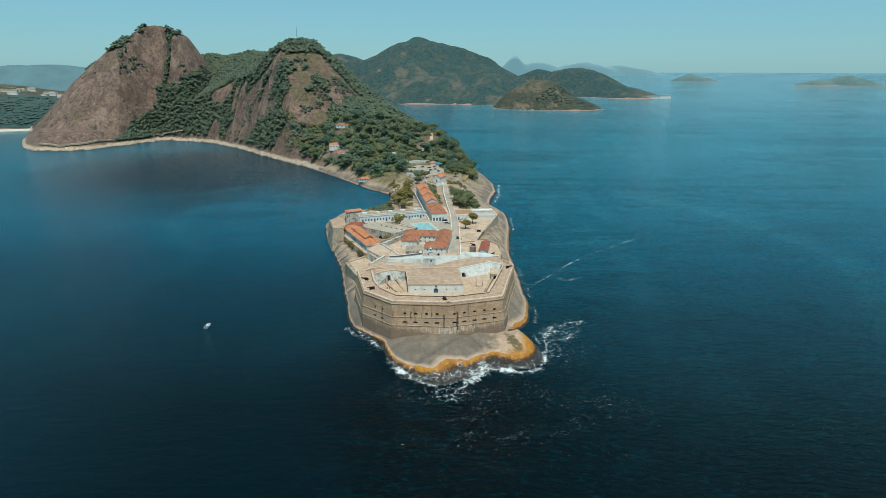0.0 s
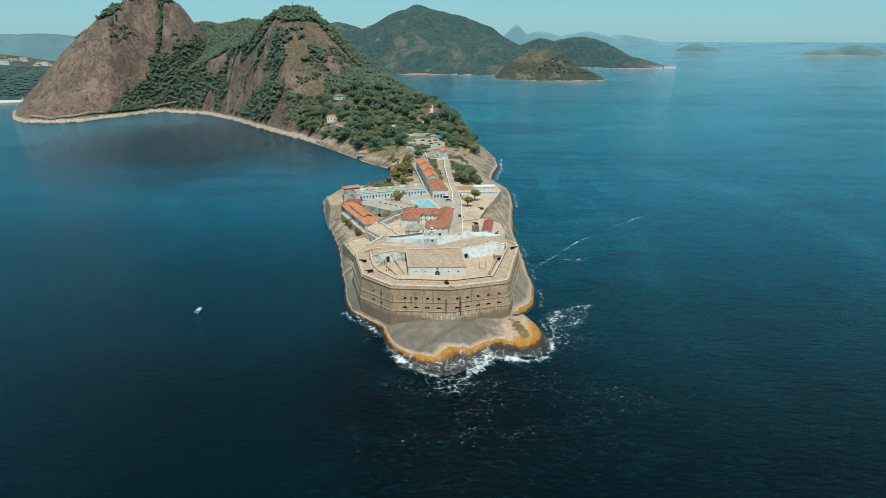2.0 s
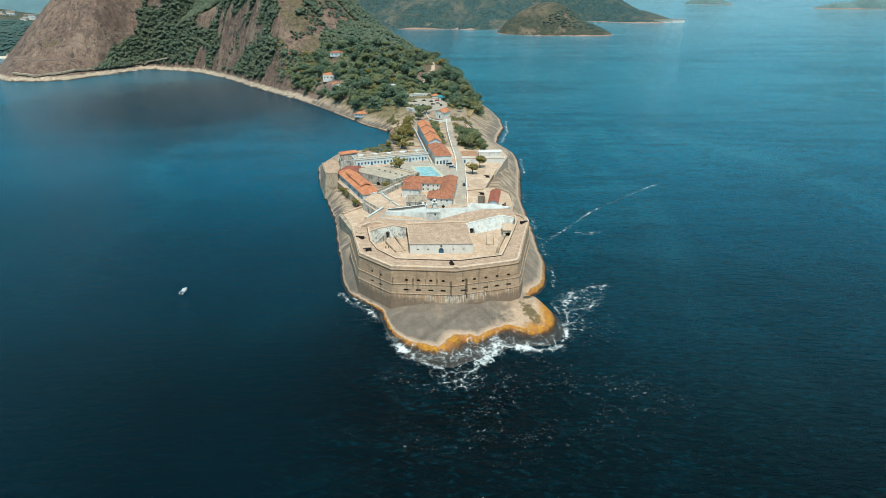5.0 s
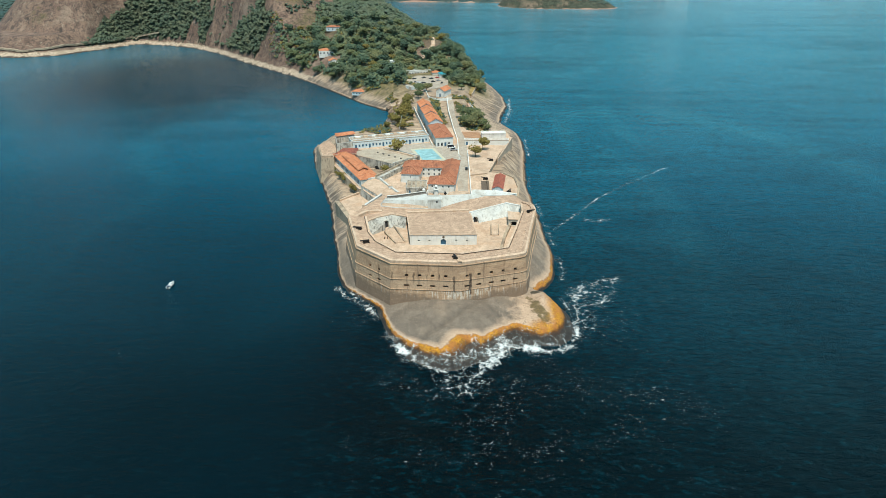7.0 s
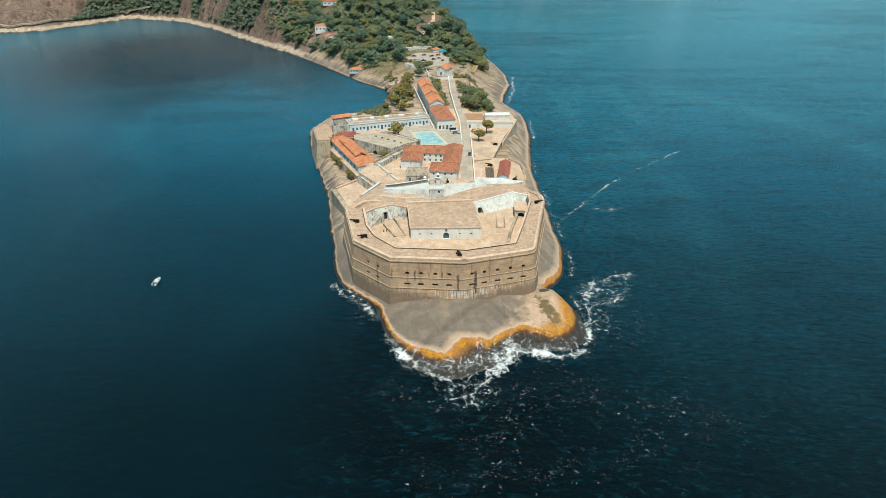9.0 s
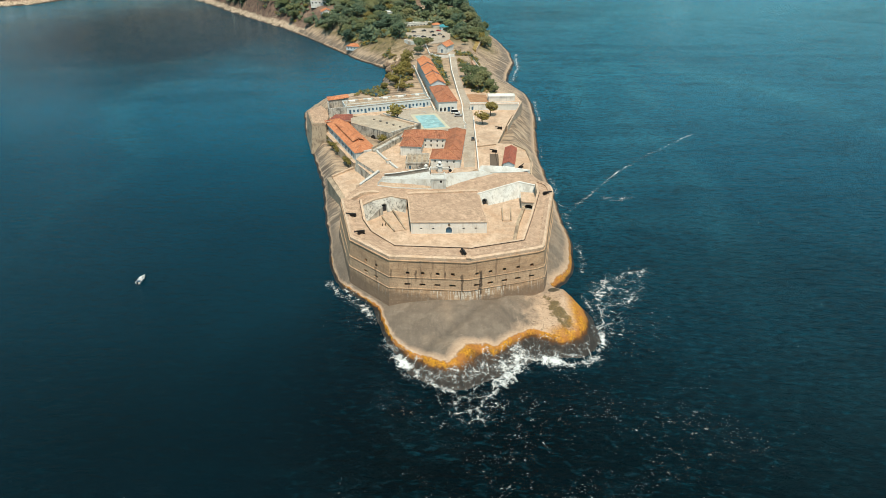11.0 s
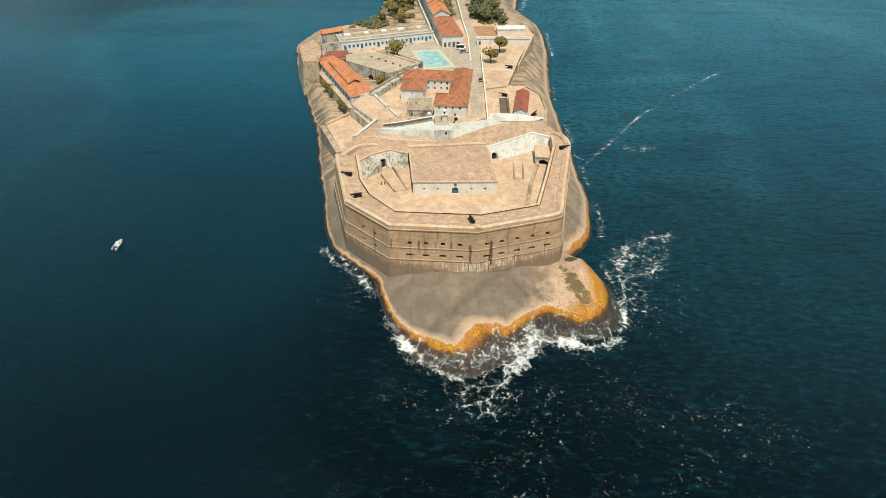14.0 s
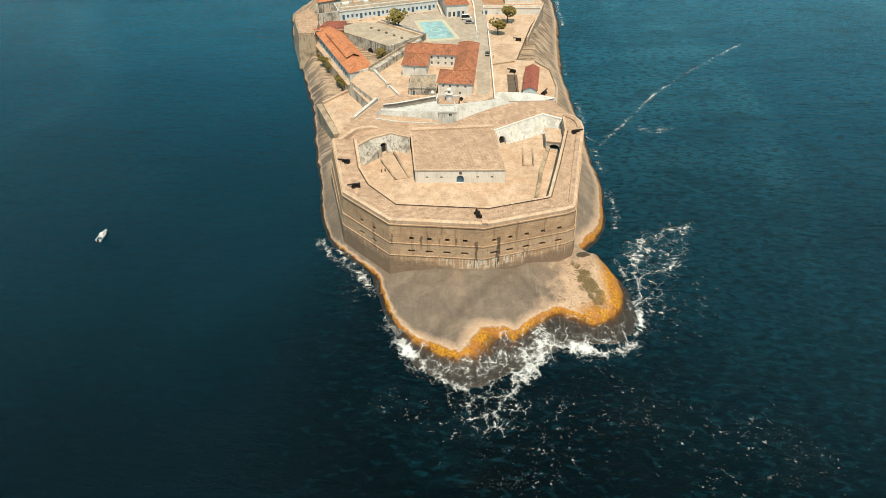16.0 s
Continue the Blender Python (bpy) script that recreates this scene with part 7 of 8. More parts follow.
for x, y, s in ((-42, 268, 1.3), (-41, 252, 1.35), (-43, 236, 1.3), (-44, 220, 1.35), (-45, 205, 1.2), (-37, 228, 1.0), (-49, 244, 1.0), (-39, 196, 0.9), (-50, 212, 0.9), (-52, 196, 0.8)):
    plant("olive", x, y, s)
for x, y, s in ((-35, 300, 1.0), (-30, 312, 0.9), (-38, 312, 0.9), (-36, 288, 0.7)):
    plant("green", x, y, s)
for x, y, s in ((10, 372, 0.9), (0, 340, 0.7), (6, 352, 0.8), (-4, 372, 0.8), (16, 384, 0.9), (2, 322, 0.6)):
    plant("green", x, y, s)
# the near wood, tree by tree, with clearings between
CLEAR = ((-106, 368, 12), (-147, 461, 12), (-172, 486, 17), (-152, 476, 16), (-170, 560, 13), (-105, 466, 9), (-34, 360, 27), (-20, 300, 26), (-36, 390, 24), (-44, 455, 15), (-42, 478, 16), (-38, 502, 16), (-30, 520, 12), (-80, 440, 8), (-78, 340, 20),
         (-60, 324, 16), (-92, 350, 12), (6, 336, 12), (-20, 440, 10), (4, 470, 10), (-130, 400, 12), (-112, 420, 8), (-160, 440, 14), (-56, 420, 9))
SLAB = [(-412, 737), (-368, 731), (-322, 706), (-280, 690), (-265, 690), (-232, 715), (-160, 680), (-196, 621), (-198, 573), (-235, 572), (-274, 611), (-322, 659), (-357, 684)]
rw = random.Random(21)
spots = []
for k in range(5000):
    x, y = rw.uniform(-235, 20), rw.uniform(345, 580)
    far = 10.6 + (y - 345) * 0.004
    if float(inside_distance(np.array(x), np.array(y), COAST)) < 9 or float(inside_distance(np.array(x), np.array(y), SLAB)) > 0 or any(math.hypot(x - a, y - b) < r for a, b, r in CLEAR) or any(math.hypot(x - a, y - b) < far for a, b in spots):
        continue
    spots.append((x, y))
    plant(rw.choice(("dark", "dark", "dark", "green", "green", "green", "green", "olive")), x, y, rw.uniform(0.75, 1.35))
for kinds in KINDS.values():
    for t in kinds:
        for o in (*t.children_recursive, t):
            bpy.data.objects.remove(o)


def wood(name, x0, x1, y0, y1, count, seed, size, mat, label, keep, height=ground_height):
    """A wood of many small crowns, one object."""
    rng = np.random.default_rng(seed)
    x, y = rng.uniform(x0, x1, count), rng.uniform(y0, y1, count)
    d = inside_distance(x, y, COAST)
    z = height(x, y, d)
    e = 6.0
    slope = np.hypot((height(x + e, y) - height(x - e, y)), (height(x, y + e) - height(x, y - e))) / (2 * e)
    ok = keep(x, y, z, d, slope)
    x, y, z = x[ok], y[ok], z[ok]
    r = rng.uniform(0.6, 1.25, len(x)) * size
    crowns = np.stack([x, y, z + r * 0.8], -1)
    cent, rad = [], []
    for k in range(4):
        o = rng.normal(size=(len(x), 3)) * np.array([0.5, 0.5, 0.32])
        cent.append(crowns + o * r[:, None])
        rad.append(r * rng.uniform(0.45, 0.75, len(x)))
    me = clump_mesh(name, np.concatenate(cent), np.concatenate(rad), mat, rng, 0, flat=0.85, shape=(CAP_V, CAP_F))
    return tagged(new(name, me), label, "trees", kind="stuff")


def wooded(x, y, z, d, slope):
    """Where trees stand: gullies, lower slopes and the summits; bare rock stays bare."""
    n = fbm(x, y, 0.012, 4, 7.0)
    clear = np.zeros(x.shape, bool)
    for cx, cy, r in ((-104, 356, 13), (-147, 461, 14), (-172, 488, 16), (-158, 478, 11), (-170, 560, 13), (-105, 466, 11), (-34, 360, 30), (-20, 300, 26), (-36, 390, 26), (-42, 470, 9), (-40, 500, 9), (-38, 530, 9), (-80, 440, 8), (-78, 335, 16)):
        clear |= np.hypot(x - cx, y - cy) < r
    h1, hv = rock_dome_height(x, y), slope_height(x, y)
    f = fbm(x, y, 0.05, 3, 2.0)
    gully = (np.abs(x + 577 - 0.12 * (y - 800)) < 4.5 + 9 * smoothstep(170, 200, z)) & (y < 900)
    wedge = x > np.interp(z, [0, 40, 55, 70, 95, 102, 125], [-606, -602, -592, -586, -588, -540, -512]) + 22 * n
    bare1 = (h1 > hv - 4) & ~gully & ~wedge
    bare1 |= (x < -608) & (y < 790)
    r2 = np.hypot(x + 277, y - 738)
    bare2 = (inside_distance(x, y, SLAB) > 26 * n) & (f < 0.2)
    for cx, cy, r in ((-285, 663, 19), (-284, 635, 15), (-330, 700, 9)):
        bare2 &= np.hypot(x - cx, y - cy) > r * (1 + 1.6 * f)
    bare3 = np.zeros(x.shape, bool)
    for cx, cy, r in ((-443, 764, 15), (-429, 787, 17), (-382, 741, 15), (-455, 800, 9), (-405, 760, 10)):
        bare3 |= np.hypot(x - cx, y - cy) < r * (1 + 2.4 * f)
    top = (((z > 196) & (n > 0.0)) | ((z > 158) & (r2 < 40)) | ((z > 160) & (x < -610) & (y > 850) & (f > -0.05))) & (n > -0.2)
    low = (d > 8) & ~bare1 & ~bare2 & ~bare3
    return (low | top) & ~clear & (y > 585 - 0.2 * (x + 235)) & (z > 3.5)


gx, gy = grid(-1080, 75, 333, 1380, 5.0)
back_hill = (gy > 467) | (gx < -187)
gd = inside_distance(gx, gy, COAST)
gz = ground_height(gx, gy, gd)
tagged(sheet("ground", gx, gy, gz, M_CLIFF, (gd > -12) & back_hill, ("cover", wooded(gx, gy, gz, gd, gz * 0).astype(float))), "steep brown rock hills with scrub above the bay", "hill", kind="structure")
wood("woodland", -820, 40, 335, 1120, 90000, 3, 3.3, M_LEAF, "dense dark green woodland on the headland slopes", wooded)


def scrub(x, y, z, d, slope):
    """Low bushes scattered under and between the trees."""
    clear = np.zeros(x.shape, bool)
    for cx, cy, r in CLEAR:
        clear |= np.hypot(x - cx, y - cy) < r * 0.75
    return ~clear & (d > 9) & (fbm(x, y, 0.035, 4, 19.0) > 0.03) & (y < 640) & (inside_distance(x, y, SLAB) < 2)


def ledges(x, y, z, d, slope):
    """Bushes in lines and tufts on the bare rock of the hills."""
    line = np.abs(fbm(x * 1.6, y + 0.8 * z, 0.012, 4, 41.0)) < 0.035
    return line & (z > 14) & (d > 12) & (fbm(x, y, 0.03, 3, 43.0) > -0.06) & ~((x < -590) & (y < 860) & (z < 120))


wood("scrub", -760, -90, 560, 1000, 26000, 9, 2.3, M_LEAF, "dark bushes clinging to ledges of the rock hills", ledges)


def thicket(x, y, z, d, slope):
    clear = np.zeros(x.shape, bool)
    for cx, cy, r in CLEAR:
        clear |= np.hypot(x - cx, y - cy) < r * 0.85
    return ~clear & (d > 13) & (y < 640 - 0.2 * (x + 235)) & (fbm(x, y, 0.02, 3, 61.0) > -0.16) & (inside_distance(x, y, SLAB) < 20 * fbm(x, y, 0.03, 3, 7.0))


wood("thicket", -250, 22, 350, 650, 9500, 10, 2.5, M_LEAF_C, "mixed green thicket closing the gaps between the trees", thicket)
wood("scrub", -260, 25, 340, 640, 9000, 5, 1.5, M_LEAF_Y, "low olive scrub between the trees of the headland", scrub)
wood("scrub", -260, 25, 340, 640, 7000, 6, 1.7, M_LEAF, "low green scrub between the trees of the headland", scrub)


def garden(x, y, z, d, slope):
    """Unkempt plots beside the lane and at the edges of the isthmus."""
    lane = -2.5 - 0.145 * (y - 165)
    between = (x > lane - 11.5 + 0.08 * (y - 200)) & (x < lane + 1.5) & (y > 205) & (y < 285)
    east = (x > 4 - 0.1 * (y - 200)) & (x < 24 - 0.12 * (y - 200)) & (y > 188) & (y < 300)
    west = (x < lane - 24) & (x > -70) & (y > 182) & (y < 300) & (d > 7)
    bluff = (np.hypot(x + 62, y - 322) < 14) & (d > 7)
    return (between | ((east | west | bluff) & (fbm(x, y, 0.06, 4, 23.0) > 0.02)))


wood("scrub", -72, 40, 182, 340, 5200, 7, 1.05, M_LEAF_Y, "low dry shrubs in the plots beside the lane", garden)
wood("scrub", -72, 40, 182, 340, 2600, 8, 1.15, M_LEAF, "low green shrubs in the plots beside the lane", garden)

# ---- far shores ----
def far_hill_material(name, green, olive, rock):
    """Forest seen from far off: mottled crowns, olive clearings and bare scars."""
    m = Mat(name, 0.95)
    big, crowns, fine = m.noise(0.006, 7, rough=0.6, warp=0.7), m.noise(0.085, 6, rough=0.62), m.noise(0.22, 6, rough=0.66)
    c = m.mix(m.ramp(crowns, (0.36, 0.0), (0.62, 1.0)), tuple(v * 0.62 for v in green), tuple(v * 1.25 for v in green))
    c = m.mix(m.ramp(fine, (0.36, 0.7), (0.50, 0.0)), c, tuple(v * 0.45 for v in green))
    c = m.mix(m.ramp(m.noise(0.02, 8, rough=0.66, warp=0.8), (0.50, 0.0), (0.62, 0.75)), c, olive)
    s = m.math("ADD", m.slope(), m.math("MULTIPLY", m.math("SUBTRACT", m.noise(0.012, 8, rough=0.64), 0.5), 1.1))
    scar = m.math("MULTIPLY", m.ramp(s, (0.52, 1.0), (0.64, 0.0)), m.ramp(crowns, (0.40, 0.3), (0.52, 1.0)))
    c = m.mix(scar, c, rock)
    c = m.mix(m.math("MULTIPLY", m.ramp(big, (0.56, 0.0), (0.64, 0.8)), m.ramp(m.noise(0.04, 8, rough=0.7), (0.42, 0.2), (0.54, 1.0))), c, m.mix(0.5, olive, rock))
    return m.color(c).bump(m.math("ADD", crowns, m.math("MULTIPLY", fine, 0.5)), 0.9, 7.0).m


# M_FAR: wooded green shifted towards blue to paint in distance haze
M_FAR = far_hill_material("far_wooded_slope", (0.036, 0.076, 0.074), (0.080, 0.092, 0.068), (0.21, 0.165, 0.125))
M_FAR2 = far_hill_material("far_grassy_slope", (0.062, 0.070, 0.046), (0.135, 0.108, 0.062), (0.22, 0.16, 0.11))
M_SHORE = earth_material("far_shore_rock", (0.30, 0.175, 0.12), (0.40, 0.26, 0.19), 0.05)
# air haze put into these base colours, palest on the farthest ridge
M_HAZE1 = plain("haze_tinted_hills", (0.12, 0.205, 0.23), 1.0, 0.25, 0.01)
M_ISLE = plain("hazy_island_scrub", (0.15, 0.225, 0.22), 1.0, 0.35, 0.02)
M_HAZE2 = plain("haze_paled_hills", (0.21, 0.33, 0.365), 1.0, 0.05, 0.003)


def far_hill(name, peaks, mat, label, x0, x1, y0, y1, step, seed, rough=0.22, shore=True):
    """peaks: (x, y, reach across, reach along, height, power), in true metres."""
    gx, gy = grid(x0, x1, y0, y1, step)
    h = np.full(gx.shape, -60.0)
    for cx, cy, rx, ry, top, power in peaks:
        h = np.maximum(h, dome(gx, gy, cx, cy, rx, ry, 0, top, power))
    n = fbm(gx, gy, 0.004, 6, seed)
    h = h + np.clip(h, 0, 1e9) * n * rough * 2 + n * 14
    h = np.where(h < 2, h * 0.5, h)
    px, py, pz = far_place(gx, gy, h)
    ob = tagged(sheet(name, px, py, pz, mat, h > -6), label, "hill", kind="structure")
    if shore:
        band = np.clip(h, -4, 2 + 14 * n) + 0.8
        px, py, pz = far_place(gx, gy, band)
        tagged(sheet("shore", px, py, pz, M_SHORE, (h > -5) & (h < 12)), "pale rocky shore below the hill", "shore", kind="structure")
    return ob


BROAD = [(-180, 2400, 500, 430, 268, 1.45), (-620, 2540, 600, 430, 186, 1.6), (60, 2250, 300, 300, 150, 1.5), (-1000, 2620, 500, 500, 170, 1.5), (-330, 2250, 260, 260, 130, 1.6)]
KNOLL = [(248, 1800, 160, 135, 99, 1.9), (345, 1740, 105, 85, 44, 1.5)]
HEAD = [(540, 2850, 330, 250, 128, 1.6), (740, 2560, 170, 120, 46, 1.4), (360, 2900, 280, 220, 110, 1.6), (640, 2700, 200, 180, 80, 1.5)]
far_hill("far_hill", BROAD, M_FAR, "broad wooded hill across the inlet", -1500, 560, 1860, 3100, 14, 5.0)
far_hill("far_hill", KNOLL, M_FAR2, "grassy knoll with a rocky foot at the inlet's mouth", 20, 560, 1640, 2020, 6, 9.0, 0.15)
far_hill("far_hill", HEAD, M_FAR, "wooded headland with pale buildings at its foot", 40, 990, 2380, 3250, 11, 13.0)
far_hill("far_hill", [(-1010, 1170, 130, 180, 56, 1.9), (-1150, 1250, 230, 190, 63, 1.8)], M_FAR, "low wooded point behind the rock dome", -1500, -860, 930, 1500, 9, 17.0)
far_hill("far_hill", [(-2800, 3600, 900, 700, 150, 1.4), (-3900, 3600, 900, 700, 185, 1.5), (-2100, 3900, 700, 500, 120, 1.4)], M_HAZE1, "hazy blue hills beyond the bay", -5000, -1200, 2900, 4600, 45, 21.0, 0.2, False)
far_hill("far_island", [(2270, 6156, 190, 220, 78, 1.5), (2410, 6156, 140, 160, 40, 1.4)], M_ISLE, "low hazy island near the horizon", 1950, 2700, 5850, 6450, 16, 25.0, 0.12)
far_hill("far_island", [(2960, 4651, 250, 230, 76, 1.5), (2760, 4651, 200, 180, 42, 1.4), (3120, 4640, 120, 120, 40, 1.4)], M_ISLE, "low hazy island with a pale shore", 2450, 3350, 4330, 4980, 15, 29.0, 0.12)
far_hill("far_ridge", [(800, 11200, 400, 400, 385, 0.9), (1250, 11300, 900, 500, 230, 1.3), (2100, 11400, 900, 500, 240, 1.4), (2800, 11600, 900, 500, 190, 1.4), (150, 11300, 700, 500, 210, 1.4)], M_HAZE2, "faint haze-blue ridge with a horn-like peak", -900, 4000, 10700, 12100, 60, 33.0, 0.1, False)
far_hill("far_hill", [(-2300, 2700, 900, 520, 16, 1.2), (-2900, 2900, 700, 500, 60, 1.4)], M_FAR2, "low far shore with a pale town", -3500, -1500, 2150, 3400, 22, 37.0, 0.1)
# pale buildings and beaches at the far water line
rb = random.Random(8)
for x, y in ((560, 2610), (590, 2600), (690, 2490), (730, 2470), (770, 2455), (810, 2450), (850, 2460), *((rb.uniform(-2750, -1780), rb.uniform(2300, 2900)) for _ in range(60))):
    px, py, pz = (float(v) for v in far_place(np.array(float(x)), np.array(float(y)), np.array(0.0)))
    w, h = (rb.uniform(25, 60), rb.uniform(7, 16)) if x > 0 else (rb.uniform(14, 44), rb.uniform(8, 26))
    t = thing("far_building", px, py, pz, rb.uniform(-10, 10), "pale flat-roofed building on the far shore", "building", "far buildings")
    bm = bmesh.new()
    facade(bm, (0, 0, -3), (w, 0, -3), (0, 0, h), (w, 0, h), [((k + 0.25) / 6, (k + 0.75) / 6, 0.5, 0.75) for k in range(6)], 1.5)
    box(bm, 0, 1.5, -3, w, 14, h)
    part("wall", bm, M_WHITE, t)
    bm = bmesh.new()
    box(bm, -1, -1, h, w + 1, 15, h + 1.5)
    part("roof", bm, M_RIM, t)
for x, y, w, d, r in ((-985, 955, 70, 16, 24), (-495, 2215, 120, 22, -6)):
    bm = bmesh.new()
    prism(bm, [(-w, -d), (w, -d), (w, d), (-w, d)], [(-w * 0.9, -d * 0.6), (w * 0.9, -d * 0.6), (w * 0.9, d), (-w * 0.9, d)], -1, 2.2)
    o = tagged(link("beach", bm, plain("pale_sand", (0.62, 0.54, 0.42), 0.95, 0.15, 0.1)), "strip of pale sand on the far shore", "beach", kind="structure")
    o.matrix_world = pose(x, y, 0, 0, 0, r)
# distant woods as small crowns
def clad(name, x0, x1, y0, y1, count, seed, size, mat, label, peaks, nseed, rough, cut):
    rng = np.random.default_rng(seed)
    x, y = rng.uniform(x0, x1, count), rng.uniform(y0, y1, count)
    h = np.full(x.shape, -60.0)
    for cx, cy, rx, ry, top, power in peaks:
        h = np.maximum(h, dome(x, y, cx, cy, rx, ry, 0, top, power))
    n = fbm(x, y, 0.004, 6, nseed)
    h = h + np.clip(h, 0, 1e9) * n * rough * 2 + n * 14
    ok = (h > 9) & (fbm(x, y, 0.009, 4, nseed + 1) > cut)
    px, py, pz = far_place(x[ok], y[ok], h[ok])
    r = rng.uniform(0.6, 1.3, ok.sum()) * size
    me = clump_mesh(name, np.stack([px, py, pz + r * 0.05], -1), r, mat, rng, 0, flat=0.38, shape=(TENT_V, TENT_F))
    me.shade_smooth()
    tagged(new(name, me), label, "trees", kind="stuff")


clad("woodland", 180, 450, 1690, 1900, 1500, 32, 4.2, M_LEAF_F, "scrub on the grassy knoll", KNOLL, 9.0, 0.15, 0.03)
clad("woodland", -1250, -900, 1000, 1300, 2600, 33, 6, M_LEAF_F, "woodland on the low point", [(-1010, 1170, 130, 180, 56, 1.9), (-1150, 1250, 230, 190, 63, 1.8)], 17.0, 0.22, -0.2)

# ---- foam ----
def foam_material():
    """Lace of bubbles: solid where the foam is thick, a net of threads where it thins."""
    m = Mat("sea_foam", 0.6)
    d = m.n.new("ShaderNodeAttribute")
    d.attribute_name = "thickness"
    bend = m.n.new("ShaderNodeTexNoise")
    bend.inputs["Scale"].default_value, bend.inputs["Detail"].default_value = 0.30, 5
    m.l.new(m.co, bend.inputs["Vector"])
    push = m.n.new("ShaderNodeVectorMath")
    push.operation = "MULTIPLY_ADD"
    push.inputs[1].default_value = (4.5, 4.5, 0)
    m.l.new(bend.outputs["Color"], push.inputs[0])
    m.l.new(m.co, push.inputs[2])

    def net(scale, width):
        v = m.n.new("ShaderNodeTexVoronoi")
        v.feature = "DISTANCE_TO_EDGE"
        v.inputs["Scale"].default_value = scale
        m.l.new(push.outputs[0], v.inputs["Vector"])
        return m.math("SUBTRACT", 1.0, m.math("DIVIDE", v.outputs["Distance"], width), True)

    fine, mid = m.noise(3.4, 7, rough=0.68), m.noise(0.5, 8, rough=0.65, warp=1.0)
    k = m.math("ADD", m.math("MULTIPLY", d.outputs["Fac"], 1.4), m.math("ADD", m.math("MULTIPLY", net(0.22, 0.12), 0.30), m.math("ADD", m.math("MULTIPLY", net(0.8, 0.16), 0.22), m.math("MULTIPLY", net(2.2, 0.2), 0.16))))
    k = m.math("ADD", k, m.math("ADD", m.math("MULTIPLY", m.math("SUBTRACT", fine, 0.5), 0.8), m.math("MULTIPLY", m.math("SUBTRACT", mid, 0.5), 1.7)))
    m.l.new(m.ramp(m.math("SUBTRACT", k, 0.4), (0.12, 0.0), (0.45, 0.38), (0.95, 0.96)), m.b.inputs["Alpha"])
    m.color(m.mix(fine, (0.66, 0.73, 0.73), (0.86, 0.88, 0.87)))
    return m.bump(fine, 0.5, 0.2).m


M_FOAM = foam_material()


def foam(x0, x1, y0, y1, step, field, lift, label):
    """A ragged sheet just above the water; thickness is how dense the foam lies."""
    gx, gy = grid(x0, x1, y0, y1, step)
    d = inside_distance(gx, gy, COAST)
    f = field(gx, gy, d)
    z = 0.06 + lift * np.clip(f, 0, 1) * (0.6 + fbm(gx, gy, 0.6, 3, 3.3))
    z = np.maximum(z, np.where(d > -18, ground_height(gx, gy, d) + 0.06, -9))
    keep = f > 0.02
    ob = sheet("foam", gx, gy, z, M_FOAM, keep)
    i = np.arange(gx.size).reshape(gx.shape)
    q = np.stack([i[:-1, :-1], i[:-1, 1:], i[1:, 1:], i[1:, :-1]], -1).reshape(-1, 4)
    used = np.unique(q[keep.reshape(-1)[q].any(1)])
    at = ob.data.attributes.new("thickness", "FLOAT", "POINT")
    at.data.foreach_set("value", np.clip(f.reshape(-1)[used], 0, 1).astype(np.float32))
    ob.visible_shadow = False
    return tagged(ob, label, "foam", kind="stuff")


def blob(x, y, cx, cy, rx, ry, turn, k):
    c, s = math.cos(radians(turn)), math.sin(radians(turn))
    u, v = ((x - cx) * c + (y - cy) * s) / rx, (-(x - cx) * s + (y - cy) * c) / ry
    return k * np.exp(-(u * u + v * v))


def stroke(x, y, points, width, k):
    """A soft band along a line of points."""
    best = np.full(x.shape, 1e9)
    for (ax, ay), (bx, by) in zip(points, points[1:]):
        dx, dy = bx - ax, by - ay
        q = np.clip(((x - ax) * dx + (y - ay) * dy) / (dx * dx + dy * dy), 0, 1)
        best = np.minimum(best, np.hypot(x - ax - q * dx, y - ay - q * dy))
    return k * np.exp(-((best / width) ** 2))


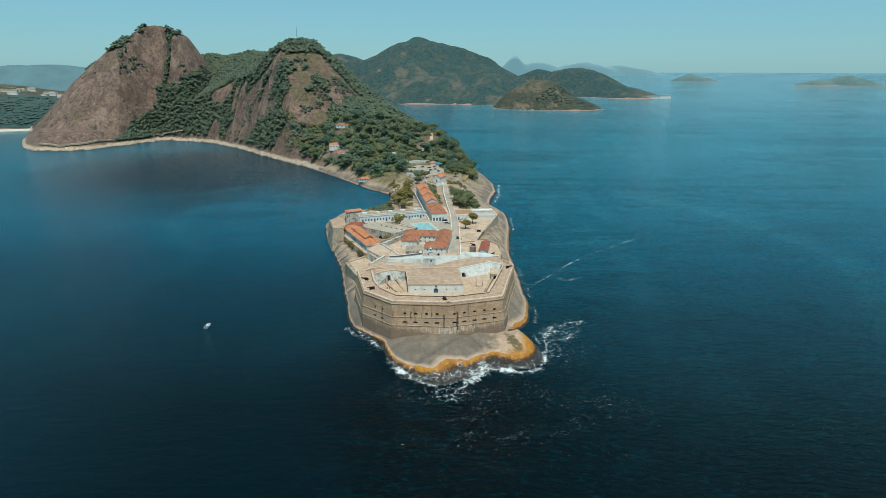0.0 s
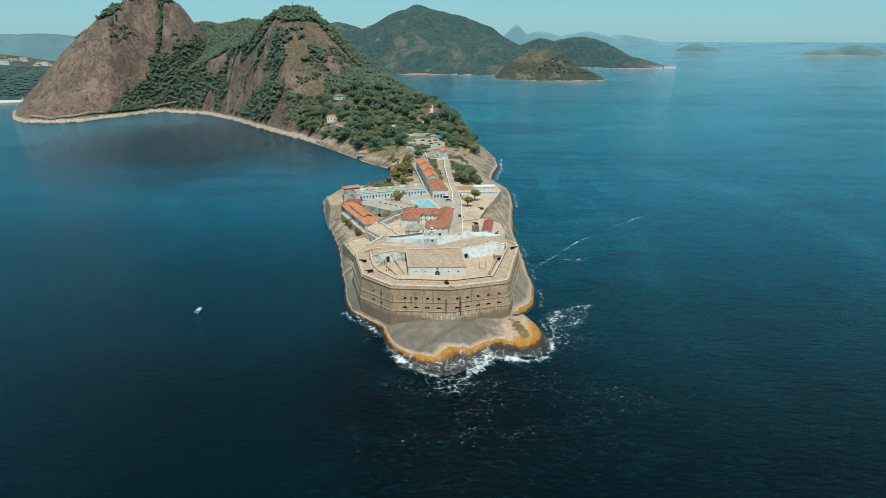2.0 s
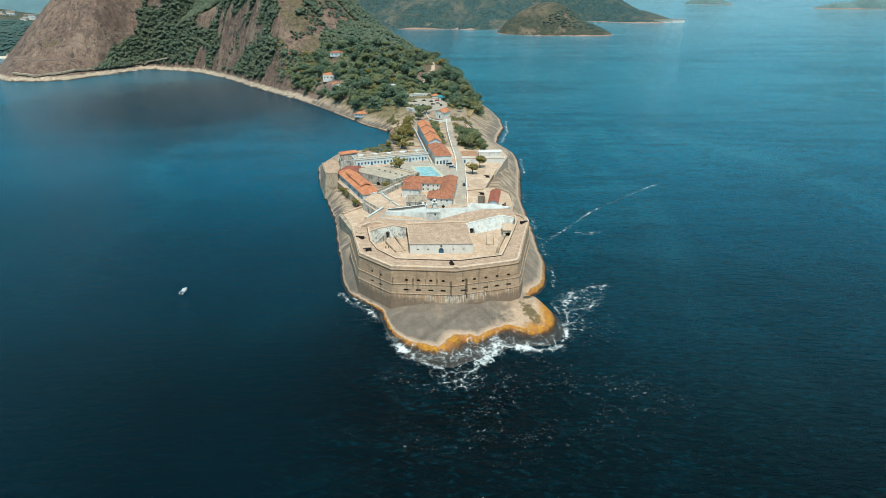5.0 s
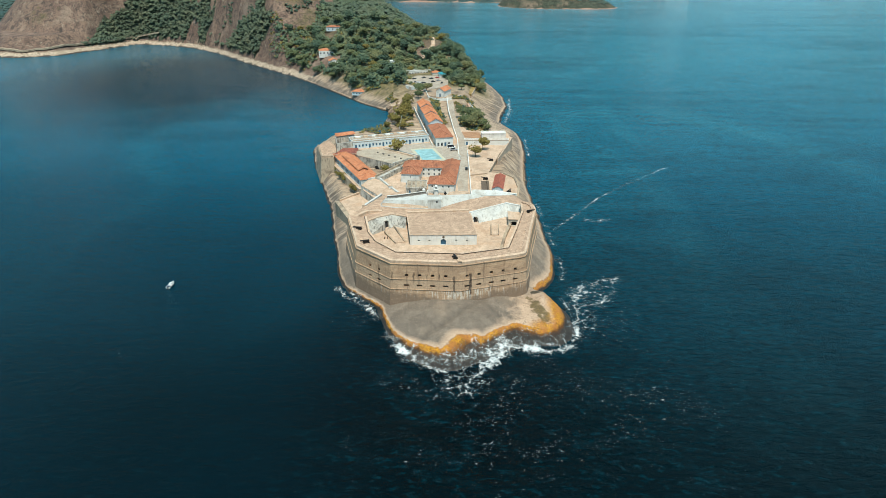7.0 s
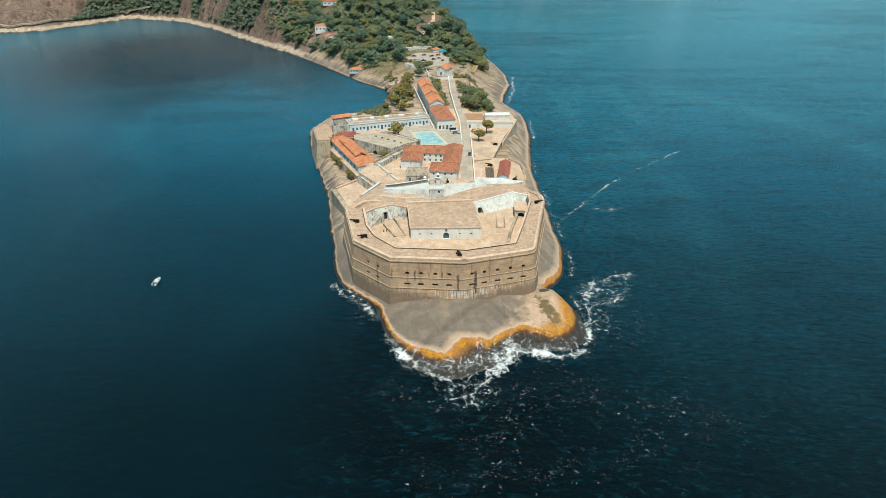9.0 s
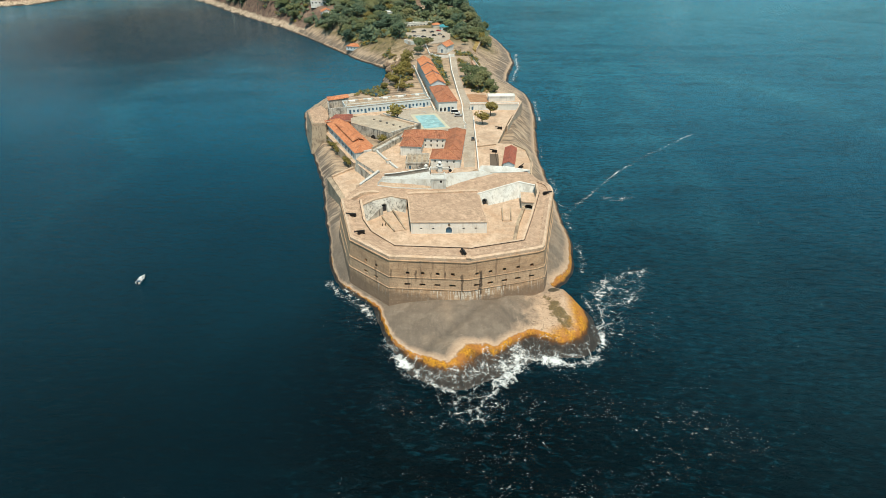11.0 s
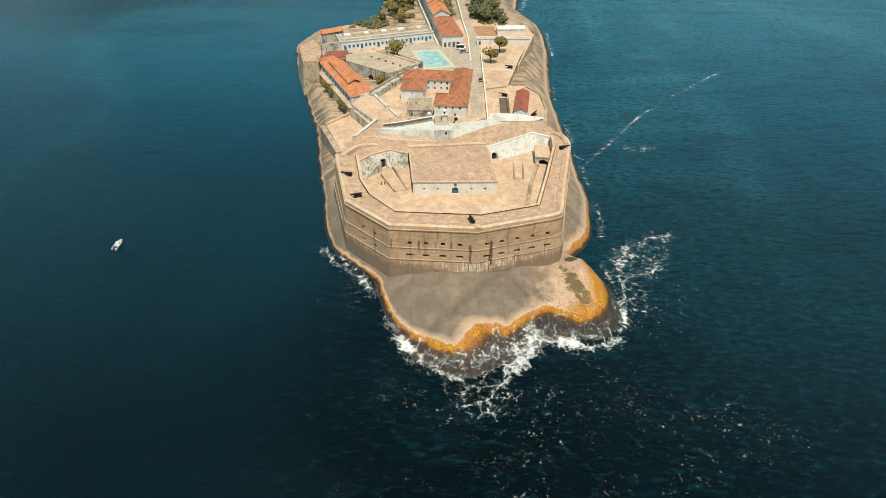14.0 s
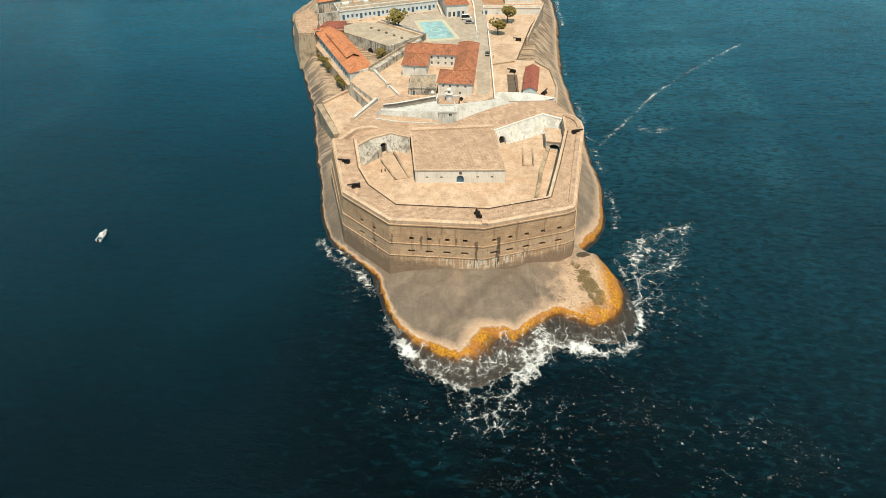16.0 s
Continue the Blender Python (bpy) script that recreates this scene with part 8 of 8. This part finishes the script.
def surf(x, y, d):
    """Breaking water round the tip, thickest on its exposed side."""
    f = np.zeros(x.shape)
    wx, wy = x + 2.2 * fbm(x, y, 0.12, 4, 21.0), y + 2.2 * fbm(x, y, 0.12, 4, 22.0)
    for points, width, k in (([(-13.2, -62), (-10, -66.5)], 2.0, 0.75), ([(-12, -64), (-9, -68), (-2, -73.5), (4, -76.5)], 1.7, 0.36), ([(34.5, -60.5), (37, -61.8)], 2.1, 0.9),
                             ([(37, -62), (41, -63), (46, -62), (51, -59.5)], 1.6, 0.40), ([(24.5, -60), (26.2, -63.5), (22, -68.5), (17.5, -72.5)], 2.2, 0.48),
                             ([(27, -58), (31, -60.5), (34, -60)], 2.0, 0.4), ([(48, -57.5), (52.5, -55), (54.5, -50)], 1.0, 0.3), ([(15.5, -66), (17.5, -72.5), (17.5, -75.5), (13, -80)], 1.5, 0.26), ([(4, -77), (6, -85), (9, -89), (14, -88), (17, -84)], 1.0, 0.22),
                             ([(8, -70), (12, -68), (20, -64), (24, -60)], 2.8, 0.27), ([(0, -72), (6, -74)], 3.0, 0.14), ([(-6, -67), (1, -70), (8, -70), (12, -65)], 2.2, 0.24), ([(27, -56), (34, -57), (42, -59), (48, -56)], 2.4, 0.22), ([(4, -78), (12, -76), (16, -81), (13, -86)], 3.2, 0.17), ([(56, -46), (60, -36), (64, -28)], 4.0, 0.13), ([(52.4, -24), (53.6, -33), (54.4, -43), (54.4, -48)], 0.9, 0.22), ([(54.4, -48), (54.2, -52)], 0.7, 0.7),
                             ([(-38, -25), (-32, -32), (-28, -33.4), (-28, -38), (-23.5, -43)], 1.9, 0.2), ([(-14, -62), (-20, -56)], 0.6, 0.24), ([(56, -40), (62, -30), (70, -20), (74, -10)], 5.0, 0.12),
                             ([(57, -22), (62, -13), (70, -10), (78, -6)], 2.6, 0.24), ([(53.6, -53), (55.2, -45), (56.2, -37), (57, -29), (60, -22)], 1.5, 0.30), ([(57, -24), (62, -19), (67, -18), (71, -22), (68, -27)], 1.2, 0.32), ([(57, -34), (62, -29), (68, -24)], 4.5, 0.12), ([(-31, -33.5), (-27.4, -37.4), (-24.8, -41)], 1.5, 0.34), ([(-45, -20), (-40, -26.5), (-34, -31.5)], 1.4, 0.22), ([(12, -64), (16, -66), (23, -64), (28, -60)], 2.2, 0.42), ([(54, -8), (55.4, 4), (55.4, 14)], 1.2, 0.2), ([(54, 28), (53.6, 44)], 1.2, 0.15),
                             ([(52, 66), (51, 84)], 1.2, 0.14), ([(50, 112), (51, 134)], 1.2, 0.14), ([(54, 180), (55, 225)], 1.0, 0.24), ([(41, 280), (48, 320), (50, 380)], 1.6, 0.3)):
        f = np.maximum(f, stroke(wx, wy, points, width, k))
    # thin water running back over the wet shelf, thickest along its edge
    e = inside_distance(wx, wy, SKIRT)
    front = smoothstep(48, 56, -y) * np.where(e > -4, 1, 0)
    edge = 0.36 * np.exp(-((e / 1.4) ** 2)) * np.clip(0.75 + 1.6 * fbm(x, y, 0.07, 3, 41.0), 0.2, 1.2)
    film = 0.18 * smoothstep(-0.5, 1.0, e) * np.clip(0.8 + 1.2 * fbm(x * 1.0, y * 0.35, 0.4, 3, 43.0), 0, 1.3)
    f = np.maximum(f, front * np.maximum(edge, film))
    f = f * (1 + 0.9 * fbm(x, y, 0.2, 4, 5.0))
    return np.where(d > 1.5, -1, f)


def streaks(x, y, d):
    """Loose flecks of foam drifting off the tip, and patches that imitate sun glitter."""
    f = np.zeros(x.shape)
    # blobs at (16, -109) and (24, -97) stand in for sun glitter
    for b in ((22, -86, 20, 9, 0, 0.5), (-6, -84, 10, 8, -30, 0.36), (46, -78, 16, 8, 15, 0.36), (66, -40, 12, 16, -20, 0.36), (16, -109, 30, 9, 5, 0.50), (24, -97, 18, 8, 10, 0.34), (58, -98, 22, 9, 10, 0.34), (-30, -40, 6, 7, 0, 0.4), (74, -94, 26, 14, 0, 0.22)):
        f = np.maximum(f, blob(x, y, *b))
    fleck = np.clip((fbm(x * 0.8 + 0.3 * y, y * 1.5, 1.9, 3, 15.0) - 0.08) * 5, 0, 1)
    f = 0.5 * f * fleck * (0.4 + 2.0 * fbm(x, y, 0.09, 3, 17.0))
    return np.where(d > -4, -1, f)


def current(x, y, d):
    """A thin broken line where two currents meet."""
    wx, wy = x + 3 * fbm(x, y, 0.05, 4, 31.0), y + 3 * fbm(x, y, 0.05, 4, 32.0)
    f = stroke(wx, wy, [(52, 58.7), (53, 54), (55.5, 50.3), (57.7, 48), (60, 53.3), (69.8, 65.8), (78.5, 79.3), (90, 96.8), (116, 126), (149, 160)], 0.75, 0.32) * np.clip(0.8 + 1.8 * fbm(x, y, 0.06, 3, 9.0), 0, 1)
    f = np.maximum(f, stroke(wx, wy, [(77, 62), (82, 60), (87, 63)], 2.0, 0.16))
    return np.where(d > -1, -1, f)


foam(-50, 85, -95, 400, 0.5, surf, 0.5, "white surf breaking on the rocks")
foam(-42, 95, -122, -15, 0.26, streaks, 0.03, "thin lace of drifting foam with sun glitter shaped into it")
foam(50, 160, 15, 175, 0.6, current, 0.03, "broken foam line of a current on the open sea")



# ---- flecks for sun glints and foam ----
def flecks(seed, count, spots, label):
    """Sun glints and torn foam built as small uneven patches on the water, in slanting rows."""
    rng = np.random.default_rng(seed)
    n = count * 12
    which = rng.choice(len(spots), n, p=np.array([q[5] for q in spots]) / sum(q[5] for q in spots))
    q = np.array([v[:5] for v in spots])[which]
    u, v = rng.normal(size=(2, n))
    a = np.radians(q[:, 4])
    x = q[:, 0] + u * q[:, 2] * np.cos(a) - v * q[:, 3] * np.sin(a)
    y = q[:, 1] + u * q[:, 2] * np.sin(a) + v * q[:, 3] * np.cos(a)
    rows = fbm(x * 0.5 + y * 0.25, y * 1.1 - x * 0.55, 0.16, 4, 51.0)
    ok = (rows > 0.0 + 0.34 * rng.random(n) ** 0.6) & (inside_distance(x, y, SKIRT) < -3)
    x, y = x[ok][:count], y[ok][:count]
    r = 0.022 + 0.06 * rng.random(len(x)) ** 4
    turn = rng.uniform(-0.9, 0.2, len(x))
    long = rng.uniform(1.4, 4.0, len(x))
    verts = []
    for cx, cy in ((-1, -0.5), (0.2, -0.8), (1, 0.3), (-0.1, 0.7)):
        jx, jy = cx * long * r * rng.uniform(0.7, 1.3, len(x)), cy * r * rng.uniform(0.7, 1.3, len(x))
        verts.append(np.stack([x + jx * np.cos(turn) - jy * np.sin(turn), y + jx * np.sin(turn) + jy * np.cos(turn), 0.05 + 0.05 * rng.random(len(x))], -1))
    verts = np.stack(verts, 1).reshape(-1, 3)
    me = bpy.data.meshes.new("foam_flecks")
    me.from_pydata(verts.tolist(), [], np.arange(len(verts)).reshape(-1, 4).tolist())
    me.materials.append(M_GLINT_FLECK)
    tagged(new("foam_flecks", me), label, "foam", kind="stuff")


# pale colour imitates sun glints as well as bits of foam
M_GLINT_FLECK = plain("glint_and_foam_bits", (0.34, 0.37, 0.37), 0.7, 0.3, 3.0)
flecks(71, 1700, [(26, -111, 15, 6, 0, 4.2), (36, -92, 20, 9, -35, 1.6), (62, -92, 22, 10, -40, 1.4), (84, -82, 20, 12, -40, 0.9), (-8, -80, 10, 6, -50, 0.7), (8, -92, 12, 8, -30, 1.0), (64, -32, 8, 12, 30, 0.7), (-32, -40, 7, 6, -30, 0.4), (46, -72, 14, 6, -10, 0.5)], "tiny pale flecks for sun glints and torn foam in slanting rows")
